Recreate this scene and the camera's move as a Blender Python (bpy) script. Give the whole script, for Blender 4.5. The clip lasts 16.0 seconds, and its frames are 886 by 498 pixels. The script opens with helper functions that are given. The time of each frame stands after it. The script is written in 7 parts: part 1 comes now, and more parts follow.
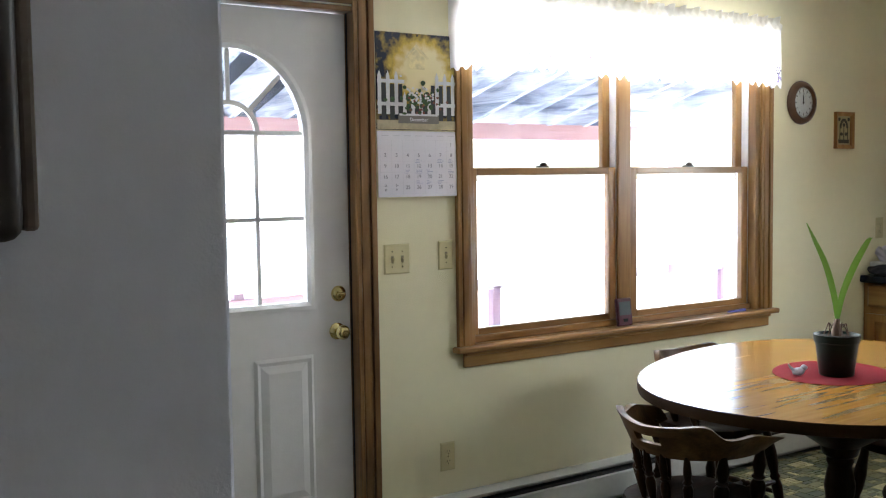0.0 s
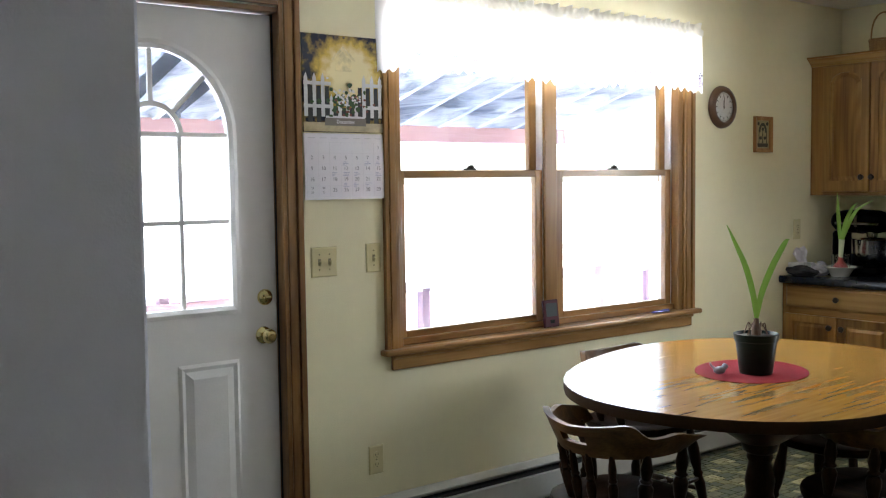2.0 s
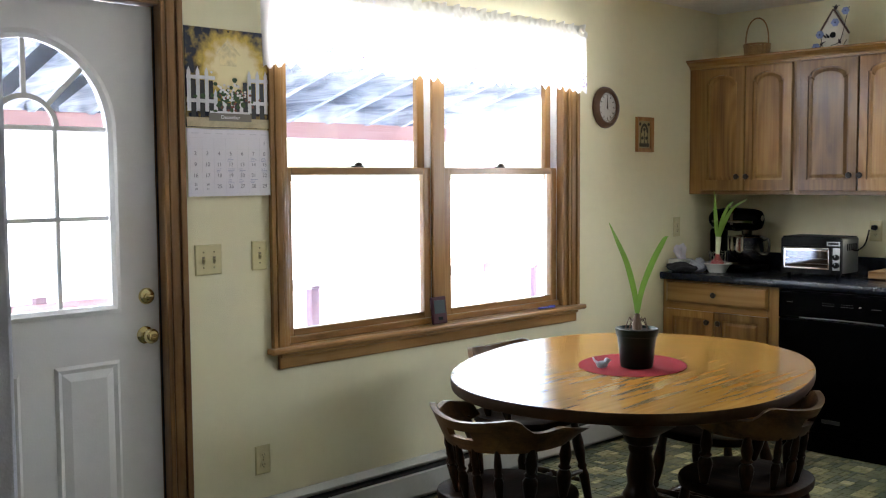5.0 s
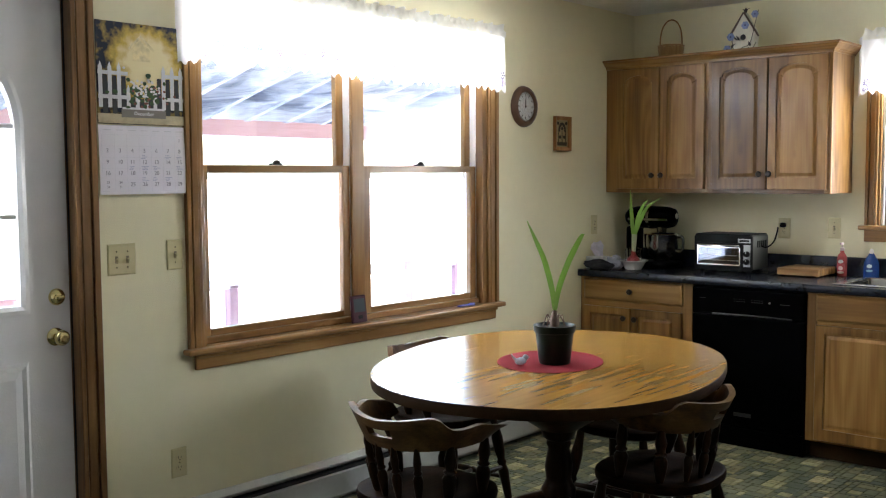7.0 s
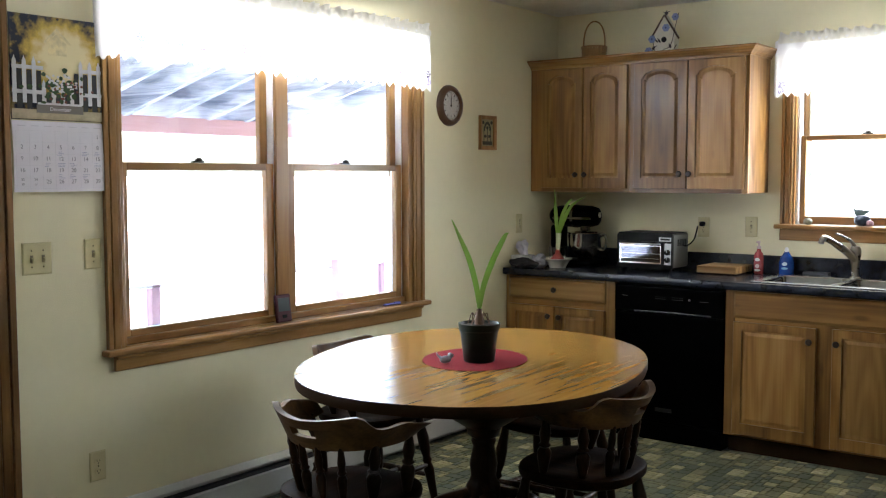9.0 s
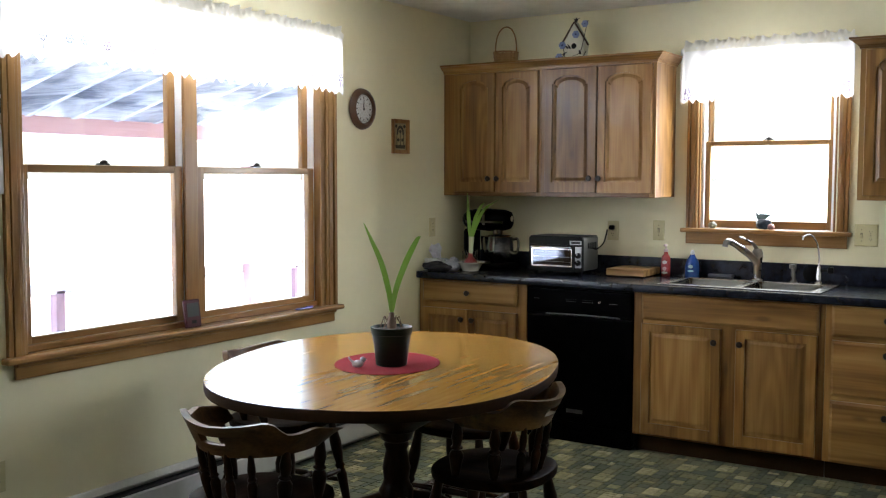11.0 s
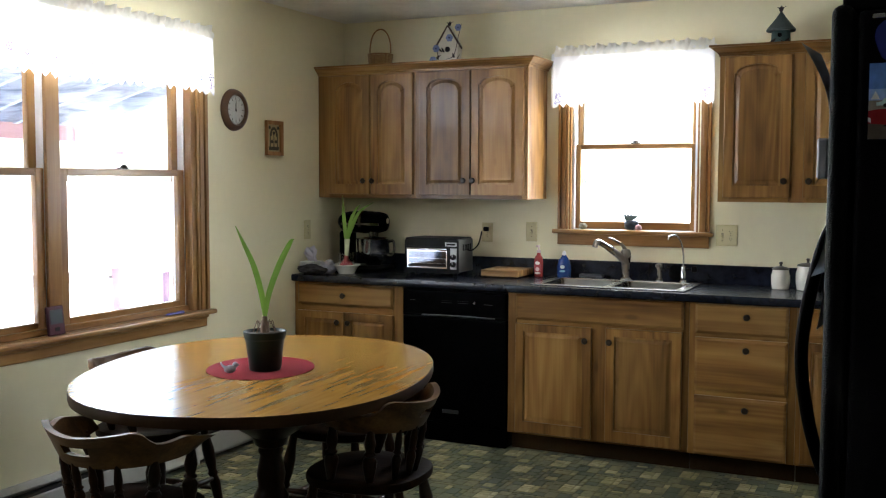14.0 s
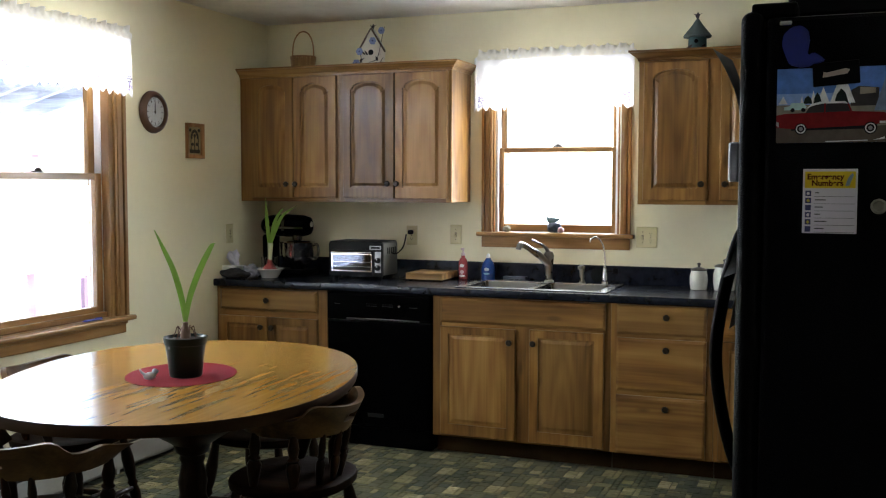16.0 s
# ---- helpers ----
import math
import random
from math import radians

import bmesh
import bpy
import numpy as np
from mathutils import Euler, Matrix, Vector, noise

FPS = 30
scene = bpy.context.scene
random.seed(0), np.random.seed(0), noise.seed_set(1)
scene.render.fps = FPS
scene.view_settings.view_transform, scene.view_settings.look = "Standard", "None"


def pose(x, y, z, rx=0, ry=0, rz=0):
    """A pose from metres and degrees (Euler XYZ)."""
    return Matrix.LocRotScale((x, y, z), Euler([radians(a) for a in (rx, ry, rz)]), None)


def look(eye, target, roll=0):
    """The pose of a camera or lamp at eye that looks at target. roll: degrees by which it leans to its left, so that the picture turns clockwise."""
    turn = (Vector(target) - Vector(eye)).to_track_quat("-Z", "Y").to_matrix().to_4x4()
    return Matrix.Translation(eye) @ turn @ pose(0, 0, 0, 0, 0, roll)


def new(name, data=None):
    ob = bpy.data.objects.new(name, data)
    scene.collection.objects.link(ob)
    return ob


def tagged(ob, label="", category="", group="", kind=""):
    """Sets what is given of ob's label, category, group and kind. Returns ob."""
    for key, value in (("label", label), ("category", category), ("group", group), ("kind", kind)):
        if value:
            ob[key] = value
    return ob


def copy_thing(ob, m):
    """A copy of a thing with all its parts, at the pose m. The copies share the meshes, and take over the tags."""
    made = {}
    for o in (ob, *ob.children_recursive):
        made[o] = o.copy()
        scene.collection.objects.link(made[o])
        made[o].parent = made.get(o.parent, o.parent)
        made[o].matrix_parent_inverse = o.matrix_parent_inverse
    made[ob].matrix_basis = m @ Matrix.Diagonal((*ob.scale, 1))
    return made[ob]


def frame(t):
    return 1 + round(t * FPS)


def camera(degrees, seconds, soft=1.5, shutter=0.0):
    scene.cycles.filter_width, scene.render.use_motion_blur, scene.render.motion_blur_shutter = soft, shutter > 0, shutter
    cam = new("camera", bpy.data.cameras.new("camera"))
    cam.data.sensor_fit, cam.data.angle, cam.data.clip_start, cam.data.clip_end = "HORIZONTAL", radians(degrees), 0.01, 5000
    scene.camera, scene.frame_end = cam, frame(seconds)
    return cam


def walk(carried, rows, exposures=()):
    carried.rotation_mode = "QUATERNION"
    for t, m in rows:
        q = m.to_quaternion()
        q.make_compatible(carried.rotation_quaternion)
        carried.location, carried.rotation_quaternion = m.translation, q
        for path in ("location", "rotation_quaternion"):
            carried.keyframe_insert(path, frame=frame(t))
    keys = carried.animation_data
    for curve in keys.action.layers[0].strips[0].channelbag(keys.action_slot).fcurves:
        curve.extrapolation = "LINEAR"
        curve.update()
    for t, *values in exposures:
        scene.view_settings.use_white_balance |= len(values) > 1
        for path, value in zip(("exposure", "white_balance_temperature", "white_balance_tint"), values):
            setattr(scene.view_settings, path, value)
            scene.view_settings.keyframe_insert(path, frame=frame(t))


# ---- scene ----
cam = camera(47.54, 16.0, soft=1.15)
PATH = [
    (0.0, pose(-5.7609, -3.3822, 1.485, 86.137, 0.802, -34.043)),
    (0.5, pose(-5.7592, -3.3833, 1.485, 86.115, 0.903, -34.857)),
    (1.0, pose(-5.7572, -3.3847, 1.485, 86.162, 0.905, -35.829)),
    (1.5, pose(-5.7549, -3.3864, 1.485, 86.229, 0.826, -36.926)),
    (2.0, pose(-5.7527, -3.3880, 1.485, 86.227, 0.762, -38.023)),
    (2.5, pose(-5.7506, -3.3897, 1.485, 86.154, 0.744, -39.048)),
    (3.0, pose(-5.7487, -3.3912, 1.485, 86.084, 0.673, -40.016)),
    (3.5, pose(-5.7469, -3.3927, 1.485, 86.084, 0.703, -40.962)),
    (4.0, pose(-5.7450, -3.3944, 1.485, 86.078, 0.588, -41.943)),
    (6.5, pose(-5.7348, -3.4044, 1.485, 85.897, 0.372, -47.611)),
    (7.0, pose(-5.7331, -3.4063, 1.485, 85.881, 0.331, -48.623)),
    (7.5, pose(-5.7315, -3.4082, 1.485, 85.850, 0.248, -49.637)),
    (8.0, pose(-5.7300, -3.4100, 1.485, 85.810, 0.150, -50.548)),
    (8.5, pose(-5.7283, -3.4121, 1.485, 85.789, 0.170, -51.611)),
    (9.0, pose(-5.7266, -3.4143, 1.485, 85.787, 0.085, -52.739)),
    (11.5, pose(-5.7181, -3.4268, 1.485, 86.028, -0.128, -58.788)),
    (12.0, pose(-5.7166, -3.4294, 1.485, 86.036, -0.140, -60.002)),
    (12.5, pose(-5.7152, -3.4320, 1.485, 86.077, -0.122, -61.179)),
    (13.0, pose(-5.7139, -3.4344, 1.485, 86.115, -0.075, -62.268)),
    (13.5, pose(-5.7127, -3.4368, 1.485, 86.130, -0.140, -63.322)),
    (14.0, pose(-5.7114, -3.4394, 1.485, 86.137, -0.144, -64.474)),
    (14.5, pose(-5.7101, -3.4422, 1.485, 86.166, -0.145, -65.713)),
    (15.0, pose(-5.7090, -3.4448, 1.485, 86.203, -0.006, -66.834)),
    (15.5, pose(-5.7081, -3.4470, 1.485, 86.271, -0.093, -67.805)),
    (16.0, pose(-5.7073, -3.4491, 1.485, 86.323, -0.087, -68.681)),
]
walk(cam, PATH, exposures=((0.0, 3.57, 6250, 9), (4.0, 3.55, 6250, 9), (9.0, 3.45, 6250, 9), (16.0, 3.41, 6250, 9)))

# ---------------- light ----------------
world = bpy.data.worlds.new("sky")
scene.world = world
world.use_nodes = True
wn = world.node_tree.nodes
sky = wn.new("ShaderNodeTexSky")
sky.sky_type = "NISHITA"
sky.sun_disc = False
sky.sun_elevation = radians(38)
sky.sun_rotation = radians(215)
sky.dust_density = 3.0
wn["Background"].inputs[1].default_value = 0.15
world.node_tree.links.new(sky.outputs[0], wn["Background"].inputs[0])
sun = new("sun", bpy.data.lights.new("sun", "SUN"))
sun.data.energy, sun.data.angle, sun.data.color = 2.6, radians(12), (1.0, 0.96, 0.9)
sun.matrix_world = look((-8, -10, 11), (0, 0, 0))


def window_light(name, eye, target, w, h, watts, spread=180):
    """Daylight entering through a glazed opening."""
    lamp = new(name, bpy.data.lights.new(name, "AREA"))
    lamp.data.shape, lamp.data.size, lamp.data.size_y = "RECTANGLE", w, h
    lamp.data.energy, lamp.data.color = watts, (0.93, 0.97, 1.0)
    lamp.data.spread = radians(spread)
    lamp.matrix_world = look(eye, target)
    return lamp


window_light("daylight_sash", (-2.945, 0.10, 1.27), (-2.945, -3, 1.20), 0.70, 0.42, 0.85, 128)
window_light("daylight_sash", (-2.035, 0.10, 1.27), (-2.035, -3, 1.20), 0.70, 0.42, 0.85, 128)
window_light("daylight_head", (-2.90, -0.03, 2.08), (-2.90, -3, 1.9), 0.90, 0.20, 1.75)
window_light("daylight_head", (-1.94, -0.03, 2.08), (-1.94, -3, 1.9), 0.90, 0.20, 1.75)
window_light("daylight_sink_window", (0.09, -1.935, 1.70), (-3, -1.935, 1.45), 0.64, 0.85, 3.5)
window_light("daylight_door", (-4.35, 0.14, 1.35), (-4.35, -3, 1.2), 0.55, 0.55, 0.95)

# ---------------- helpers ----------------
def part(name, bm, material, parent=None, label="", smooth=None, kind=""):
    """Links a bmesh as one mesh object."""
    me = bpy.data.meshes.new(name)
    bmesh.ops.recalc_face_normals(bm, faces=bm.faces)
    bm.to_mesh(me)
    bm.free()
    if material:
        me.materials.append(material)
    if smooth is not None:
        me.shade_smooth()
        me.set_sharp_from_angle(angle=radians(smooth))
    ob = new(name, me)
    if parent is not None:
        ob.parent = parent
    return tagged(ob, label, kind=kind)


def thing(name, label, category, at=(0, 0, 0), turn=0.0, group=""):
    ob = new(name)
    ob.empty_display_size = 0.1
    ob.matrix_basis = pose(*at, 0, 0, turn)
    return tagged(ob, label, category, group)


def B():
    return bmesh.new()


def box(bm, lo, hi, bev=0.0, seg=1, m=None):
    lo, hi = [min(a, b) for a, b in zip(lo, hi)], [max(a, b) for a, b in zip(lo, hi)]
    vs = bmesh.ops.create_cube(bm, size=1.0)["verts"]
    for v in vs:
        v.co = Vector([(a + b) / 2 + c * (b - a) for a, b, c in zip(lo, hi, v.co)])
    if bev > 0:
        es = list({e for v in vs for e in v.link_edges})
        r = bmesh.ops.bevel(bm, geom=es, offset=bev, segments=seg, affect="EDGES", profile=0.5)
        vs = list({v for f in r["faces"] for v in f.verts} | {v for v in vs if v.is_valid})
    if m is not None:
        for v in vs:
            v.co = m @ v.co
    return bm


def lathe(bm, profile, seg=20, m=None):
    """Turns (radius, height) pairs round z."""
    rings = []
    for r, z in profile:
        ring = []
        if r < 1e-5:
            ring = [bm.verts.new((0, 0, z))]
        else:
            for i in range(seg):
                a = 2 * math.pi * i / seg
                ring.append(bm.verts.new((r * math.cos(a), r * math.sin(a), z)))
        rings.append(ring)
    for a, b in zip(rings, rings[1:]):
        for i in range(seg):
            j = (i + 1) % seg
            if len(a) == 1 and len(b) == 1:
                continue
            if len(a) == 1:
                bm.faces.new((a[0], b[i], b[j]))
            elif len(b) == 1:
                bm.faces.new((a[i], b[0], a[j]))
            else:
                bm.faces.new((a[i], b[i], b[j], a[j]))
    for ring in (rings[0], rings[-1]):
        if len(ring) > 2:
            bm.faces.new(ring)
    if m is not None:
        for ring in rings:
            for v in ring:
                v.co = m @ v.co
    return bm


def along(p0, p1):
    """Matrix whose z runs from p0 to p1."""
    p0, p1 = Vector(p0), Vector(p1)
    return Matrix.Translation(p0) @ (p1 - p0).to_track_quat("Z", "Y").to_matrix().to_4x4()


def turned(bm, p0, p1, shape, seg=12):
    """A turned bar from p0 to p1; shape is (radius, share of the length) pairs."""
    n = (Vector(p1) - Vector(p0)).length
    return lathe(bm, [(r, s * n) for r, s in shape], seg, along(p0, p1))


def rod(bm, p0, p1, r, seg=10):
    return turned(bm, p0, p1, [(r, 0), (r, 1)], seg)


def tube(bm, pts, radii, seg=10, flat=1.0):
    """A bent round bar through pts."""
    pts = [Vector(p) for p in pts]
    if not isinstance(radii, (list, tuple)):
        radii = [radii] * len(pts)
    rings, side = [], None
    for i, p in enumerate(pts):
        d = (pts[min(i + 1, len(pts) - 1)] - pts[max(i - 1, 0)]).normalized()
        if side is None:
            side = d.orthogonal().normalized()
        side = (side - d * side.dot(d)).normalized()
        up = d.cross(side)
        rings.append([bm.verts.new(p + radii[i] * (math.cos(2 * math.pi * k / seg) * side + flat * math.sin(2 * math.pi * k / seg) * up)) for k in range(seg)])
    for a, b in zip(rings, rings[1:]):
        for k in range(seg):
            bm.faces.new((a[k], a[(k + 1) % seg], b[(k + 1) % seg], b[k]))
    bm.faces.new(rings[0]), bm.faces.new(rings[-1][::-1])
    return bm


def curve_pts(ctrl, n=12):
    """Catmull-Rom through control points."""
    c = [Vector(p) for p in ctrl]
    c = [2 * c[0] - c[1]] + c + [2 * c[-1] - c[-2]]
    out = []
    for i in range(1, len(c) - 2):
        for k in range(n):
            t = k / n
            out.append(0.5 * (2 * c[i] + (c[i + 1] - c[i - 1]) * t + (2 * c[i - 1] - 5 * c[i] + 4 * c[i + 1] - c[i + 2]) * t * t + (3 * c[i] - c[i - 1] - 3 * c[i + 1] + c[i + 2]) * t ** 3))
    return out + [c[-2]]


def ring_solid(bm, inner, outer, d0, d1, m=None, d1i=None):
    """A solid ring between two outlines of equal count (u, v), from depth d0 to d1 (d1i: depth of the inner front edge)."""
    d1i = d1 if d1i is None else d1i
    n = len(inner)
    ib = [bm.verts.new((u, v, d0)) for u, v in inner]
    it = [bm.verts.new((u, v, d1i)) for u, v in inner]
    ob_ = [bm.verts.new((u, v, d0)) for u, v in outer]
    ot = [bm.verts.new((u, v, d1)) for u, v in outer]
    for i in range(n):
        j = (i + 1) % n
        for a, b in ((it, ot), (ot, ob_), (ob_, ib), (ib, it)):
            bm.faces.new((a[i], a[j], b[j], b[i]))
    if m is not None:
        for v in ib + it + ob_ + ot:
            v.co = m @ v.co
    return bm


def plate(bm, pts, d0, d1, m=None):
    """A prism over an outline (u, v)."""
    a = [bm.verts.new((u, v, d0)) for u, v in pts]
    b = [bm.verts.new((u, v, d1)) for u, v in pts]
    n = len(pts)
    bm.faces.new(a[::-1]), bm.faces.new(b)
    for i in range(n):
        bm.faces.new((a[i], a[(i + 1) % n], b[(i + 1) % n], b[i]))
    if m is not None:
        for v in a + b:
            v.co = m @ v.co
    return bm


def rect(u0, v0, u1, v1):
    return [(u0, v0), (u1, v0), (u1, v1), (u0, v1)]


def oval(cu, cv, ru, rv, n=28, start=0.0):
    return [(cu + ru * math.cos(2 * math.pi * i / n + start), cv + rv * math.sin(2 * math.pi * i / n + start)) for i in range(n)]


def rect_rays(u0, v0, u1, v1, around, c):
    """Points of a rectangle, one in the direction of each point of an outline seen from c, with the corners hit."""
    out = []
    for u, v in around:
        du, dv = u - c[0], v - c[1]
        s = min([((u1 if du > 0 else u0) - c[0]) / du if abs(du) > 1e-9 else 1e9, ((v1 if dv > 0 else v0) - c[1]) / dv if abs(dv) > 1e-9 else 1e9])
        out.append([c[0] + du * s, c[1] + dv * s])
    for cu, cv in rect(u0, v0, u1, v1):
        k = min(range(len(out)), key=lambda i: (out[i][0] - cu) ** 2 + (out[i][1] - cv) ** 2)
        out[k] = [cu, cv]
    return [tuple(p) for p in out]


def wall_a(x, z, y=0.0):
    """u to the right along the window wall, v up, d into the room."""
    return Matrix(((1, 0, 0, x), (0, 0, -1, y), (0, 1, 0, z), (0, 0, 0, 1)))


def wall_b(y, z, x=0.0):
    """u to the right along the sink wall, v up, d into the room."""
    return Matrix(((0, 0, -1, x), (-1, 0, 0, y), (0, 1, 0, z), (0, 0, 0, 1)))


def words(text, size, m, material, parent, name="lettering", depth=0.0006, align="CENTER", bold=0.0):
    cu = bpy.data.curves.new(name, "FONT")
    cu.body, cu.size, cu.extrude, cu.align_x, cu.align_y = text, size, depth, align, "CENTER"
    cu.offset = bold
    tmp = bpy.data.objects.new("tmp", cu)
    me = bpy.data.meshes.new_from_object(tmp)
    bpy.data.objects.remove(tmp)
    bpy.data.curves.remove(cu)
    me.transform(m)
    me.materials.clear()
    me.materials.append(material)
    ob = new(name, me)
    ob.parent = parent
    return ob


# ---------------- materials ----------------
def nodes_of(name):
    m = bpy.data.materials.new(name)
    m.use_nodes = True
    return m, m.node_tree.nodes, m.node_tree.links, m.node_tree.nodes["Principled BSDF"]


def plain(name, col, rough=0.5, metal=0.0, scale=6.0, amount=0.10, bump=0.0, bump_scale=60.0, vary=0.0, coat=0.0, spec=0.5):
    """Paint, plastic, metal, stone: two scales of unevenness in colour, roughness and relief."""
    m, N, L, p = nodes_of(name)
    tc = N.new("ShaderNodeTexCoord")
    a, b = N.new("ShaderNodeTexNoise"), N.new("ShaderNodeTexNoise")
    a.inputs["Scale"].default_value, b.inputs["Scale"].default_value = scale, scale * 14
    a.inputs["Detail"].default_value = 4
    for t in (a, b):
        L.new(tc.outputs["Object"], t.inputs["Vector"])
    mix = N.new("ShaderNodeMath")
    mix.operation = "MULTIPLY_ADD"
    L.new(a.outputs[0], mix.inputs[0])
    mix.inputs[1].default_value = 0.7
    half = N.new("ShaderNodeMath")
    half.operation = "MULTIPLY"
    half.inputs[1].default_value = 0.3
    L.new(b.outputs[0], half.inputs[0])
    L.new(half.outputs[0], mix.inputs[2])
    ramp = N.new("ShaderNodeMapRange")
    ramp.inputs[1].default_value, ramp.inputs[2].default_value = 0.3, 0.7
    ramp.inputs[3].default_value, ramp.inputs[4].default_value = 1 - amount, 1 + amount * 0.6
    L.new(mix.outputs[0], ramp.inputs[0])
    hsv = N.new("ShaderNodeHueSaturation")
    hsv.inputs["Color"].default_value = (*col, 1)
    if vary:
        info = N.new("ShaderNodeObjectInfo")
        mr = N.new("ShaderNodeMapRange")
        mr.inputs[3].default_value, mr.inputs[4].default_value = 1 - vary, 1 + vary
        L.new(info.outputs["Random"], mr.inputs[0])
        mul = N.new("ShaderNodeMath")
        mul.operation = "MULTIPLY"
        L.new(mr.outputs[0], mul.inputs[0]), L.new(ramp.outputs[0], mul.inputs[1])
        L.new(mul.outputs[0], hsv.inputs["Value"])
    else:
        L.new(ramp.outputs[0], hsv.inputs["Value"])
    L.new(hsv.outputs[0], p.inputs["Base Color"])
    rr = N.new("ShaderNodeMapRange")
    rr.inputs[3].default_value, rr.inputs[4].default_value = max(0.02, rough * 0.82), min(1, rough * 1.18)
    L.new(a.outputs[0], rr.inputs[0])
    L.new(rr.outputs[0], p.inputs["Roughness"])
    p.inputs["Metallic"].default_value = metal
    p.inputs["Specular IOR Level"].default_value = spec
    p.inputs["Coat Weight"].default_value = coat
    if bump:
        t = N.new("ShaderNodeTexNoise")
        t.inputs["Scale"].default_value = bump_scale
        t.inputs["Detail"].default_value = 3
        L.new(tc.outputs["Object"], t.inputs["Vector"])
        bp = N.new("ShaderNodeBump")
        bp.inputs["Strength"].default_value, bp.inputs["Distance"].default_value = bump, 0.004
        L.new(t.outputs[0], bp.inputs["Height"])
        L.new(bp.outputs[0], p.inputs["Normal"])
    return m


def wood(name, dark, mid, light, axis="z", rough=0.35, fine=1.0, vary=0.15, coat=0.0, knots=0.0, contrast=1.0, spec=0.3, figure=0.0, wavy=1.5, relief=0.12, drawn=0.8, pores=0.24):
    """Sawn wood: broad bands and fine pores drawn out along one axis, each board a little different."""
    m, N, L, p = nodes_of(name)
    tc, info = N.new("ShaderNodeTexCoord"), N.new("ShaderNodeObjectInfo")
    off = N.new("ShaderNodeVectorMath")
    off.operation = "MULTIPLY_ADD"
    L.new(info.outputs["Random"], off.inputs[0])
    off.inputs[1].default_value = (13.7, 7.9, 17.3)
    L.new(tc.outputs["Object"], off.inputs[2])
    def stretched(across, lengthwise):
        mp = N.new("ShaderNodeMapping")
        s = [across] * 3
        s["xyz".index(axis)] = lengthwise
        mp.inputs["Scale"].default_value = s
        L.new(off.outputs[0], mp.inputs[0])
        return mp.outputs[0]
    broad = N.new("ShaderNodeTexNoise")
    broad.inputs["Scale"].default_value, broad.inputs["Detail"].default_value = 1.0, 5
    broad.inputs["Distortion"].default_value = wavy
    L.new(stretched(6.5 * fine, drawn * fine), broad.inputs["Vector"])
    pore = N.new("ShaderNodeTexNoise")
    pore.inputs["Scale"].default_value, pore.inputs["Detail"].default_value = 1.0, 6
    L.new(stretched(110 * fine, 3.0 * fine), pore.inputs["Vector"])
    add = N.new("ShaderNodeMath")
    add.operation = "MULTIPLY_ADD"
    L.new(pore.outputs[0], add.inputs[0])
    add.inputs[1].default_value = pores
    sc = N.new("ShaderNodeMath")
    sc.operation = "MULTIPLY"
    sc.inputs[1].default_value = 1.04 - pores
    L.new(broad.outputs[0], sc.inputs[0])
    L.new(sc.outputs[0], add.inputs[2])
    if figure:
        # growth rings: contour lines of a slow noise
        slow = N.new("ShaderNodeTexNoise")
        slow.inputs["Scale"].default_value, slow.inputs["Detail"].default_value = 1.0, 1.0
        L.new(stretched(4.2, 0.55), slow.inputs["Vector"])
        times = N.new("ShaderNodeMath")
        times.operation = "MULTIPLY"
        times.inputs[1].default_value = 75
        L.new(slow.outputs[0], times.inputs[0])
        wave = N.new("ShaderNodeMath")
        wave.operation = "SINE"
        L.new(times.outputs[0], wave.inputs[0])
        rings = N.new("ShaderNodeMath")
        rings.operation = "MULTIPLY_ADD"
        rings.inputs[1].default_value = figure
        L.new(wave.outputs[0], rings.inputs[0]), L.new(add.outputs[0], rings.inputs[2])
        add = rings
    ramp = N.new("ShaderNodeValToRGB")
    e = ramp.color_ramp.elements
    w = 0.16 / contrast
    e[0].position, e[0].color = 0.52 - w, (*dark, 1)
    e[1].position, e[1].color = 0.52 + w, (*light, 1)
    k = e.new(0.52)
    k.color = (*mid, 1)
    L.new(add.outputs[0], ramp.inputs[0])
    mr = N.new("ShaderNodeMapRange")
    mr.inputs[3].default_value, mr.inputs[4].default_value = 1 - vary, 1 + vary
    L.new(info.outputs["Random"], mr.inputs[0])
    hsv = N.new("ShaderNodeHueSaturation")
    L.new(ramp.outputs[0], hsv.inputs["Color"]), L.new(mr.outputs[0], hsv.inputs["Value"])
    col = hsv.outputs[0]
    if knots:
        vor = N.new("ShaderNodeTexVoronoi")
        vor.inputs["Scale"].default_value = 1.0
        L.new(stretched(7, 2.6), vor.inputs["Vector"])
        kr = N.new("ShaderNodeValToRGB")
        kr.color_ramp.elements[0].position, kr.color_ramp.elements[0].color = 0.05, (1, 1, 1, 1)
        kr.color_ramp.elements[1].position, kr.color_ramp.elements[1].color = 0.13, (0, 0, 0, 1)
        L.new(vor.outputs["Distance"], kr.inputs[0])
        mul = N.new("ShaderNodeMath")
        mul.operation = "MULTIPLY"
        mul.inputs[1].default_value = knots
        L.new(kr.outputs[0], mul.inputs[0])
        mx = N.new("ShaderNodeMix")
        mx.data_type = "RGBA"
        L.new(mul.outputs[0], mx.inputs[0]), L.new(col, mx.inputs[6])
        mx.inputs[7].default_value = (*[c * 0.4 for c in dark], 1)
        col = mx.outputs[2]
    L.new(col, p.inputs["Base Color"])
    rr = N.new("ShaderNodeMapRange")
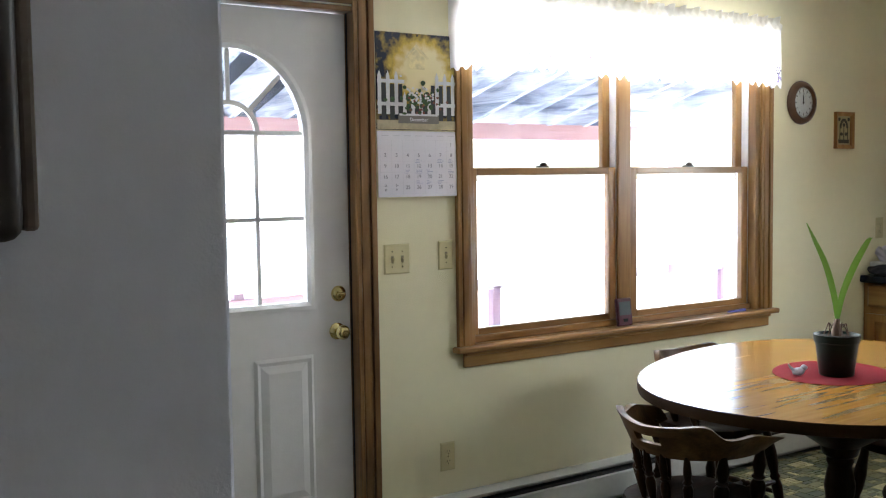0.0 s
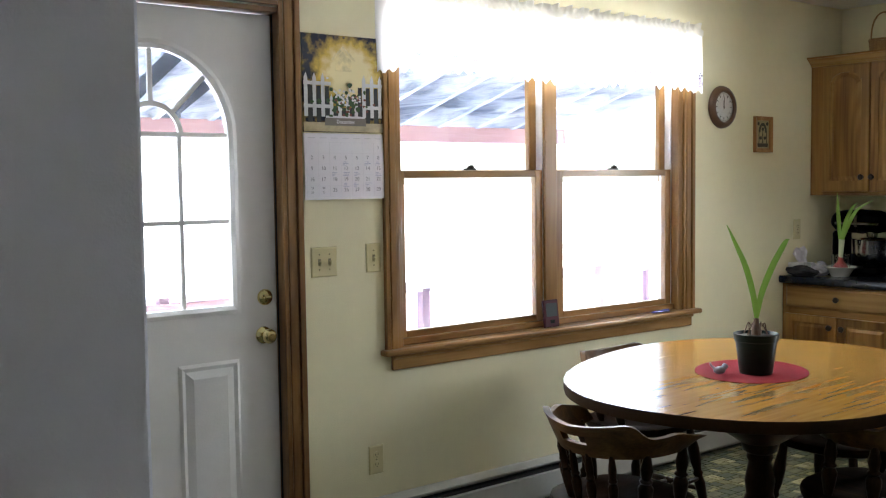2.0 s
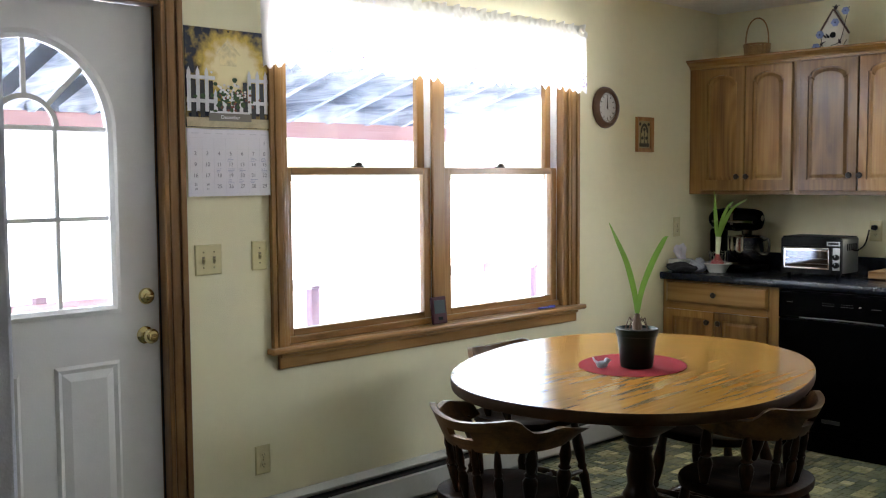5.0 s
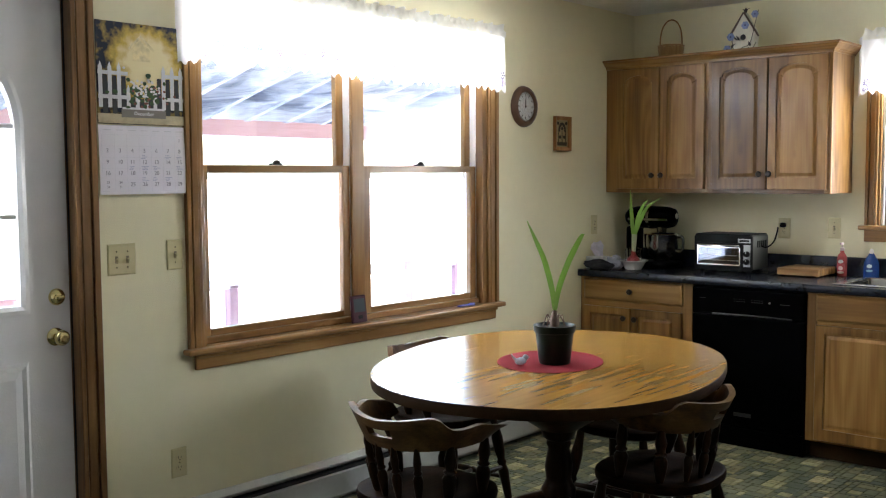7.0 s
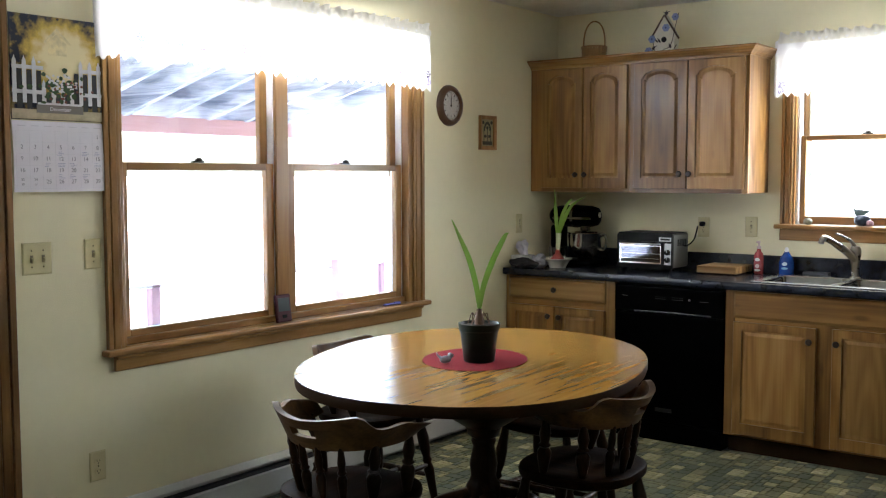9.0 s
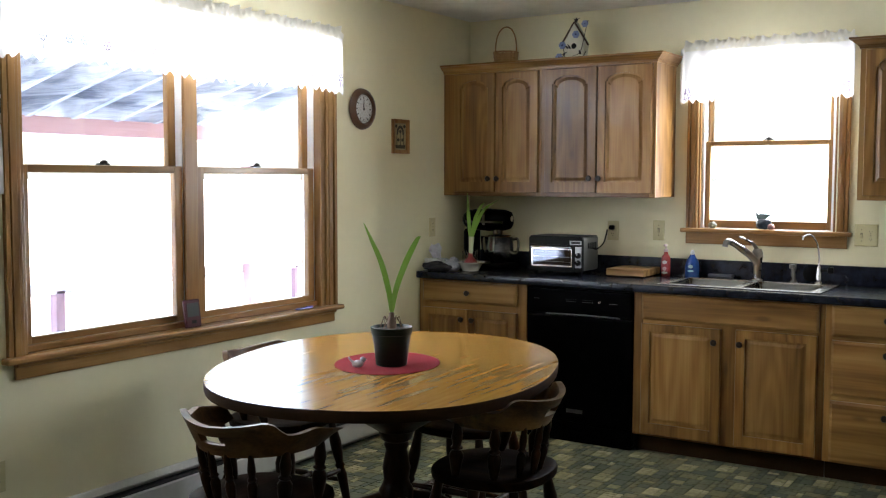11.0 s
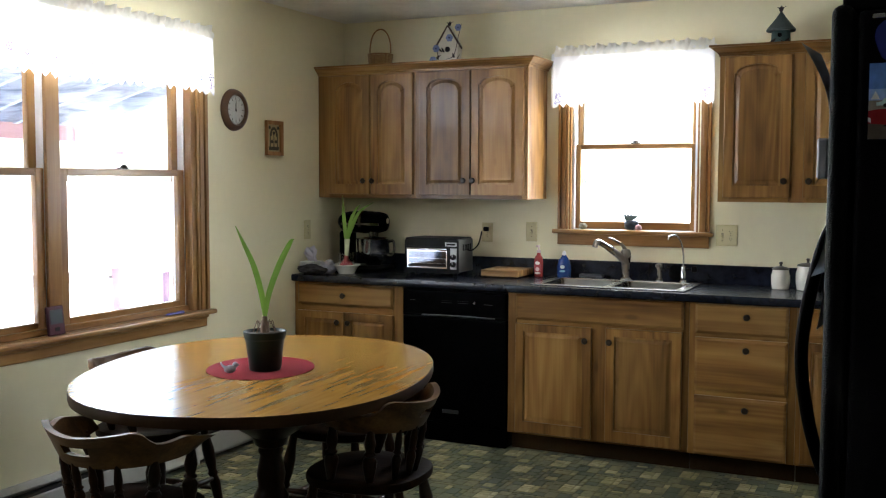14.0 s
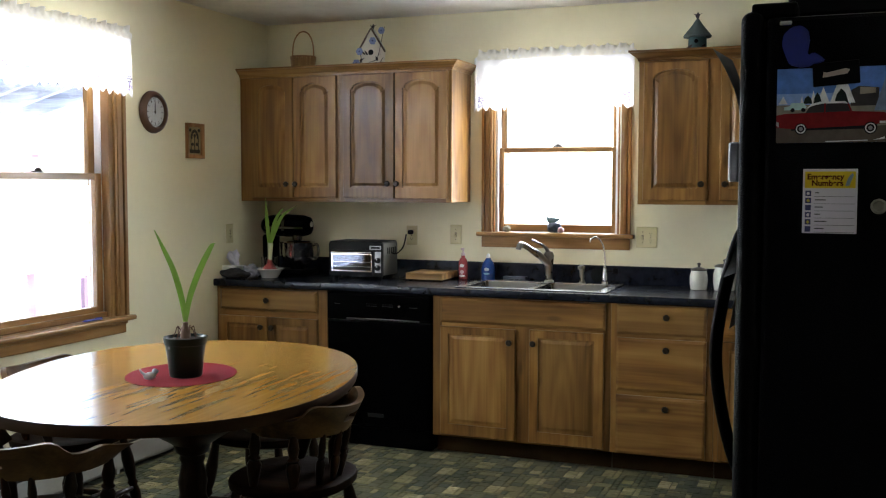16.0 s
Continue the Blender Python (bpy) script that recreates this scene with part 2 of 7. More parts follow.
    rr.inputs[3].default_value, rr.inputs[4].default_value = (rough * 1.2, rough * 0.85) if pores > 0.1 else (rough * 1.02, rough * 0.98)
    L.new((pore if pores > 0.1 else broad).outputs[0], rr.inputs[0]), L.new(rr.outputs[0], p.inputs["Roughness"])
    p.inputs["Specular IOR Level"].default_value = spec
    p.inputs["Coat Weight"].default_value = coat
    p.inputs["Coat Roughness"].default_value = 0.12
    bp = N.new("ShaderNodeBump")
    bp.inputs["Strength"].default_value, bp.inputs["Distance"].default_value = relief, 0.002
    L.new(pore.outputs[0], bp.inputs["Height"]), L.new(bp.outputs[0], p.inputs["Normal"])
    return m


def glassy(name, col=(1, 1, 1), rough=0.0):
    m, N, L, p = nodes_of(name)
    p.inputs["Base Color"].default_value = (*col, 1)
    p.inputs["Transmission Weight"].default_value = 1.0
    p.inputs["Roughness"].default_value = rough
    p.inputs["IOR"].default_value = 1.45
    return m


def cloth(name, col, through_share=0.5):
    m, N, L, p = nodes_of(name)
    out = N["Material Output"]
    tr = N.new("ShaderNodeBsdfTranslucent")
    tr.inputs[0].default_value = (*col, 1)
    p.inputs["Base Color"].default_value = (*col, 1)
    p.inputs["Roughness"].default_value = 0.9
    tc, t = N.new("ShaderNodeTexCoord"), N.new("ShaderNodeTexNoise")
    t.inputs["Scale"].default_value = 420
    L.new(tc.outputs["Object"], t.inputs["Vector"])
    bp = N.new("ShaderNodeBump")
    bp.inputs["Strength"].default_value, bp.inputs["Distance"].default_value = 0.25, 0.001
    L.new(t.outputs[0], bp.inputs["Height"]), L.new(bp.outputs[0], p.inputs["Normal"])
    mx = N.new("ShaderNodeMixShader")
    mx.inputs[0].default_value = through_share
    L.new(p.outputs[0], mx.inputs[1]), L.new(tr.outputs[0], mx.inputs[2]), L.new(mx.outputs[0], out.inputs[0])
    return m


PAINT = plain("cream_wall_paint", (0.79, 0.73, 0.50), 0.6, amount=0.05, scale=1.5, bump=0.25, bump_scale=220)
GREY_PAINT = plain("grey_white_wall_paint", (0.74, 0.75, 0.85), 0.6, amount=0.05, scale=1.2, bump=0.3, bump_scale=180)
CEILING = plain("textured_ceiling_paint", (0.80, 0.78, 0.72), 0.85, amount=0.14, scale=5, bump=1.0, bump_scale=75)
WHITE_DOOR = plain("white_steel_door_paint", (0.80, 0.78, 0.78), 0.35, amount=0.05, scale=2, bump=0.12, bump_scale=150)
WHITE_VINYL = plain("white_vinyl_track", (0.80, 0.80, 0.80), 0.4, amount=0.05)
HEATER = plain("white_heater_enamel", (0.5, 0.5, 0.48), 0.4, amount=0.1, scale=4)
HEATER_DARK = plain("dark_heater_slot", (0.015, 0.015, 0.015), 0.7)
TRIM = wood("golden_pine_trim", (0.15, 0.072, 0.02), (0.28, 0.145, 0.046), (0.41, 0.235, 0.085), "x", 0.3, 1.2, 0.12, 0.15, 0.3, 0.62)
TRIM_V = wood("golden_pine_trim_upright", (0.15, 0.072, 0.02), (0.28, 0.145, 0.046), (0.41, 0.235, 0.085), "z", 0.3, 1.2, 0.12, 0.15, 0.3, 0.62)
TRIM_Y = wood("golden_pine_trim_side", (0.15, 0.072, 0.02), (0.28, 0.145, 0.046), (0.41, 0.235, 0.085), "y", 0.3, 1.2, 0.12, 0.15, 0.3, 0.62)
DOOR_TRIM = wood("brown_door_casing", (0.1105, 0.051, 0.017), (0.187, 0.0935, 0.034), (0.289, 0.153, 0.0595), "z", 0.3, 1.2, 0.1, 0.2, 0.3)
OAK_V = wood("hickory_cabinet_upright", (0.100, 0.042, 0.010), (0.215, 0.106, 0.028), (0.315, 0.174, 0.054), "z", 0.32, 0.75, 0.20, 0.12, 0.5, 0.92, figure=0.040, wavy=0.4)
OAK_H = wood("hickory_cabinet_level", (0.100, 0.042, 0.010), (0.215, 0.106, 0.028), (0.315, 0.174, 0.054), "y", 0.32, 0.75, 0.20, 0.12, 0.5, 0.92, figure=0.040, wavy=0.4)
TABLE_WOOD = wood("oak_laminate", (0.190, 0.088, 0.015), (0.262, 0.134, 0.027), (0.325, 0.178, 0.042), "x", 0.25, 6.5, 0.0, 0.10, 0.0, 0.45, 0.38, wavy=0.25, relief=0.0, drawn=0.5, pores=0.03)
DARK_EDGE = plain("dark_table_edge", (0.032, 0.016, 0.006), 0.5, amount=0.2, spec=0.06)
# one maple in three tones: lit rail and shaded seat put into colour
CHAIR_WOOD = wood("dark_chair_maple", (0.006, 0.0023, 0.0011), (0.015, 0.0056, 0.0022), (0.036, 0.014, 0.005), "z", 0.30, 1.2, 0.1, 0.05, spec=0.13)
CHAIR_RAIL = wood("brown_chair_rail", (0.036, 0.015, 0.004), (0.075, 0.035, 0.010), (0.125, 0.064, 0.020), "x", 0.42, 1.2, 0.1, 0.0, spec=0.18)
SHADED_SEAT = wood("shade_darkened_chair_seat", (0.004, 0.0017, 0.0008), (0.009, 0.0036, 0.0014), (0.022, 0.009, 0.003), "y", 0.5, 1.2, 0.1, 0.0, spec=0.04)
BRASS = plain("polished_brass", (0.72, 0.60, 0.28), 0.14, 1.0, amount=0.15)
STEEL = plain("brushed_steel", (0.17, 0.165, 0.15), 0.17, 1.0, amount=0.15, scale=12)
CHROME = plain("chrome", (0.75, 0.75, 0.76), 0.1, 1.0, amount=0.08)
NICKEL = plain("brushed_nickel", (0.26, 0.25, 0.225), 0.28, 1.0, amount=0.12)
BRONZE = plain("dark_bronze_knob", (0.03, 0.022, 0.016), 0.35, 0.6, amount=0.2)
BLACK = plain("black_enamel", (0.0004, 0.0004, 0.0005), 0.4, amount=0.2, spec=0.02)
BLACK_FRIDGE = plain("black_pebbled_enamel", (0.001, 0.001, 0.0014), 0.42, amount=0.2, bump=0.4, bump_scale=350, spec=0.07)
BLACK_MATT = plain("black_plastic", (0.0025, 0.0025, 0.003), 0.5, amount=0.2, spec=0.08)
IVORY = plain("ivory_plastic", (0.62, 0.55, 0.31), 0.4, amount=0.06, spec=0.3)
SLOT = plain("dark_slot", (0.03, 0.027, 0.02), 0.6)
WHITE_PAPER = plain("white_paper", (0.80, 0.77, 0.84), 0.7, amount=0.04)
INK = plain("grey_ink", (0.27, 0.25, 0.31), 0.8)
WHITE_CERAMIC = plain("cream_ceramic", (0.72, 0.70, 0.62), 0.2, amount=0.06, coat=0.4)
GLASS = glassy("clear_glass")
CLOTH = cloth("white_voile", (0.88, 0.88, 0.9), 0.55)
CLOTH_HEADER = cloth("gathered_white_voile", (0.88, 0.86, 0.80), 0.3)

# ---------------- structure ----------------
ROOM_X0, ROOM_Y0, CEIL = -9.0, -4.15, 2.505
bm = B()
for lo, hi in (((-9.2, 0, 0), (-4.82, 0.14, CEIL)), ((-4.82, 0, 2.165), (-3.865, 0.14, CEIL)), ((-3.865, 0, 0), (-3.34, 0.14, CEIL)),
               ((-3.34, 0, 0), (-1.50, 0.14, 0.80)), ((-3.34, 0, 2.16), (-1.50, 0.14, CEIL)), ((-1.50, 0, 0), (0.14, 0.14, CEIL))):
    box(bm, lo, hi)
tagged(part("wall_north", bm, PAINT), "cream painted wall with a wide double window", "wall", kind="structure")
bm = B()
for lo, hi in (((0, -1.54, 0), (0.14, 0, CEIL)), ((0, -2.30, 0), (0.14, -1.54, 1.18)), ((0, -2.30, 2.16), (0.14, -1.54, CEIL)), ((0, -4.3, 0), (0.14, -2.30, CEIL))):
    box(bm, lo, hi)
tagged(part("wall_east", bm, PAINT), "cream painted wall behind the sink counter", "wall", kind="structure")
# unseen south and west walls, their tan chosen for the light they bounce
bm = B()
box(bm, (-9.2, -4.3, 0), (0, ROOM_Y0, CEIL))
UNSEEN_TAN = plain("unseen_west_wall_tan", (0.45, 0.41, 0.36), 0.6, amount=0.3)
tagged(part("wall_south", bm, plain("unseen_south_wall_tan", (0.6, 0.55, 0.48), 0.6)), "unseen tan wall behind the refrigerator, toned for bounce light", "wall", kind="structure")
bm = B()
box(bm, (-9.2, ROOM_Y0, 0), (ROOM_X0, 0, CEIL))
tagged(part("wall_west", bm, UNSEEN_TAN), "unseen tan wall added to close the room, toned for bounce", "wall", kind="structure")
bm = B()
box(bm, (ROOM_X0, -2.23, 0), (-5.296, -2.11, CEIL), 0.006, 2)
tagged(part("wall_partition", bm, GREY_PAINT), "plain grey-white painted partition wall in shade", "wall", kind="structure")
bm = B()
box(bm, (-9.2, -4.3, CEIL), (0.14, 0.14, CEIL + 0.12))
tagged(part("ceiling", bm, CEILING), "white textured plaster ceiling", "ceiling", kind="structure")
bm = B()
box(bm, (-9.2, -4.3, -0.12), (0.14, 0.14, -0.0035))
GROUT = plain("vinyl_joint", (0.07, 0.072, 0.06), 0.5, amount=0.2)
FLOOR = part("floor", bm, GROUT)
tagged(FLOOR, "patchwork stone-pattern vinyl tile floor in green, tan and grey", "floor", kind="structure")


# outdoors: snowy ground, porch with rafters, red beam and rail
SNOW = plain("snow", (0.86, 0.87, 0.9), 0.8, amount=0.06, scale=0.4, bump=0.5, bump_scale=3)
GREY_WOOD = wood("weathered_rafter", (0.17, 0.20, 0.26), (0.42, 0.45, 0.52), (0.64, 0.68, 0.74), "y", 0.7, 1.6, 0.2, 0.0, 0.5, 1.1)
# roof boards: the shade between the rafters is put into this dark colour
SHADED_BOARD = wood("shaded_roof_boards", (0.020, 0.024, 0.031), (0.038, 0.044, 0.054), (0.06, 0.068, 0.082), "x", 0.8, 2.0, 0.1)
# beam red kept pale: the outdoor glare is put into its colour
RED_WOOD = wood("red_painted_beam", (0.44, 0.22, 0.23), (0.54, 0.32, 0.33), (0.62, 0.42, 0.43), "x", 0.6, 0.6, 0.1)
bm = B()
box(bm, (-900, 0.15, -0.75), (900, 1400, -0.55))
tagged(part("ground", bm, SNOW), "bright snow-covered ground outside", "ground", kind="structure")
porch = thing("porch_roof", "weathered wooden porch roof with rafters on a red beam", "porch roof", (0, 0, 0))
for i in range(18):
    x = -5.9 + 0.405 * i
    bm = B()
    m = Matrix.Translation((x, 3.35, 1.955)) @ Matrix.Rotation(math.atan(0.27), 4, "X").inverted()
    box(bm, (-0.024, -3.3, -0.055), (0.024, 0.28, 0.14), m=m)
    part("rafter", bm, GREY_WOOD, porch)
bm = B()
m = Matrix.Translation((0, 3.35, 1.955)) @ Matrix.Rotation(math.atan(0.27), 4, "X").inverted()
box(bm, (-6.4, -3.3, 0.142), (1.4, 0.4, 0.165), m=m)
part("sheathing", bm, SHADED_BOARD, porch, "roof boards darkened for the shade between the rafters")
bm = B()
box(bm, (-6.4, 3.2, 1.82), (1.4, 3.29, 1.95), 0.004)
part("beam", bm, RED_WOOD, porch, "red beam with glare paled into its colour")
for x in (-6.3, 1.3):
    bm = B()
    box(bm, (x, 3.2, -0.55), (x + 0.09, 3.29, 1.82), 0.004)
    part("post", bm, RED_WOOD, porch)
# railing posts: red wood paled, with the glare put into its colour
PALE_RED = wood("glare_paled_red_wood", (0.22, 0.12, 0.16), (0.30, 0.19, 0.23), (0.38, 0.26, 0.30), "z", 0.7, 0.6, 0.1)
rail = thing("deck_railing", "red wooden deck railing outside, its colour paled by glare", "railing")
for x, w, h in ((-5.95, 0.085, 0.77), (-3.037, 0.075, 0.777), (-0.757, 0.083, 0.745), (2.053, 0.055, 0.60)):
    bm = B()
    box(bm, (x, 3.3, -0.55), (x + w, 3.3 + w, h), 0.004)
    part("post", bm, PALE_RED, rail)
# rail lost in glare: a pale colour and an added white cap
bm = B()
box(bm, (-6.4, 3.3, 0.58), (2.3, 3.38, 0.60), 0.004)
part("top_rail", bm, plain("glare_paled_rail", (0.7, 0.64, 0.68), 0.7, amount=0.1), rail)
bm = B()
box(bm, (-2.5, 3.29, 0.601), (2.3, 3.39, 0.68), 0.02, 2)
box(bm, (-6.4, 3.29, 0.601), (-3.2, 3.39, 0.68), 0.02, 2)
part("glare_cap", bm, SNOW, rail, "white cap added over the rail, standing for glare")
# stretch without the white cap, where the pale red still shows
bm = B()
box(bm, (-3.2, 3.295, 0.601), (-2.5, 3.385, 0.664), 0.004)
part("bare_rail", bm, RED_WOOD, rail, "uncapped stretch of red rail, paled for glare")


# ---------------- windows ----------------
def sash(bm_mat, W, parent, u0, u1, v0, v1, d, stile=0.045, top=0.032, bottom=0.045, name="sash"):
    m = W @ Matrix.Translation((0, 0, d))
    fr = None
    bm = B()
    box(bm, (u0, v0, -0.033), (u0 + stile, v1, 0), 0.003, 1, m)
    box(bm, (u1 - stile, v0, -0.033), (u1, v1, 0), 0.003, 1, m)
    fr = part(name, bm, bm_mat[1], parent)
    bm = B()
    box(bm, (u0 + stile, v0, -0.032), (u1 - stile, v0 + bottom, -0.001), 0.003, 1, m)
    part("bottom_rail", bm, bm_mat[0], fr)
    bm = B()
    box(bm, (u0 + stile, v1 - top, -0.032), (u1 - stile, v1, -0.001), 0.003, 1, m)
    part("top_rail", bm, bm_mat[0], fr)
    bm = B()
    box(bm, (u0 + stile - 0.004, v0 + bottom - 0.004, -0.019), (u1 - stile + 0.004, v1 - top + 0.004, -0.015), 0, 1, m)
    g = part("pane", bm, GLASS, fr)
    g.visible_shadow = False
    return fr


def sash_lock(W, parent, u, v, d):
    bm = B()
    m = W @ Matrix.Translation((u, v, d))
    box(bm, (-0.03, 0, -0.02), (0.03, 0.008, 0.005), 0.003, 1, m)
    lathe(bm, [(0.0, 0.004), (0.016, 0.005), (0.014, 0.017), (0.006, 0.022), (0, 0.022)], 12, m @ Matrix.Rotation(radians(-90), 4, "X"))
    box(bm, (-0.02, 0.008, -0.006), (0.02, 0.016, 0.006), 0.003, 1, m)
    part("sash_lock", bm, BRONZE, parent)


def casing(bm, m, u0, u1, v0, v1, upright=True):
    """A moulded casing board: flat with a bead and a back band."""
    if upright:
        w = u1 - u0
        for a, b, d in ((0, 0.22, 0.014), (0.22, 0.62, 0.018), (0.62, 0.72, 0.011), (0.72, 1.0, 0.022)):
            box(bm, (u0 + a * w, v0, 0), (u0 + b * w, v1, d), 0.002, 1, m)
    else:
        box(bm, (u0, v0, 0), (u1, v1, 0.018), 0.003, 1, m)


WA = wall_a(0, 0)
w1 = tagged(thing("window_1", "double-hung twin window with golden pine casing, blown bright", "window"), kind="structure")
bm = B()
casing(bm, WA, -3.345, -3.42, 0.80, 2.16)
part("casing", bm, TRIM_V, w1)
bm = B()
casing(bm, WA, -1.513, -1.43, 0.80, 2.16)
part("casing", bm, TRIM_V, w1)
bm = B()
casing(bm, WA, -3.42, -1.43, 2.16, 2.235, False)
part("head_casing", bm, TRIM, w1)
for u0, u1 in ((-3.345, -3.322), (-1.543, -1.50)):
    bm = B()
    box(bm, (u0, 0.80, -0.139), (u1, 2.16, -0.001), 0.002, 1, WA)
    part("jamb", bm, TRIM_V, w1)
for u0, u1 in ((-3.322, -3.315), (-1.551, -1.543), (-2.478, -2.470), (-2.392, -2.384)):
    bm = B()
    box(bm, (u0, 0.83, -0.125), (u1, 2.13, -0.047), 0.001, 1, WA)
    part("track", bm, WHITE_VINYL, w1, "white vinyl sash track")
bm = B()
box(bm, (-2.470, 0.83, -0.138), (-2.392, 2.13, -0.046), 0.003, 1, WA)
box(bm, (-2.476, 0.832, -0.046), (-2.398, 2.13, -0.028), 0.004, 2, WA)
part("mullion", bm, TRIM_V, w1)
bm = B()
box(bm, (-3.322, 2.13, -0.139), (-1.543, 2.16, -0.001), 0.002, 1, WA)
part("head_jamb", bm, TRIM, w1)
bm = B()
box(bm, (-3.445, 0.778, 0.001), (-1.41, 0.803, 0.055), 0.008, 3, WA)
box(bm, (-3.322, 0.778, -0.12), (-1.543, 0.803, 0.0005), 0.002, 1, WA)
box(bm, (-3.322, 0.803, -0.13), (-1.543, 0.832, -0.025), 0.004, 1, WA)
part("stool", bm, TRIM, w1)
bm = B()
box(bm, (-3.39, 0.712, 0.001), (-1.45, 0.777, 0.016), 0.004, 2, WA)
box(bm, (-3.39, 0.76, 0.016), (-1.45, 0.777, 0.03), 0.006, 2, WA)
part("apron", bm, TRIM, w1)
for u0, u1 in ((-3.317, -2.477), (-2.386, -1.549)):
    sash((TRIM, TRIM_V), WA, w1, u0, u1, 1.507, 2.13, -0.085, name="upper_sash", bottom=0.03)
    s = sash((TRIM, TRIM_V), WA, w1, u0, u1, 0.815, 1.538, -0.045, name="lower_sash")
    sash_lock(WA, s, (u0 + u1) / 2, 1.539, -0.062)

WB = wall_b(0, 0)
w2 = tagged(thing("window_2", "double-hung pine window above the kitchen sink, blown bright", "window"), kind="structure")
for u0, u1 in ((1.538, 1.477), (2.309, 2.368)):
    bm = B()
    casing(bm, WB, u0, u1, 1.20, 2.16)
    part("casing", bm, TRIM_V, w2)
bm = B()
casing(bm, WB, 1.477, 2.368, 2.16, 2.225, False)
part("head_casing", bm, TRIM_Y, w2)
for u0, u1 in ((1.54, 1.551), (2.289, 2.30)):
    bm = B()
    box(bm, (u0, 1.18, -0.139), (u1, 2.16, -0.001), 0.002, 1, WB)
    part("jamb", bm, TRIM_V, w2)
# tracks widened towards the room: their white also stands for jamb glare
for u0, u1 in ((1.551, 1.567), (2.273, 2.289)):
    bm = B()
    box(bm, (u0, 1.2, -0.125), (u1, 2.13, -0.022), 0.001, 1, WB)
    part("track", bm, WHITE_VINYL, w2, "white vinyl sash track")
bm = B()
box(bm, (1.56, 2.13, -0.139), (2.28, 2.16, -0.001), 0.002, 1, WB)
part("head_jamb", bm, TRIM_Y, w2)
bm = B()
box(bm, (1.452, 1.178, 0.001), (2.392, 1.203, 0.055), 0.008, 3, WB)
box(bm, (1.56, 1.178, -0.12), (2.28, 1.203, 0.0005), 0.002, 1, WB)
part("stool", bm, TRIM_Y, w2)
bm = B()
box(bm, (1.475, 1.112, 0.001), (2.365, 1.177, 0.016), 0.004, 2, WB)
part("apron", bm, TRIM_Y, w2)
sash((TRIM_Y, TRIM_V), WB, w2, 1.567, 2.273, 1.672, 2.13, -0.085, 0.03, 0.03, 0.03, "upper_sash")
s = sash((TRIM_Y, TRIM_V), WB, w2, 1.567, 2.273, 1.205, 1.703, -0.045, 0.028, 0.027, 0.045, "lower_sash")
sash_lock(WB, s, 1.92, 1.703, -0.062)


# ---------------- valances ----------------
LILAC = plain("lilac_print", (0.09, 0.062, 0.11), 0.9)
PALE_LILAC = cloth("pale_lilac_print", (0.42, 0.36, 0.62), 0.5)
GREEN_PRINT = plain("grey_green_print", (0.08, 0.09, 0.11), 0.9)


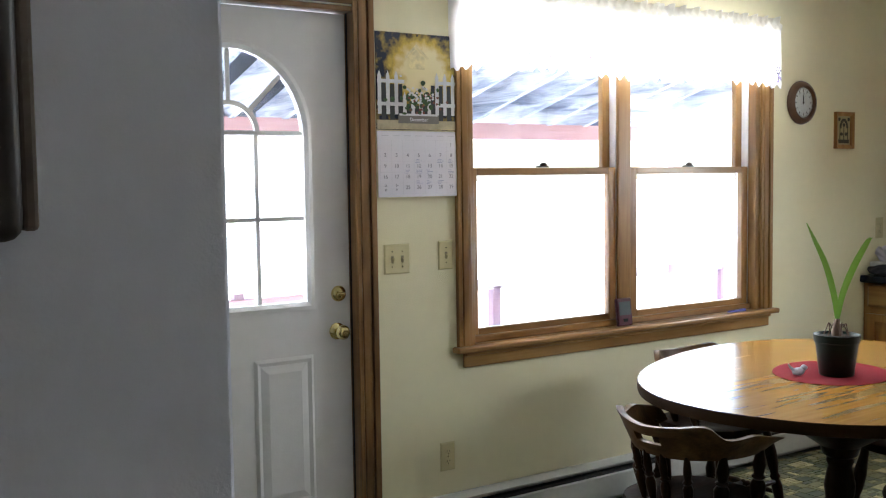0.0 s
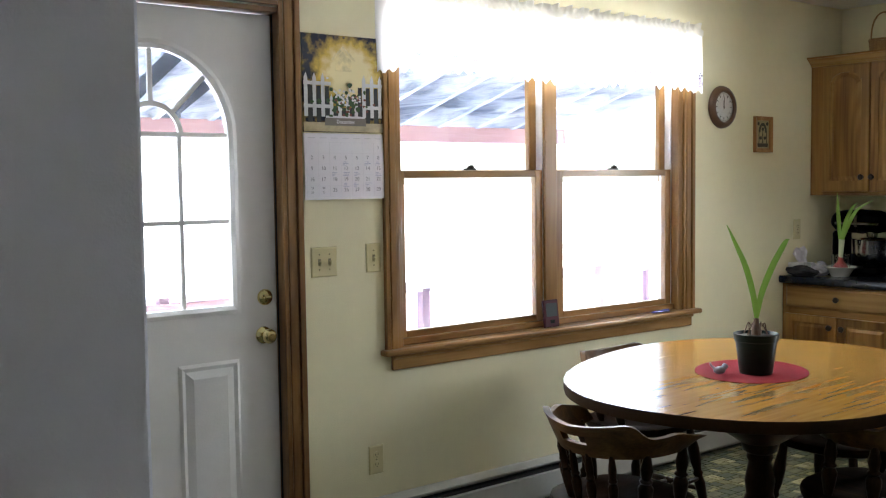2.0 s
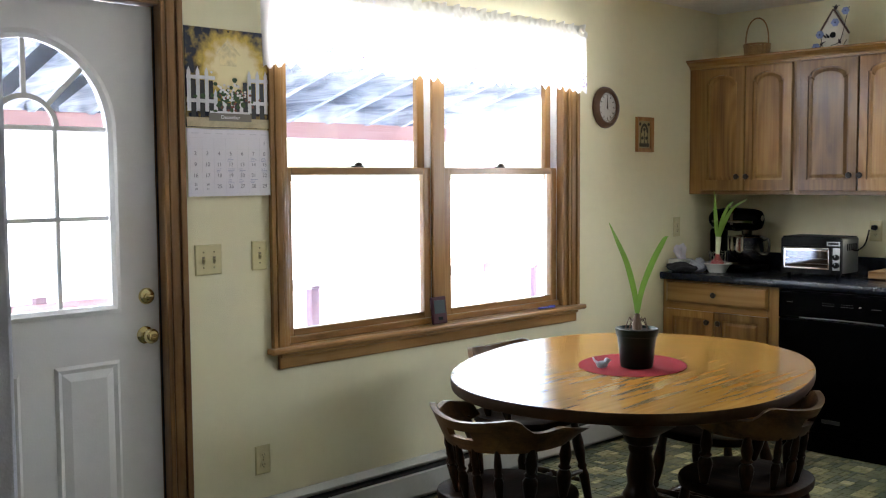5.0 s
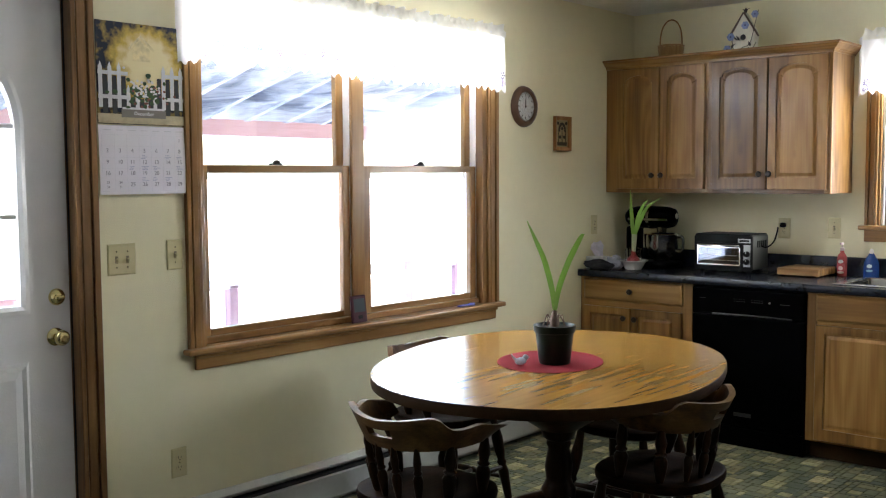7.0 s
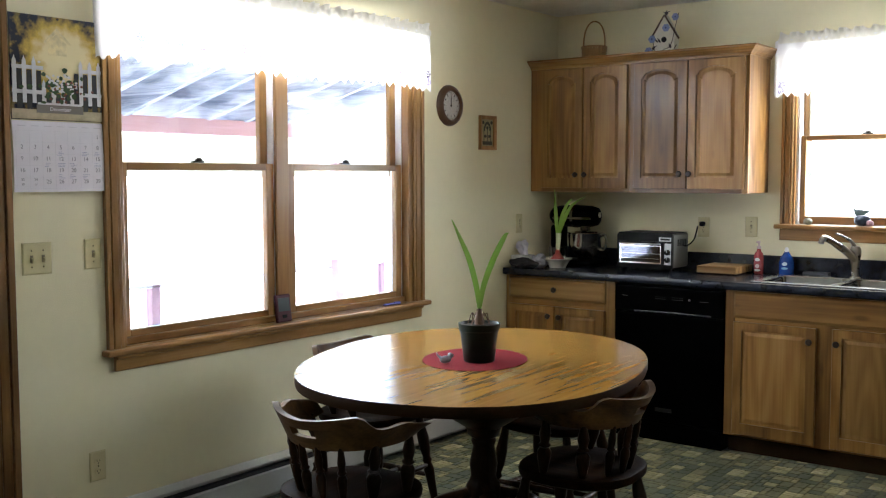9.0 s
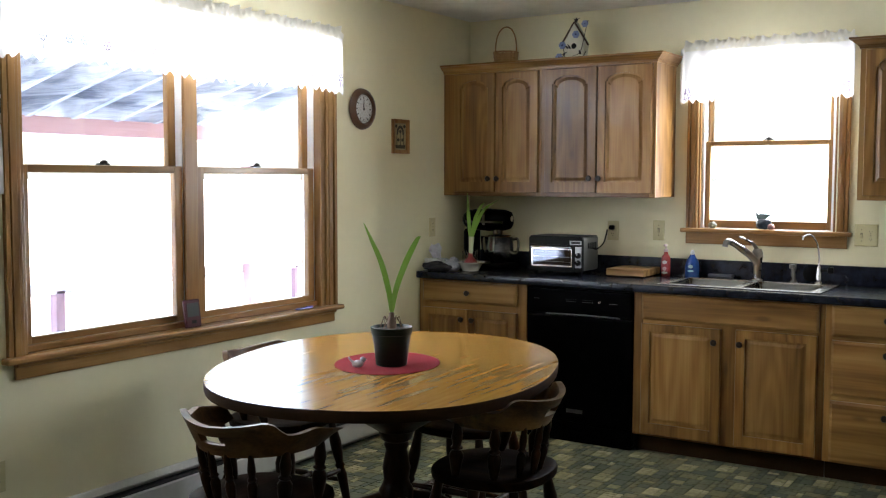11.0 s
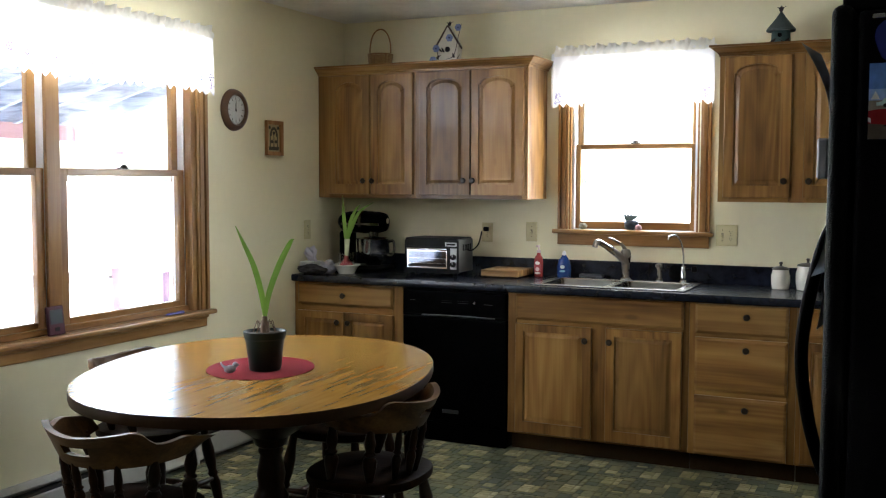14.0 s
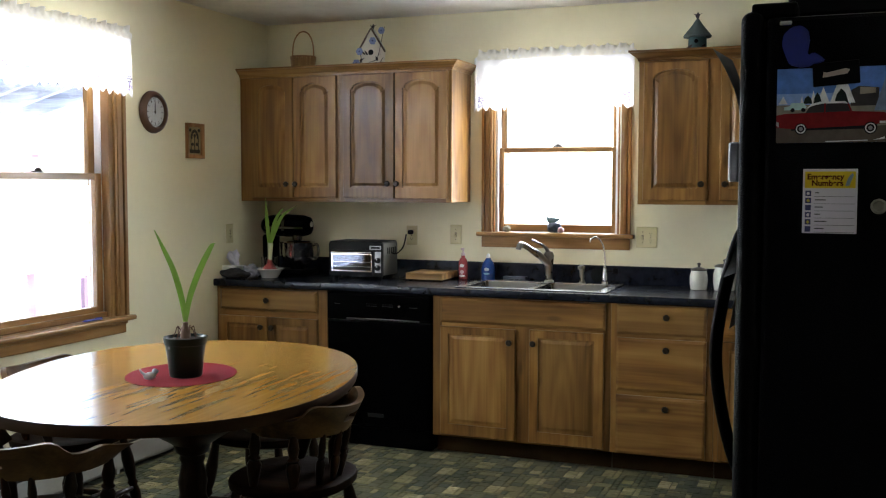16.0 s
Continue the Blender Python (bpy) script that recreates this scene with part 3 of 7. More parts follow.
def valance(W, u0, u1, top, bottom, label, seed, motifs):
    """A gathered voile valance with a ruffled header, returns to the wall and a pointed hem."""
    rnd = random.Random(seed)
    th = thing("valance", label, "curtain")
    n = int((u1 - u0) / 0.008)
    ph = [rnd.uniform(0, 6) for _ in range(4)]
    def off(u):
        return 0.075 + 0.007 * math.sin(u * 41 + ph[0]) + 0.005 * math.sin(u * 67 + ph[1] + 2 * math.sin(u * 3)) + 0.004 * math.sin(u * 19 + ph[2])
    def hem(u):
        k = (u / 0.056) % 1.0
        return bottom + 0.028 * abs(2 * k - 1) + 0.008 * math.sin(u * 5 + ph[3])
    bm = B()
    cols = []
    path = [(u0, 0.004 + 0.071 * i / 8) for i in range(8)] + [(u0 + (u1 - u0) * i / n, None) for i in range(n + 1)] + [(u1, 0.075 - 0.071 * (i + 1) / 8) for i in range(8)]
    rows = 9
    for u, d in path:
        d0 = off(u) if d is None else d
        uu = u + (0 if d is None else (d0 - 0.075) * 0.6)
        h = hem(uu * 1.0 + d0)
        cols.append([bm.verts.new((uu, h + (top - h) * r / (rows - 1), 0.06 + (d0 - 0.06) * (1 - 0.5 * r / (rows - 1)) if d is None else d0)) for r in range(rows)])
    for a, b in zip(cols, cols[1:]):
        for r in range(rows - 1):
            bm.faces.new((a[r], b[r], b[r + 1], a[r + 1]))
    for v in bm.verts:
        v.co = W @ v.co
    part("voile", bm, CLOTH, th, smooth=60)
    bm = B()
    rows2 = []
    for i in range(int((u1 - u0) / 0.005) + 1):
        u = u0 + 0.005 * i
        f = 0.012 * math.sin(u * 150 + 3 * math.sin(u * 11))
        lift = 0.007 * math.sin(u * 74 + ph[1]) + 0.002 * math.sin(u * 150 + 1 + 3 * math.sin(u * 11))
        rows2.append([bm.verts.new((u, top - 0.022, 0.076)), bm.verts.new((u, top + 0.004, 0.070 - 0.6 * f)), bm.verts.new((u, top + 0.022, 0.066 + f)), bm.verts.new((u, top + 0.036 + lift, 0.068 + 1.3 * f))])
    for a, b in zip(rows2, rows2[1:]):
        for r in range(3):
            bm.faces.new((a[r], b[r], b[r + 1], a[r + 1]))
    for v in bm.verts:
        v.co = W @ v.co
    part("ruffle", bm, CLOTH_HEADER, th, smooth=60)
    bm = B()
    rod(bm, W @ Vector((u0 - 0.005, top, 0.05)), W @ Vector((u1 + 0.005, top, 0.05)), 0.007)
    part("rod", bm, WHITE_VINYL, th)
    for u, lift, kind_ in motifs:
        bm = B()
        c = W @ Vector((u, bottom + lift, off(u) + 0.005))
        m = W.copy()
        m.translation = c
        if kind_ == "patch":
            for k in range(6):
                plate(bm, oval(rnd.uniform(-0.011, 0.011), rnd.uniform(-0.011, 0.011), rnd.uniform(0.002, 0.005), rnd.uniform(0.002, 0.005), 8), 0, 0.0008 + 0.0001 * k, m)
            part("printed_sprig", bm, PALE_LILAC, th)
        else:
            box(bm, (-0.0030, -0.026, 0), (0.0030, 0.008, 0.001), m=m)
            for k in range(7):
                a = 2 * math.pi * k / 6
                r = 0.0 if k == 6 else 0.0155
                plate(bm, oval(r * math.cos(a), 0.023 + r * math.sin(a), 0.0066, 0.0066, 8), 0, 0.001, m)
            part("printed_tree", bm, LILAC if kind_ == "tree" else GREEN_PRINT, th)
    return th


rnd = random.Random(5)
mot = []
for u in (-3.275, -3.153, -3.093, -2.977, -2.843, -2.754, -2.659, -2.508, -2.30, -2.17, -1.98, -1.86, -1.709, -1.56, -1.47):
    mot.append((u, 0.075 + rnd.uniform(-0.006, 0.006), "tree" if rnd.random() < 0.7 else "grey"))
mot += [(u, 0.045 + dv, "patch") for u in (-3.36, -3.345, -1.50, -1.475, -1.46) for dv in (0.0, 0.024)]
valance(WA, -3.40, -1.435, 2.245, 1.925, "white voile valance with printed trees and a pointed hem", 3, mot)
valance(WB, 1.466, 2.388, 2.232, 1.915, "white voile valance with a ruffled header and pointed hem", 8,
        [(u, 0.03 + dv, "patch") for u in (1.482, 1.505, 2.338, 2.36) for dv in (0.0, 0.022, 0.043)])


# ---------------- entry door ----------------
dr = tagged(thing("door_1", "white steel entry door with an arched divided light", "door"), kind="structure")
DC, DY = -4.36, 0.055
WD = wall_a(0, 0, DY)
arch = [(DC + 0.322, 1.005)] + [(DC + 0.322, 1.005 + (1.67 - 1.005) * k / 6) for k in range(1, 6)]
arch += [(DC + 0.322 * math.cos(math.pi * k / 24), 1.67 + 0.335 * math.sin(math.pi * k / 24)) for k in range(25)]
arch += [(DC - 0.322, 1.67 - (1.67 - 1.005) * k / 6) for k in range(1, 7)]
arch += [(DC - 0.322 + 0.644 * k / 6, 1.005) for k in range(1, 6)]
def shrink(pts, c, du, dv):
    w = max(abs(u - c[0]) for u, _ in pts)
    h = max(abs(v - c[1]) for _, v in pts)
    return [(c[0] + (u - c[0]) * (w - du) / w, c[1] + (v - c[1]) * (h - dv) / h) for u, v in pts]
AC = (DC, 1.50)
outer = rect_rays(-4.805, 0.012, -3.885, 2.125, arch, AC)
bm = B()
ring_solid(bm, arch, outer, -0.045, 0.0, WD)
slab = part("slab", bm, WHITE_DOOR, dr)
bm = B()
mid = shrink(arch, AC, 0.016, 0.016)
inn = shrink(arch, AC, 0.032, 0.032)
ring_solid(bm, mid, arch, -0.02, 0.006, WD, 0.012)
ring_solid(bm, inn, mid, -0.02, 0.012, WD, 0.003)
part("light_frame", bm, WHITE_DOOR, dr, smooth=40)
bm = B()
plate(bm, inn, -0.025, -0.021, WD)
g = part("pane", bm, GLASS, dr)
g.visible_shadow = False
bm = B()
for u in (-0.103, 0.103):
    box(bm, (DC + u - 0.009, 1.03, -0.019), (DC + u + 0.009, 1.67, -0.006), 0.003, 1, WD)
for v in (1.352, 1.67):
    box(bm, (DC - 0.306, v - 0.009, -0.020), (DC + 0.306, v + 0.009, -0.007), 0.003, 1, WD)
for a in (45, 90, 135):
    ca, sa = math.cos(radians(a)), math.sin(radians(a))
    q = [(DC + 0.11 * ca - 0.008 * sa, 1.67 + 0.11 * sa + 0.008 * ca), (DC + 0.11 * ca + 0.008 * sa, 1.67 + 0.11 * sa - 0.008 * ca),
         (DC + 0.30 * ca + 0.008 * sa, 1.67 + 0.31 * sa - 0.008 * ca), (DC + 0.30 * ca - 0.008 * sa, 1.67 + 0.31 * sa + 0.008 * ca)]
    plate(bm, q, -0.0195, -0.0065, WD)
ao = [(DC + 0.118 * math.cos(math.pi * k / 16), 1.67 + 0.118 * math.sin(math.pi * k / 16)) for k in range(17)]
ai = [(DC + 0.100 * math.cos(math.pi * k / 16), 1.67 + 0.100 * math.sin(math.pi * k / 16)) for k in range(17)]
for k in range(16):
    plate(bm, [ai[k], ao[k], ao[k + 1], ai[k + 1]], -0.0185, -0.0058, WD)
part("muntins", bm, WHITE_DOOR, dr)
def door_panel(u0, u1, v0, v1):
    bm = B()
    a, b, c, d = rect(u0, v0, u1, v1), rect(u0 + 0.012, v0 + 0.012, u1 - 0.012, v1 - 0.012), rect(u0 + 0.026, v0 + 0.026, u1 - 0.026, v1 - 0.026), rect(u0 + 0.055, v0 + 0.055, u1 - 0.055, v1 - 0.055)
    ring_solid(bm, b, a, -0.002, 0.001, WD, 0.008)
    ring_solid(bm, c, b, -0.002, 0.008, WD, 0.002)
    ring_solid(bm, d, c, -0.002, 0.002, WD, 0.011)
    plate(bm, d, -0.002, 0.011, WD)
    part("panel", bm, WHITE_DOOR, dr)
door_panel(-4.292, -4.048, 0.262, 0.832)
door_panel(-4.655, -4.413, 0.262, 0.828)
def lathe_out(bm, W, u, v, d, prof, seg=20):
    return lathe(bm, prof, seg, W @ Matrix.Translation((u, v, d)))
bm = B()
lathe_out(bm, WD, -3.935, 1.057, 0, [(0.0, 0.0), (0.031, 0.0), (0.031, 0.006), (0.026, 0.014), (0.014, 0.018), (0.0, 0.018)], 24)
box(bm, (-3.953, 1.051, 0.016), (-3.917, 1.063, 0.032), 0.004, 2, WD)
part("deadbolt", bm, BRASS, dr, "brass deadbolt turn", smooth=40)
bm = B()
lathe_out(bm, WD, -3.944, 0.912, 0, [(0.0, 0.0), (0.033, 0.0), (0.033, 0.005), (0.026, 0.012), (0.013, 0.016), (0.012, 0.03), (0.022, 0.036), (0.028, 0.046), (0.028, 0.054), (0.02, 0.064), (0.009, 0.066), (0.0, 0.064)], 24)
part("knob", bm, BRASS, dr, "polished brass knob", smooth=40)
fr = tagged(thing("door_frame", "brown wooden door frame with moulded casing", "door frame"), kind="structure")
bm = B()
casing(bm, WA, -3.884, -3.798, 0.0, 2.245)
part("casing", bm, DOOR_TRIM, fr)
bm = B()
casing(bm, WA, -4.817, -4.91, 0.0, 2.245)
part("casing", bm, DOOR_TRIM, fr)
DOOR_TRIM_X = wood("brown_door_head", (0.13, 0.06, 0.02), (0.22, 0.11, 0.04), (0.34, 0.18, 0.07), "x", 0.3, 1.2, 0.1, 0.2, 0.3)
bm = B()
for a, b, d in ((0, 0.2, 0.013), (0.2, 0.7, 0.017), (0.7, 1.0, 0.021)):
    box(bm, (-4.816, 2.155 + a * 0.09, 0), (-3.885, 2.155 + b * 0.09, d), 0.002, 1, WA)
part("head_casing", bm, DOOR_TRIM_X, fr)
bm = B()
box(bm, (-3.882, 0, -0.139), (-3.866, 2.15, -0.001), 0.002, 1, WA)
box(bm, (-4.819, 0, -0.139), (-4.808, 2.15, -0.001), 0.002, 1, WA)
part("jamb", bm, DOOR_TRIM, fr)
bm = B()
box(bm, (-4.808, 2.13, -0.139), (-3.882, 2.15, -0.001), 0.002, 1, WA)
part("head_jamb", bm, DOOR_TRIM_X, fr)
bm = B()
box(bm, (-3.8835, 0.01, -0.050), (-3.878, 2.128, -0.040), 0, 1, WA)
box(bm, (-3.8845, 0.01, -0.120), (-3.882, 2.128, -0.101), 0, 1, WA)
part("weatherstrip", bm, BLACK_MATT, fr)
bm = B()
box(bm, (-4.808, 0.0, -0.139), (-3.882, 0.010, -0.01), 0.003, 1, WA)
part("threshold", bm, STEEL, fr)


# ---------------- heater ----------------
ht = tagged(thing("baseboard_heater", "white metal hot-water baseboard heater with a dark slot", "heater"), kind="")
bm = B()
prof = [(0.002, 0.0), (0.002, 0.195), (0.020, 0.195), (0.052, 0.180), (0.052, 0.174), (0.022, 0.187), (0.010, 0.187), (0.010, 0.0)]
def extrude_x(bm, prof, x0, x1):
    a = [bm.verts.new((x0, -d, z)) for d, z in prof]
    b = [bm.verts.new((x1, -d, z)) for d, z in prof]
    for i in range(len(prof)):
        j = (i + 1) % len(prof)
        bm.faces.new((a[i], a[j], b[j], b[i]))
    bm.faces.new(a[::-1]), bm.faces.new(b)
extrude_x(bm, prof, -3.76, -1.0)
part("back_panel", bm, HEATER, ht)
bm = B()
extrude_x(bm, [(0.058, 0.03), (0.062, 0.034), (0.062, 0.134), (0.054, 0.140), (0.052, 0.138), (0.058, 0.132)], -3.76, -1.0)
part("front_panel", bm, HEATER, ht)
bm = B()
box(bm, (-3.74, -0.048, 0.05), (-1.02, -0.012, 0.15))
part("fin_element", bm, HEATER_DARK, ht)
for x in (-3.77, -1.0):
    bm = B()
    box(bm, (x, -0.066, 0.0), (x + 0.03, -0.001, 0.198), 0.006, 2)
    part("end_cap", bm, HEATER, ht)
for x in (-3.2, -2.1, -1.6):
    bm = B()
    box(bm, (x, -0.06, 0.0), (x + 0.02, -0.011, 0.05))
    part("bracket", bm, HEATER, ht)
bm = B()
box(bm, (-0.965, -0.014, 0), (-0.62, -0.0, 0.09), 0.004, 2)
tagged(part("baseboard", bm, TRIM), "short pine baseboard beside the cabinets", "baseboard", kind="structure")


# ---------------- cabinets ----------------
def arch_outline(u0, v0, u1, v1, rise, n=14):
    """Rectangle whose top is a cathedral arch with small shoulders."""
    w = u1 - u0
    pts = [(u0, v0), ((u0 + u1) / 2, v0), (u1, v0), (u1, (v0 + v1) / 2), (u1, v1 - rise)]
    if rise > 0:
        pts.append((u1 - 0.055 * w, v1 - rise))
        for k in range(n + 1):
            a = math.pi * k / n
            pts.append(((u0 + u1) / 2 + 0.445 * w * math.cos(a), v1 - rise + 0.012 + (rise - 0.012) * math.sin(a) ** 1.3))
        pts.append((u0 + 0.055 * w, v1 - rise))
        pts.append((u0, v1 - rise))
    else:
        pts += [((u0 + u1) / 2, v1), (u0, v1)]
    pts.append((u0, (v0 + v1) / 2))
    return pts


def outline_like(pts, u0, v0, u1, v1):
    """The same outline stretched to another rectangle."""
    a0, a1, b0, b1 = min(p[0] for p in pts), max(p[0] for p in pts), min(p[1] for p in pts), max(p[1] for p in pts)
    return [(u0 + (u - a0) / (a1 - a0) * (u1 - u0), v0 + (v - b0) / (b1 - b0) * (v1 - v0)) for u, v in pts]


def cab_knob(W, u, v, d, parent):
    bm = B()
    lathe(bm, [(0.0, 0.0), (0.009, 0.0), (0.007, 0.006), (0.008, 0.012), (0.016, 0.017), (0.017, 0.022), (0.013, 0.028), (0.0, 0.030)], 14, W @ Matrix.Translation((u, v, d)))
    return part("knob", bm, BRONZE, parent, "dark bronze knob", smooth=40)


def panel_door(W, u0, u1, v0, v1, parent, rise=0.0, knob=None, th=0.019, stile=0.048):
    """A frame-and-panel door with a raised centre panel."""
    o = arch_outline(u0 + stile, v0 + stile * 1.3, u1 - stile, v1 - stile * 0.85, rise)
    c = ((u0 + u1) / 2, (v0 + v1) / 2)
    out = rect_rays(u0 + 0.003, v0 + 0.003, u1 - 0.003, v1 - 0.003, o, c)
    out0 = rect_rays(u0, v0, u1, v1, o, c)
    bm = B()
    ring_solid(bm, o, out, 0.0, th, W, th)
    ring_solid(bm, out, out0, 0.0, th - 0.005, W, th)
    door = part("door", bm, OAK_V, parent)
    bm = B()
    a = outline_like(o, u0 + stile + 0.010, v0 + stile * 1.3 + 0.010, u1 - stile - 0.010, v1 - stile * 0.85 - 0.010)
    b = outline_like(o, u0 + stile + 0.028, v0 + stile * 1.3 + 0.028, u1 - stile - 0.028, v1 - stile * 0.85 - 0.027)
    ring_solid(bm, a, o, 0.0, th * 0.55, W, th * 0.55)
    ring_solid(bm, b, a, 0.0, th * 0.55, W, th * 0.92)
    plate(bm, b, 0.0, th * 0.92, W)
    part("raised_panel", bm, OAK_V, door)
    if knob:
        cab_knob(W, knob[0], knob[1], th, door)
    return door


def drawer_front(W, u0, u1, v0, v1, parent, knob=True, name="drawer", at=None):
    bm = B()
    i = rect(u0 + 0.014, v0 + 0.014, u1 - 0.014, v1 - 0.014)
    ring_solid(bm, i, rect(u0, v0, u1, v1), 0.0, 0.010, W, 0.019)
    plate(bm, i, 0.0, 0.019, W)
    d = part(name, bm, OAK_H, parent)
    if knob:
        cab_knob(W, *(at or ((u0 + u1) / 2, (v0 + v1) / 2)), 0.019, d)
    return d


def cabinet(name, label, u0, u1, v0, v1, depth, stiles, rails, group):
    """A box with a face frame; u and v in wall_b coordinates."""
    th = thing(name, label, "cabinet", (0, 0, 0), 0, group)
    bm = B()
    box(bm, (u0 + 0.001, v0 + 0.001, 0.001), (u1 - 0.001, v1 - 0.001, depth - 0.019), 0.001, 1, WB)
    part("body", bm, OAK_V, th)
    for a, b in stiles:
        bm = B()
        box(bm, (a, v0, depth - 0.018), (b, v1, depth), 0.0015, 1, WB)
        part("stile", bm, OAK_V, th)
    for a, b in rails:
        for (s0, s1), (t0, t1) in zip(stiles, stiles[1:]):
            bm = B()
            box(bm, (s1, a, depth - 0.018), (t0, b, depth - 0.001), 0, 1, WB)
            part("rail", bm, OAK_H, th)
    return th


def crown(th, u0, u1, v, depth, left, right):
    """A flared crown moulding round a wall cabinet."""
    prof = [(0.0, -0.008), (0.006, -0.008), (0.007, 0.002), (0.012, 0.005), (0.014, 0.010), (0.026, 0.018), (0.040, 0.030), (0.043, 0.034), (0.050, 0.036), (0.050, 0.046), (0.0, 0.046)]
    bm = B()
    path = []
    if left:
        path.append(lambda e: (u0 - e, 0.001))
    path.append(lambda e: (u0 - (e if left else 0), depth + e))
    path.append(lambda e: (u1 + (e if right else 0), depth + e))
    if right:
        path.append(lambda e: (u1 + e, 0.001))
    cols = []
    for f in path:
        cols.append([bm.verts.new(WB @ Vector((f(e)[0], v + z, f(e)[1]))) for e, z in prof])
    for a, b in zip(cols, cols[1:]):
        for i in range(len(prof)):
            j = (i + 1) % len(prof)
            bm.faces.new((a[i], a[j], b[j], b[i]))
    bm.faces.new(cols[0][::-1]), bm.faces.new(cols[-1])
    part("crown", bm, OAK_H, th, "flared crown moulding")
    bm = B()
    box(bm, (u0, v, 0.001), (u1, v + 0.012, depth), 0, 1, WB)
    part("top", bm, OAK_H, th)


G1, G2 = "wall cabinets", "base cabinets"
UF = 0.322
WU = WB @ Matrix.Translation((0, 0, UF))
c1 = cabinet("wall_cabinet", "hickory wall cabinet with two arched doors beside the window wall", 0.0, 0.688, 1.38, 2.143, UF, ((0.0, 0.085), (0.655, 0.688)), ((1.38, 1.41), (2.11, 2.143)), G1)
panel_door(WU, 0.083, 0.376, 1.403, 2.128, c1, 0.046, (0.338, 1.485))
panel_door(WU, 0.381, 0.670, 1.403, 2.128, c1, 0.046, (0.400, 1.485))
c2 = cabinet("wall_cabinet", "hickory wall cabinet with two arched doors beside the sink window", 0.688, 1.40, 1.38, 2.143, UF, ((0.688, 0.722), (1.366, 1.40)), ((1.38, 1.41), (2.11, 2.143)), G1)
panel_door(WU, 0.717, 1.046, 1.403, 2.128, c2, 0.046, (1.012, 1.488))
panel_door(WU, 1.052, 1.381, 1.403, 2.128, c2, 0.046, (1.070, 1.488))
crown(c1, 0.0, 1.40, 2.143, UF, False, True)
c3 = cabinet("wall_cabinet", "hickory wall cabinet with arched doors above the canisters", 2.462, 3.27, 1.38, 2.143, UF, ((2.462, 2.52), (2.815, 2.90), (3.21, 3.27)), ((1.38, 1.41), (2.11, 2.143)), G1)
panel_door(WU, 2.490, 2.824, 1.403, 2.128, c3, 0.046, (2.795, 1.488))
panel_door(WU, 2.885, 3.225, 1.403, 2.128, c3, 0.046, (2.915, 1.488))
crown(c3, 2.462, 3.27, 2.143, UF, True, True)

BF, CT = 0.600, 0.920
WF = WB @ Matrix.Translation((0, 0, BF))


def base_unit(label, u0, u1, stiles, rails):
    th = cabinet("base_cabinet", label, u0, u1, 0.10, CT - 0.039, BF, stiles, rails, G2)
    bm = B()
    box(bm, (u0 + 0.002, 0.001, 0.01), (u1 - 0.002, 0.10, 0.535), 0, 1, WB)
    part("toe_kick", bm, DARK_EDGE, th)
    return th


b1 = base_unit("hickory base cabinet with a drawer over two doors", 0.002, 0.745, ((0.002, 0.05), (0.675, 0.745)), ((0.10, 0.12), (0.70, 0.75), (0.85, CT - 0.039)))
drawer_front(WF, 0.031, 0.686, 0.744, 0.868, b1)
panel_door(WF, 0.031, 0.352, 0.112, 0.705, b1, 0, (0.318, 0.646))
panel_door(WF, 0.358, 0.686, 0.112, 0.705, b1, 0, (0.392, 0.646))
b2 = base_unit("hickory sink base cabinet with two doors", 1.397, 2.386, ((1.397, 1.45), (1.87, 1.96), (2.345, 2.386)), ((0.10, 0.12), (0.70, 0.75), (0.86, CT - 0.039)))
drawer_front(WF, 1.446, 2.36, 0.733, 0.874, b2, False, "false_front")
panel_door(WF, 1.446, 1.876, 0.112, 0.712, b2, 0, (1.846, 0.643))
panel_door(WF, 1.953, 2.352, 0.112, 0.717, b2, 0, (1.978, 0.645))
b3 = base_unit("hickory base cabinet with three drawers", 2.387, 2.905, ((2.387, 2.42), (2.86, 2.905)), ((0.10, 0.12), (0.40, 0.44), (0.70, 0.74), (0.86, CT - 0.039)))
for v0, v1, k in ((0.103, 0.408, 0.353), (0.432, 0.704, 0.652), (0.724, 0.874, 0.818)):
    drawer_front(WF, 2.418, 2.867, v0, v1, b3, at=(2.672, k))
b4 = base_unit("hickory base cabinet beside the refrigerator", 2.906, 3.60, ((2.906, 2.95), (3.55, 3.60)), ((0.10, 0.12), (0.70, 0.75), (0.86, CT - 0.039)))
drawer_front(WF, 2.93, 3.57, 0.733, 0.874, b4)
panel_door(WF, 2.93, 3.245, 0.112, 0.71, b4, 0, (3.21, 0.665))
panel_door(WF, 3.255, 3.57, 0.112, 0.71, b4, 0, (3.29, 0.665))

# worktop with a cut-out for the sink, and its upstand
SLATE = plain("dark_blue_speckled_laminate", (0.011, 0.0135, 0.023), 0.24, amount=0.6, scale=26, spec=0.38)
top = thing("worktop", "dark blue-black speckled laminate worktop with an upstand", "worktop")
bm = B()
SU0, SU1, SD0, SD1 = 1.53, 2.33, 0.09, 0.56
for a, b in (((0.002, CT - 0.038, 0.02), (SU0, CT, 0.62)), ((SU1, CT - 0.038, 0.02), (3.62, CT, 0.62)), ((SU0, CT - 0.038, 0.02), (SU1, CT, SD0)), ((SU0, CT - 0.038, SD1), (SU1, CT, 0.62))):
    box(bm, a, b, 0, 1, WB)
part("surface", bm, SLATE, top)
bm = B()
prof = [(0.620, CT - 0.040), (0.632, CT - 0.040), (0.639, CT - 0.032), (0.639, CT - 0.008), (0.634, CT + 0.001), (0.620, CT + 0.0015)]
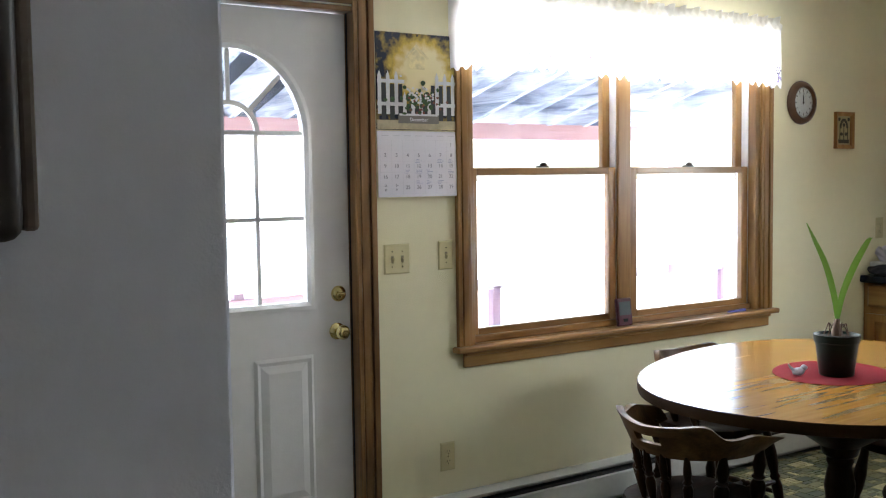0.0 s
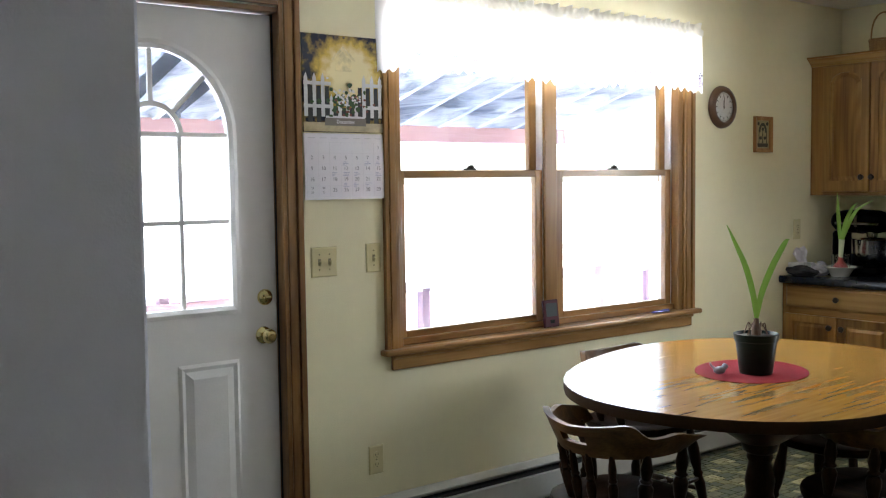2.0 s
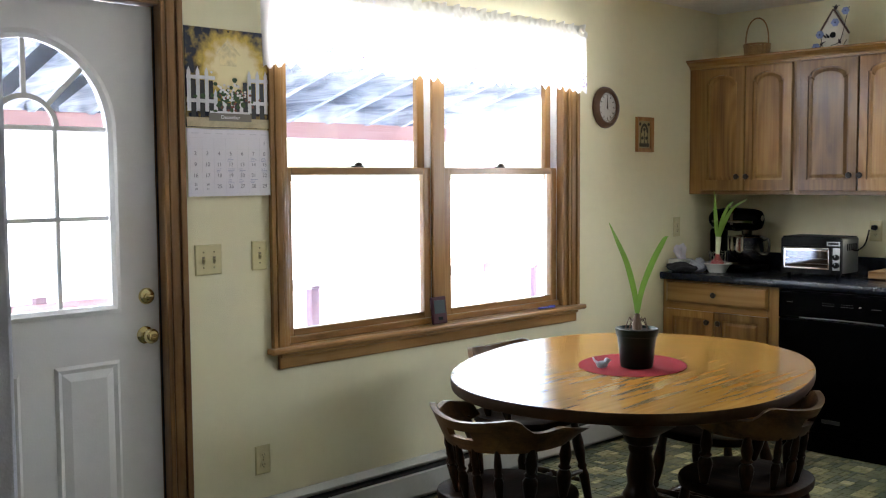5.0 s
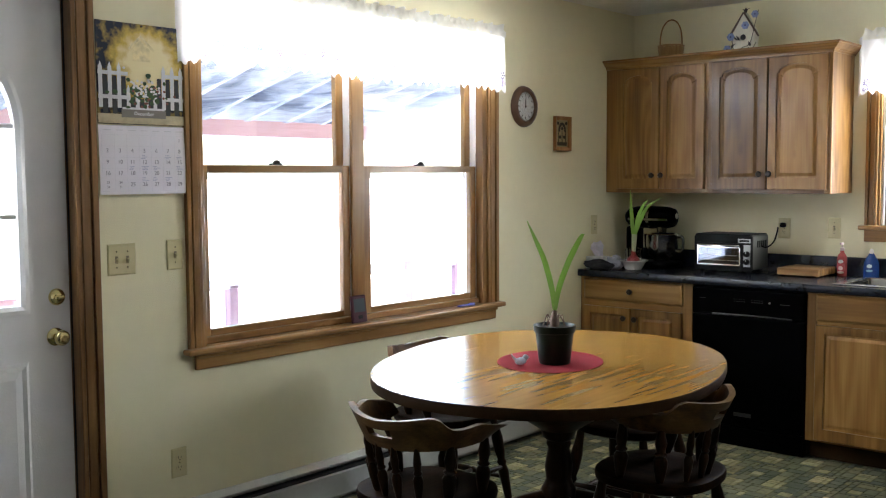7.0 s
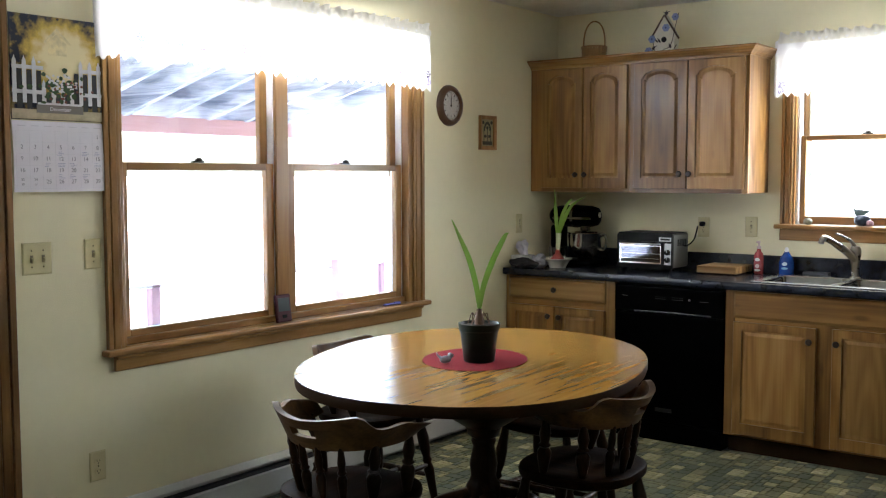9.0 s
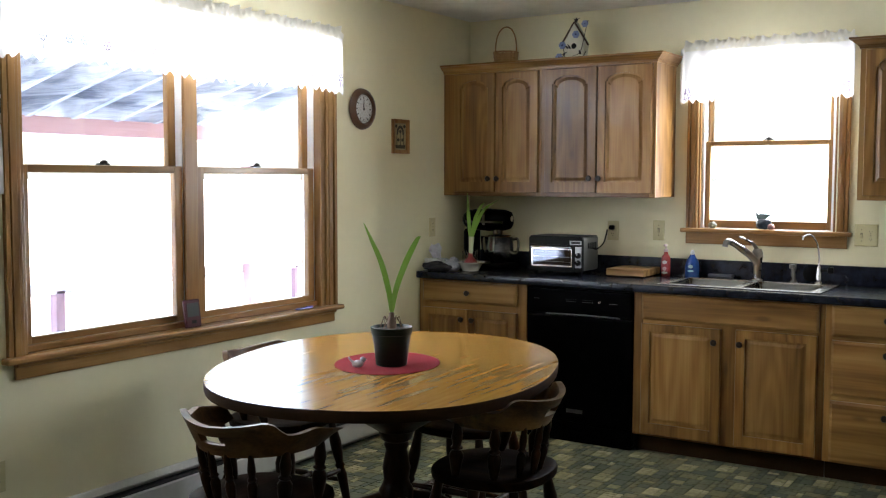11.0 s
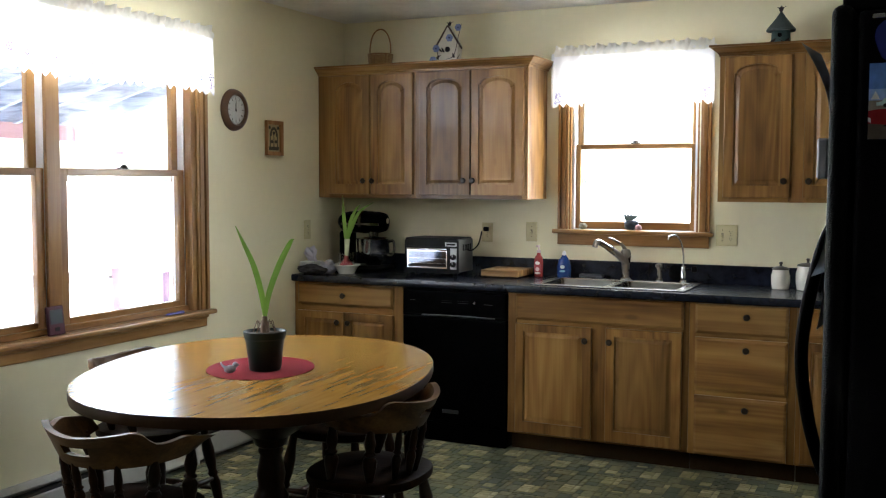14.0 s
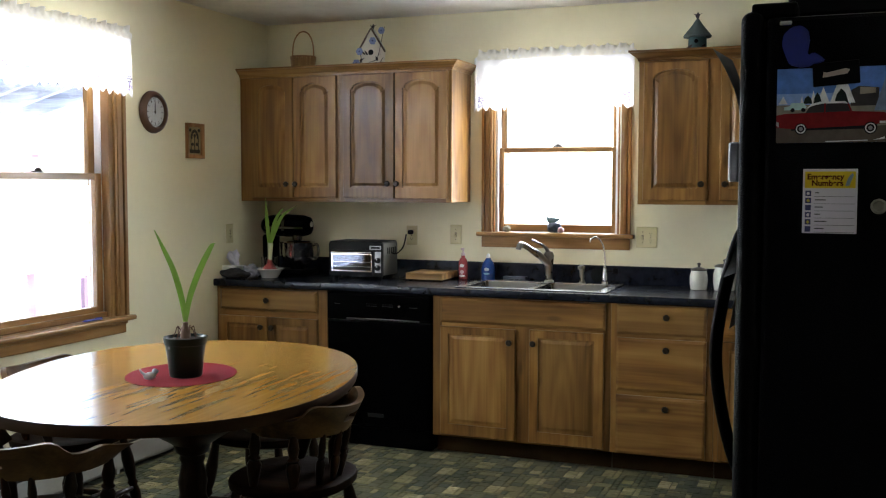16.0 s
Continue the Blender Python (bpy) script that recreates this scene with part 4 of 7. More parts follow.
cols = [[bm.verts.new(WB @ Vector((u, z, d))) for d, z in prof] for u in (0.002, 3.62)]
for i in range(len(prof)):
    j = (i + 1) % len(prof)
    bm.faces.new((cols[0][i], cols[0][j], cols[1][j], cols[1][i]))
bm.faces.new(cols[0]), bm.faces.new(cols[1])
part("front_edge", bm, SLATE, top, smooth=50)
bm = B()
box(bm, (0.002, CT - 0.03, 0.001), (3.62, CT + 0.102, 0.021), 0.005, 2, WB)
part("upstand", bm, SLATE, top)

# ---------------- sink ----------------
sk = thing("sink", "double-bowl stainless steel drop-in sink in the worktop", "sink")


def bowl(u0, u1, d0, d1, depth):
    bm = B()
    W = WB @ Matrix(((1, 0, 0, 0), (0, 0, 1, CT), (0, 1, 0, 0), (0, 0, 0, 1)))
    def rr(a0, b0, a1, b1, r, n=6):
        out = []
        for cx, cy, s in ((a1 - r, b1 - r, 0), (a0 + r, b1 - r, 90), (a0 + r, b0 + r, 180), (a1 - r, b0 + r, 270)):
            for k in range(n + 1):
                a = radians(s + 90 * k / n)
                out.append((cx + r * math.cos(a), cy + r * math.sin(a)))
        return out
    levels = [(0, 0.002, 0.05), (0.004, -0.004, 0.048), (0.008, -depth * 0.8, 0.05), (0.03, -depth, 0.05)]
    loops = [[bm.verts.new(W @ Vector((u, d, z))) for u, d in rr(u0 + e, d0 + e, u1 - e, d1 - e, r)] for e, z, r in levels]
    for a, b in zip(loops, loops[1:]):
        for i in range(len(a)):
            j = (i + 1) % len(a)
            bm.faces.new((a[i], a[j], b[j], b[i]))
    bm.faces.new(loops[-1])
    b_ = part("bowl", bm, STEEL, sk, smooth=40)
    b_.data.materials[0] = STEEL
    bm = B()
    c = WB @ Vector(((u0 + u1) / 2, CT - depth + 0.001, (d0 + d1) / 2))
    lathe(bm, [(0.0, 0.001), (0.03, 0.001), (0.042, 0.004), (0.045, 0.0)], 20, Matrix.Translation(c))
    part("strainer", bm, CHROME, b_, smooth=40)


bowl(1.555, 1.905, 0.155, 0.525, 0.17)
bowl(1.945, 2.295, 0.155, 0.525, 0.17)
bm = B()
RZ0, RZ1 = CT + 0.001, CT + 0.007
for u0, u1, d0, d1 in ((1.51, 2.35, 0.525, 0.565), (1.51, 2.35, 0.075, 0.155), (1.51, 1.555, 0.155, 0.525), (1.905, 1.945, 0.155, 0.525), (2.295, 2.35, 0.155, 0.525)):
    box(bm, (u0, RZ0, d0), (u1, RZ1, d1), 0.0015, 1, WB)
# bright rim and dark bowls of one steel: light and shade put into colour
part("rim", bm, plain("lit_steel_rim", (0.52, 0.51, 0.49), 0.25, 1.0, amount=0.1, scale=12), sk)

fc = thing("faucet", "brushed nickel single-lever kitchen faucet on the sink deck", "faucet", (-0.115, -1.92, CT + 0.008))
bm = B()
lathe(bm, [(0.0, 0), (0.030, 0), (0.030, 0.005), (0.020, 0.012), (0.019, 0.05), (0.023, 0.09), (0.030, 0.125), (0.030, 0.152), (0.022, 0.172), (0.0, 0.178)], 20)
part("column", bm, NICKEL, fc, smooth=40)
bm = B()
tube(bm, curve_pts([(-0.005, 0.0, 0.10), (-0.06, 0.03, 0.145), (-0.14, 0.07, 0.195), (-0.20, 0.10, 0.222), (-0.222, 0.11, 0.212), (-0.228, 0.113, 0.195)], 5), [0.020] * 10 + [0.017] * 10 + [0.015] * 6, 12)
part("spout", bm, NICKEL, fc, smooth=50)
bm = B()
tube(bm, curve_pts([(0.0, 0.0, 0.165), (-0.03, 0.02, 0.205), (-0.09, 0.055, 0.235), (-0.115, 0.07, 0.243)], 5), [0.017, 0.016, 0.015, 0.014, 0.013, 0.012, 0.0115, 0.011, 0.0105, 0.010, 0.010, 0.009, 0.009, 0.008, 0.008, 0.006], 10, 0.7)
part("lever", bm, NICKEL, fc, smooth=50)
sp = thing("side_sprayer", "dark nickel side sprayer beside the faucet", "sprayer", (-0.115, -2.115, CT + 0.008))
bm = B()
lathe(bm, [(0.0, 0), (0.02, 0), (0.018, 0.01), (0.012, 0.016), (0.013, 0.06), (0.016, 0.085), (0.014, 0.098), (0.0, 0.1)], 14)
box(bm, (-0.052, -0.013, 0.078), (-0.005, 0.013, 0.1), 0.006, 2)
part("spray_head", bm, NICKEL, sp, smooth=40)
wf = thing("filter_tap", "slim chrome filtered-water tap with a gooseneck", "tap", (-0.13, -2.25, CT + 0.008))
bm = B()
lathe(bm, [(0.0, 0), (0.022, 0), (0.02, 0.008), (0.015, 0.012), (0.016, 0.06), (0.012, 0.07), (0.012, 0.085), (0.006, 0.09), (0, 0.09)], 16)
part("base", bm, CHROME, wf, smooth=40)
bm = B()
tube(bm, curve_pts([(0, 0, 0.08), (0.0, 0.002, 0.16), (-0.004, 0.015, 0.225), (-0.014, 0.045, 0.262), (-0.026, 0.075, 0.252), (-0.03, 0.08, 0.235)], 6), 0.0055, 8)
part("gooseneck", bm, CHROME, wf, smooth=60)
bm = B()
rod(bm, (0, 0, 0.07), (0, -0.045, 0.075), 0.006)
box(bm, (-0.01, -0.075, 0.058), (0.01, -0.045, 0.092), 0.006, 2)
part("handle", bm, BLACK_MATT, wf, "black handle")

# ---------------- dishwasher ----------------
dw = thing("dishwasher", "black built-in dishwasher under the worktop", "dishwasher")
bm = B()
box(bm, (0.750, 0.02, 0.03), (1.393, CT - 0.041, 0.575), 0.002, 1, WB)
part("body", bm, BLACK_MATT, dw)
bm = B()
box(bm, (0.752, 0.115, 0.576), (1.391, 0.715, 0.612), 0.006, 2, WB)
dd = part("door", bm, BLACK, dw)
bm = B()
box(bm, (0.752, 0.718, 0.576), (1.391, 0.868, 0.618), 0.008, 2, WB)
cp = part("control_panel", bm, BLACK, dw, "glossy black control panel")
bm = B()
tube(bm, [WB @ Vector((0.878 + 0.447 * k / 10, 0.726 + 0.004 * math.sin(math.pi * k / 10), 0.622 + 0.006 * math.sin(math.pi * k / 10))) for k in range(11)], 0.0045, 8)
part("handle_edge", bm, plain("dark_chrome", (0.10, 0.10, 0.10), 0.3, 1.0), cp, "thin bright handle edge", smooth=60)
bm = B()
for k in range(5):
    for u in (1.00, 1.10):
        box(bm, (u + 0.014 * k, 0.80, 0.6185), (u + 0.014 * k + 0.009, 0.803, 0.6192), 0, 1, WB)
        box(bm, (u + 0.014 * k, 0.812, 0.6185), (u + 0.014 * k + 0.006, 0.8145, 0.6192), 0, 1, WB)
part("marks", bm, plain("grey_print", (0.035, 0.035, 0.035), 0.6), cp, kind="stuff")
bm = B()
lathe(bm, [(0.0, 0.0), (0.007, 0.0), (0.006, 0.003), (0, 0.0035)], 12, WB @ Matrix.Translation((1.203, 0.806, 0.6181)))
part("button", bm, CHROME, cp, "bright round button", smooth=40)
bm = B()
box(bm, (0.80, 0.806, 0.6182), (0.835, 0.809, 0.6192), 0, 1, WB)
box(bm, (1.26, 0.80, 0.6182), (1.31, 0.803, 0.6192), 0, 1, WB)
part("marks", bm, plain("faint_print", (0.025, 0.025, 0.025), 0.6), cp, kind="stuff")
bm = B()
box(bm, (1.005, 0.170, 0.6115), (1.105, 0.192, 0.6135), 0.0008, 1, WB)
part("badge", bm, plain("dark_badge", (0.02, 0.02, 0.02), 0.4, 0.3), dd)
bm = B()
box(bm, (0.753, 0.004, 0.40), (1.390, 0.112, 0.605), 0.003, 1, WB)
part("kick_plate", bm, BLACK, dw)

# ---------------- refrigerator ----------------
FX, FY, FZ = -4.018, -3.336, 1.762
fr = thing("refrigerator", "black pebbled-finish refrigerator covered with notes and photographs", "refrigerator", (FX, FY, 0))
bm = B()
box(bm, (0.0, -0.72, 0.03), (0.90, -0.004, FZ - 0.012), 0.008, 2)
part("body", bm, BLACK_FRIDGE, fr)
for x0, x1, nm in ((0.0, 0.40, "freezer_door"), (0.404, 0.90, "fresh_food_door")):
    bm = B()
    box(bm, (x0, 0.0, 0.09), (x1, 0.036, FZ), 0.016, 4)
    d = part(nm, bm, BLACK_FRIDGE, fr, smooth=40)
    if x0 > 0:
        continue
    hx = 0.372
    bm = B()
    tube(bm, curve_pts([(hx, 0.030, 1.43), (hx, 0.062, 1.38), (hx, 0.090, 1.27), (hx, 0.104, 1.15), (hx, 0.090, 1.03), (hx, 0.062, 0.93), (hx, 0.030, 0.88)], 6), 0.013, 10)
    part("handle", bm, BLACK, d, smooth=60)
for x in (0.01, 0.80):
    bm = B()
    box(bm, (x, -0.05, FZ - 0.011), (x + 0.09, 0.02, FZ + 0.012), 0.004, 2)
    part("hinge_cover", bm, BLACK_MATT, fr)
for x in (0.06, 0.84):
    for y in (-0.66, -0.06):
        bm = B()
        lathe(bm, [(0.02, 0), (0.02, 0.03)], 10, Matrix.Translation((x, y, 0)))
        part("foot", bm, BLACK_MATT, fr)
bm = B()
box(bm, (0.02, -0.03, 0.03), (0.88, -0.003, 0.088), 0.003, 1)
part("grille", bm, BLACK_MATT, fr)
bm = B()
box(bm, (-0.004, -0.042, 1.735), (0.0005, -0.024, 1.742), 0.001, 1)
part("screw_cap", bm, CHROME, fr, "worn bright screw cover")

# things held on the refrigerator's side, u towards the back, v up, d outward
def side(y, z):
    return Matrix(((0, 0, -1, FX), (-1, 0, 0, y - 0.024), (0, 1, 0, z), (0, 0, 0, 1)))


ph = thing("car_photograph", "colour photograph of a red and white classic car on the refrigerator", "photograph")
m = side(-3.334, 1.551)


def print_ink(name, col):
    return plain("print_" + name, col, 0.5, amount=0.25, scale=70, spec=0.15)


INK_WHITE, INK_DARK, INK_RED = print_ink("white", (0.900, 0.900, 0.900)), print_ink("black", (0.016, 0.016, 0.019)), print_ink("red", (0.272, 0.016, 0.019))
INK_TREE, INK_GLASS = print_ink("dark_green", (0.019, 0.029, 0.026)), print_ink("glass", (0.056, 0.048, 0.051))


def printed(name, shapes, d, ink):
    """Flat printed shapes; each outline in hundredths of the picture's width, from its lower left corner."""
    for pts in shapes:
        bm = B()
        plate(bm, [(u * 0.0016, v * 0.0016) for u, v in pts], d, d + 0.0003, m)
        part(name, bm, ink, ph)


bm = B()
box(bm, (0, 0, 0.0015), (0.160, 0.116, 0.0025), 0, 1, m)
part("print", bm, print_ink("sky", (0.136, 0.280, 0.736)), ph)
printed("printed_haze", [rect(0, 33, 100, 48)], 0.0026, print_ink("haze", (0.352, 0.528, 0.880)))
printed("printed_gravel", [rect(0, 0, 100, 37)], 0.0029, print_ink("gravel", (0.320, 0.296, 0.240)))
printed("printed_asphalt", [[(0, 0), (100, 0), (100, 16), (55, 13), (0, 17)]], 0.0032, print_ink("asphalt", (0.136, 0.112, 0.083)))
printed("printed_tent", [[(2, 38), (10, 38), (6, 46)], [(22, 38), (25, 38), (23.5, 46)], [(26, 38), (30, 38), (28, 46)], [(31, 38), (37, 38), (34, 51)], [(37, 38), (49, 38), (43, 54)]], 0.0032, INK_WHITE)
printed("printed_building", [[(68, 35), (93, 35), (93, 52), (75, 54), (68, 50)]], 0.0032, print_ink("building", (0.088, 0.080, 0.080)))
printed("printed_wall", [[(76, 46), (90, 47), (90, 52), (76, 53)]], 0.0035, print_ink("tan_wall", (0.384, 0.320, 0.240)))
printed("printed_tent", [[(89, 30), (100, 30), (100, 68)]], 0.0038, print_ink("shaded_tent", (0.256, 0.320, 0.480)))
printed("printed_tent", [[(49, 38), (72, 38), (63, 62), (57, 62)]], 0.0035, INK_WHITE)
printed("printed_tree", [[(25, 38), (33, 38), (32, 43), (29, 46), (26, 43)], [(34, 38), (42, 38), (40, 45), (37.5, 49), (35, 44)], [(53, 38), (66, 38), (63, 48), (59, 52), (55, 46)]], 0.0039, INK_TREE)
printed("printed_parked_car", [[(7, 32), (26, 32), (28, 35), (25, 39), (14, 39), (12, 36), (7, 35)]], 0.0042, print_ink("pale_aqua", (0.608, 0.832, 0.800)))
printed("printed_tyre", [oval(15, 32, 2, 2, 12), oval(25, 32, 2, 2, 12)], 0.0045, INK_DARK)
printed("printed_shadow", [[(14, 12), (92, 13), (92, 19), (14, 18)]], 0.0042, INK_DARK)
printed("printed_car_body", [[(0, 15), (16, 13.5), (80, 16), (100, 18), (100, 27), (98, 28.5), (68, 30), (27, 29), (8, 28.5), (0, 27)]], 0.0046, INK_RED)
printed("printed_car_window", [[(27, 29), (32, 36.5), (43, 39.5), (64, 39), (69, 30)]], 0.0049, INK_GLASS)
printed("printed_roof", [[(27.5, 33), (32, 37.5), (40, 39.6), (63, 39.8), (66, 37), (60, 37.8), (42, 37.6), (34, 36)]], 0.0052, INK_WHITE)
printed("printed_pillar", [[(44, 29), (45.5, 29), (45.5, 38), (44, 38)], [(68, 30), (69.5, 30), (66, 38), (64.8, 38)]], 0.0055, INK_RED)
printed("printed_bumper", [[(0, 17), (2.5, 15.5), (2.5, 20), (0, 21)], [(94, 18), (100, 18), (100, 20), (94, 20)]], 0.0052, INK_WHITE)
for u, r in ((23, 5.6), (86, 5.9)):
    printed("printed_tyre", [oval(u, 13.5, r, r, 20)], 0.0052, INK_DARK)
    bm = B()
    ring_solid(bm, [(a * 0.0016, b * 0.0016) for a, b in oval(u, 13.5, 0.62 * r, 0.62 * r, 20)], [(a * 0.0016, b * 0.0016) for a, b in oval(u, 13.5, 0.80 * r, 0.80 * r, 20)], 0.0055, 0.0058, m)
    part("printed_whitewall", bm, INK_WHITE, ph)
    printed("printed_hubcap", [oval(u, 13.5, 0.34 * r, 0.34 * r, 14)], 0.0055, print_ink("hubcap", (0.352, 0.352, 0.368)))
printed("printed_kerb", [[(46, 0.5), (84, 1.5), (84, 2.2), (46, 1.4)], [(88, 2), (99, 3), (99, 5.5), (94, 3.5)]], 0.0035, INK_WHITE)

mg = thing("magnet", "black oblong magnet with a pale worn emblem", "magnet", group="refrigerator magnets")
m = side(-3.388, 1.637) @ Matrix.Rotation(radians(4), 4, "Z")
bm = B()
box(bm, (0, 0, 0.005), (0.068, 0.036, 0.009), 0.001, 1, m)
part("tile", bm, BLACK_MATT, mg)
bm = B()
plate(bm, [(0.014, 0.013), (0.05, 0.016), (0.054, 0.022), (0.048, 0.024), (0.02, 0.020), (0.016, 0.022)], 0.009, 0.0097, m)
part("emblem", bm, plain("worn_gold", (0.35, 0.30, 0.24), 0.5), mg)
mt = thing("oven_mitt_magnet", "deep blue fabric mitten-shaped magnet", "magnet", group="refrigerator magnets")
m = side(-3.362, 1.703) @ Matrix.Rotation(radians(-8), 4, "Z")
bm = B()
plate(bm, [(-0.006, -0.031), (0.012, -0.034), (0.022, -0.029), (0.034, -0.026), (0.046, -0.019), (0.038, -0.013), (0.026, -0.008), (0.021, -0.012), (0.018, -0.019), (0.016, -0.008), (0.019, 0.008), (0.014, 0.024), (0.002, 0.031), (-0.012, 0.027), (-0.022, 0.014), (-0.022, -0.002), (-0.014, -0.018)], 0.002, 0.010, m)
bmesh.ops.bevel(bm, geom=[e for e in bm.edges], offset=0.002, segments=2, affect="EDGES")
part("mitten", bm, plain("blue_felt", (0.02, 0.03, 0.22), 0.85, amount=0.2, scale=60), mt)
ls = thing("phone_list", "white emergency phone list card with a yellow heading", "note card")
m = side(-3.376, 1.409)
LW, LH = 0.080, 0.101
bm = B()
box(bm, (0, 0, 0.001), (LW, LH, 0.002), 0.0004, 1, m)
part("card", bm, WHITE_PAPER, ls)
bm = B()
box(bm, (0.003, LH - 0.030, 0.002), (LW - 0.003, LH - 0.004, 0.0024), 0, 1, m)
part("heading_field", bm, plain("yellow_print", (0.85, 0.62, 0.03), 0.6, spec=0.2), ls)
MAROON = plain("maroon_print", (0.10, 0.008, 0.008), 0.7, spec=0.1)
words("Emergency", 0.0122, m @ Matrix.Translation((0.033, LH - 0.0125, 0.0025)), MAROON, ls, depth=0.0002, bold=0.0004)
words("Numbers", 0.0122, m @ Matrix.Translation((0.036, LH - 0.0225, 0.0025)), MAROON, ls, depth=0.0002, bold=0.0004)
bm = B()
plate(bm, [(0.062, LH - 0.027), (0.068, LH - 0.026), (0.074, LH - 0.010), (0.072, LH - 0.006), (0.066, LH - 0.014)], 0.0024, 0.0028, m)
part("printed_telephone", bm, plain("pale_blue_print", (0.3, 0.4, 0.55), 0.5), ls)
BLUEP, BLACKP = plain("navy_print", (0.05, 0.05, 0.16), 0.6), plain("black_print", (0.02, 0.02, 0.025), 0.7)
for k in range(6):
    v = LH - 0.0385 - 0.0112 * k
    bm = B()
    box(bm, (0.004, v - 0.004, 0.002), (0.0125, v + 0.0045, 0.0024), 0, 1, m)
    icon = part("printed_icon", bm, BLUEP, ls)
    bm = B()
    plate(bm, oval(0.0082, v, 0.0024, 0.0026, 10), 0.0024, 0.0027, m)
    part("printed_mark", bm, (WHITE_PAPER, plain("icon_yellow", (0.6, 0.5, 0.08), 0.5), BLUEP)[k % 3], icon)
    bm = B()
    box(bm, (0.017, v - 0.005, 0.002), (LW - 0.004, v - 0.0045, 0.0023), 0, 1, m)
    box(bm, (0.018, v + 0.0005, 0.002), (0.024 + 0.002 * ((k * 5) % 7), v + 0.002, 0.0023), 0, 1, m)
    part("printed_line", bm, BLACKP, ls)
rm = thing("round_magnet", "small round pewter magnet", "magnet", group="refrigerator magnets")
bm = B()
lathe(bm, [(0, 0.001), (0.012, 0.001), (0.012, 0.005), (0.009, 0.007), (0.007, 0.0055), (0, 0.006)], 20, side(-3.487, 1.452))
part("disc", bm, plain("pewter", (0.3, 0.29, 0.24), 0.35, 0.8, amount=0.3, scale=60), rm, smooth=40)
# papers on the front of the doors
fd = thing("front_notes", "grey and white papers and clips stuck to the refrigerator front", "papers")
def sheet(x, z, w, h, curl, mat, nm):
    bm = B()
    cols = []
    for i in range(9):
        s = i / 8
        y = FY + 0.0372 + curl * (1 - s) ** 2
        cols.append([bm.verts.new((x + w * 0.3 * (1 - s) * 0, y, z + h * s)), bm.verts.new((x + w, FY + 0.0372 + 0.4 * curl * (1 - s) ** 2, z + h * s))])
    back = [[bm.verts.new(v.co + Vector((0, 0.0006, 0))) for v in c] for c in cols]
    for a, b in ((cols, 0), (back, 1)):
        for p, q in zip(a, a[1:]):
            bm.faces.new((p[0], p[1], q[1], q[0]))
    part(nm, bm, mat, fd)
GREYP = plain("grey_flyer", (0.16, 0.17, 0.19), 0.6, amount=0.3, scale=30)
sheet(-3.97, 1.33, 0.12, 0.09, 0.022, GREYP, "flyer")
sheet(-3.98, 1.245, 0.10, 0.10, 0.010, WHITE_PAPER, "note")
bm = B()
for k in range(8):
    a, b = k / 8, (k + 1) / 8
    vs = [(-3.98, FY + 0.038 + 0.045 * a ** 1.6, 1.60 + 0.11 * a), (-3.98, FY + 0.038 + 0.045 * b ** 1.6, 1.60 + 0.11 * b), (-3.80, FY + 0.038 + 0.03 * b ** 1.6, 1.60 + 0.11 * b), (-3.80, FY + 0.038 + 0.03 * a ** 1.6, 1.60 + 0.11 * a)]
    bm.faces.new([bm.verts.new(v) for v in vs])
part("curled_flyer", bm, GREYP, fd)
bm = B()
box(bm, (-3.99, FY + 0.037, 1.49), (-3.93, FY + 0.054, 1.555), 0.003, 1)
part("clip", bm, plain("pale_grey_clip", (0.45, 0.45, 0.50), 0.5), fd)
bm = B()
box(bm, (FX + 0.12, FY - 0.20, FZ + 0.0005), (FX + 0.62, FY - 0.03, FZ + 0.07), 0.01, 2)
tagged(part("storage_box", bm, BLACK_MATT), "black storage box lying on top of the refrigerator", "box")
bk = thing("wire_basket", "pale wire basket on top of the refrigerator", "basket", (FX + 0.3, FY - 0.42, FZ - 0.011))
bm = B()
for k in range(5):
    z = 0.006 + 0.05 * k
    w, h = 0.20, 0.14
    q = [(-w, -h, z), (w, -h, z), (w, h, z), (-w, h, z), (-w, -h, z)]
    for a, b in zip(q, q[1:]):
        rod(bm, a, b, 0.003, 6)
for k in range(11):
    for y in (-0.14, 0.14):
        rod(bm, (-0.20 + 0.04 * k, y, 0.004), (-0.20 + 0.04 * k, y, 0.208), 0.002, 6)
part("wires", bm, plain("pale_wire", (0.5, 0.48, 0.4), 0.4, 0.5), bk)


# ---------------- dining table ----------------
TX, TY, TURN = -2.485, -1.120, 2.0
tb = thing("dining_table", "oval oak-laminate pedestal dining table with a dark edge", "table", (TX, TY, 0), TURN)
SKEW = radians(16.3)


def rounded(du, n=72):
    """The top's outline, drawn in by du: nearly an ellipse, a little fuller at the corners."""
    out = []
    for k in range(n):
        c, q = math.cos(2 * math.pi * k / n), math.sin(2 * math.pi * k / n)
        u, v = (0.840 - du) * math.copysign(abs(c) ** 0.89, c), (0.657 - du) * math.copysign(abs(q) ** 0.89, q)
        out.append((u * math.cos(SKEW) - v * math.sin(SKEW), u * math.sin(SKEW) + v * math.cos(SKEW)))
    return out
bm = B()
plate(bm, rounded(0.0015), 0.742, 0.752)
part("tabletop", bm, TABLE_WOOD, tb)
bm = B()
i1, o1 = rounded(0.0015), rounded(0.0)
ring_solid(bm, i1, o1, 0.722, 0.749, None, 0.7519)
i2, o2 = rounded(0.05), rounded(0.003)
ring_solid(bm, i2, o2, 0.712, 0.7415)
part("edge", bm, DARK_EDGE, tb, "dark brown banded edge", smooth=40)
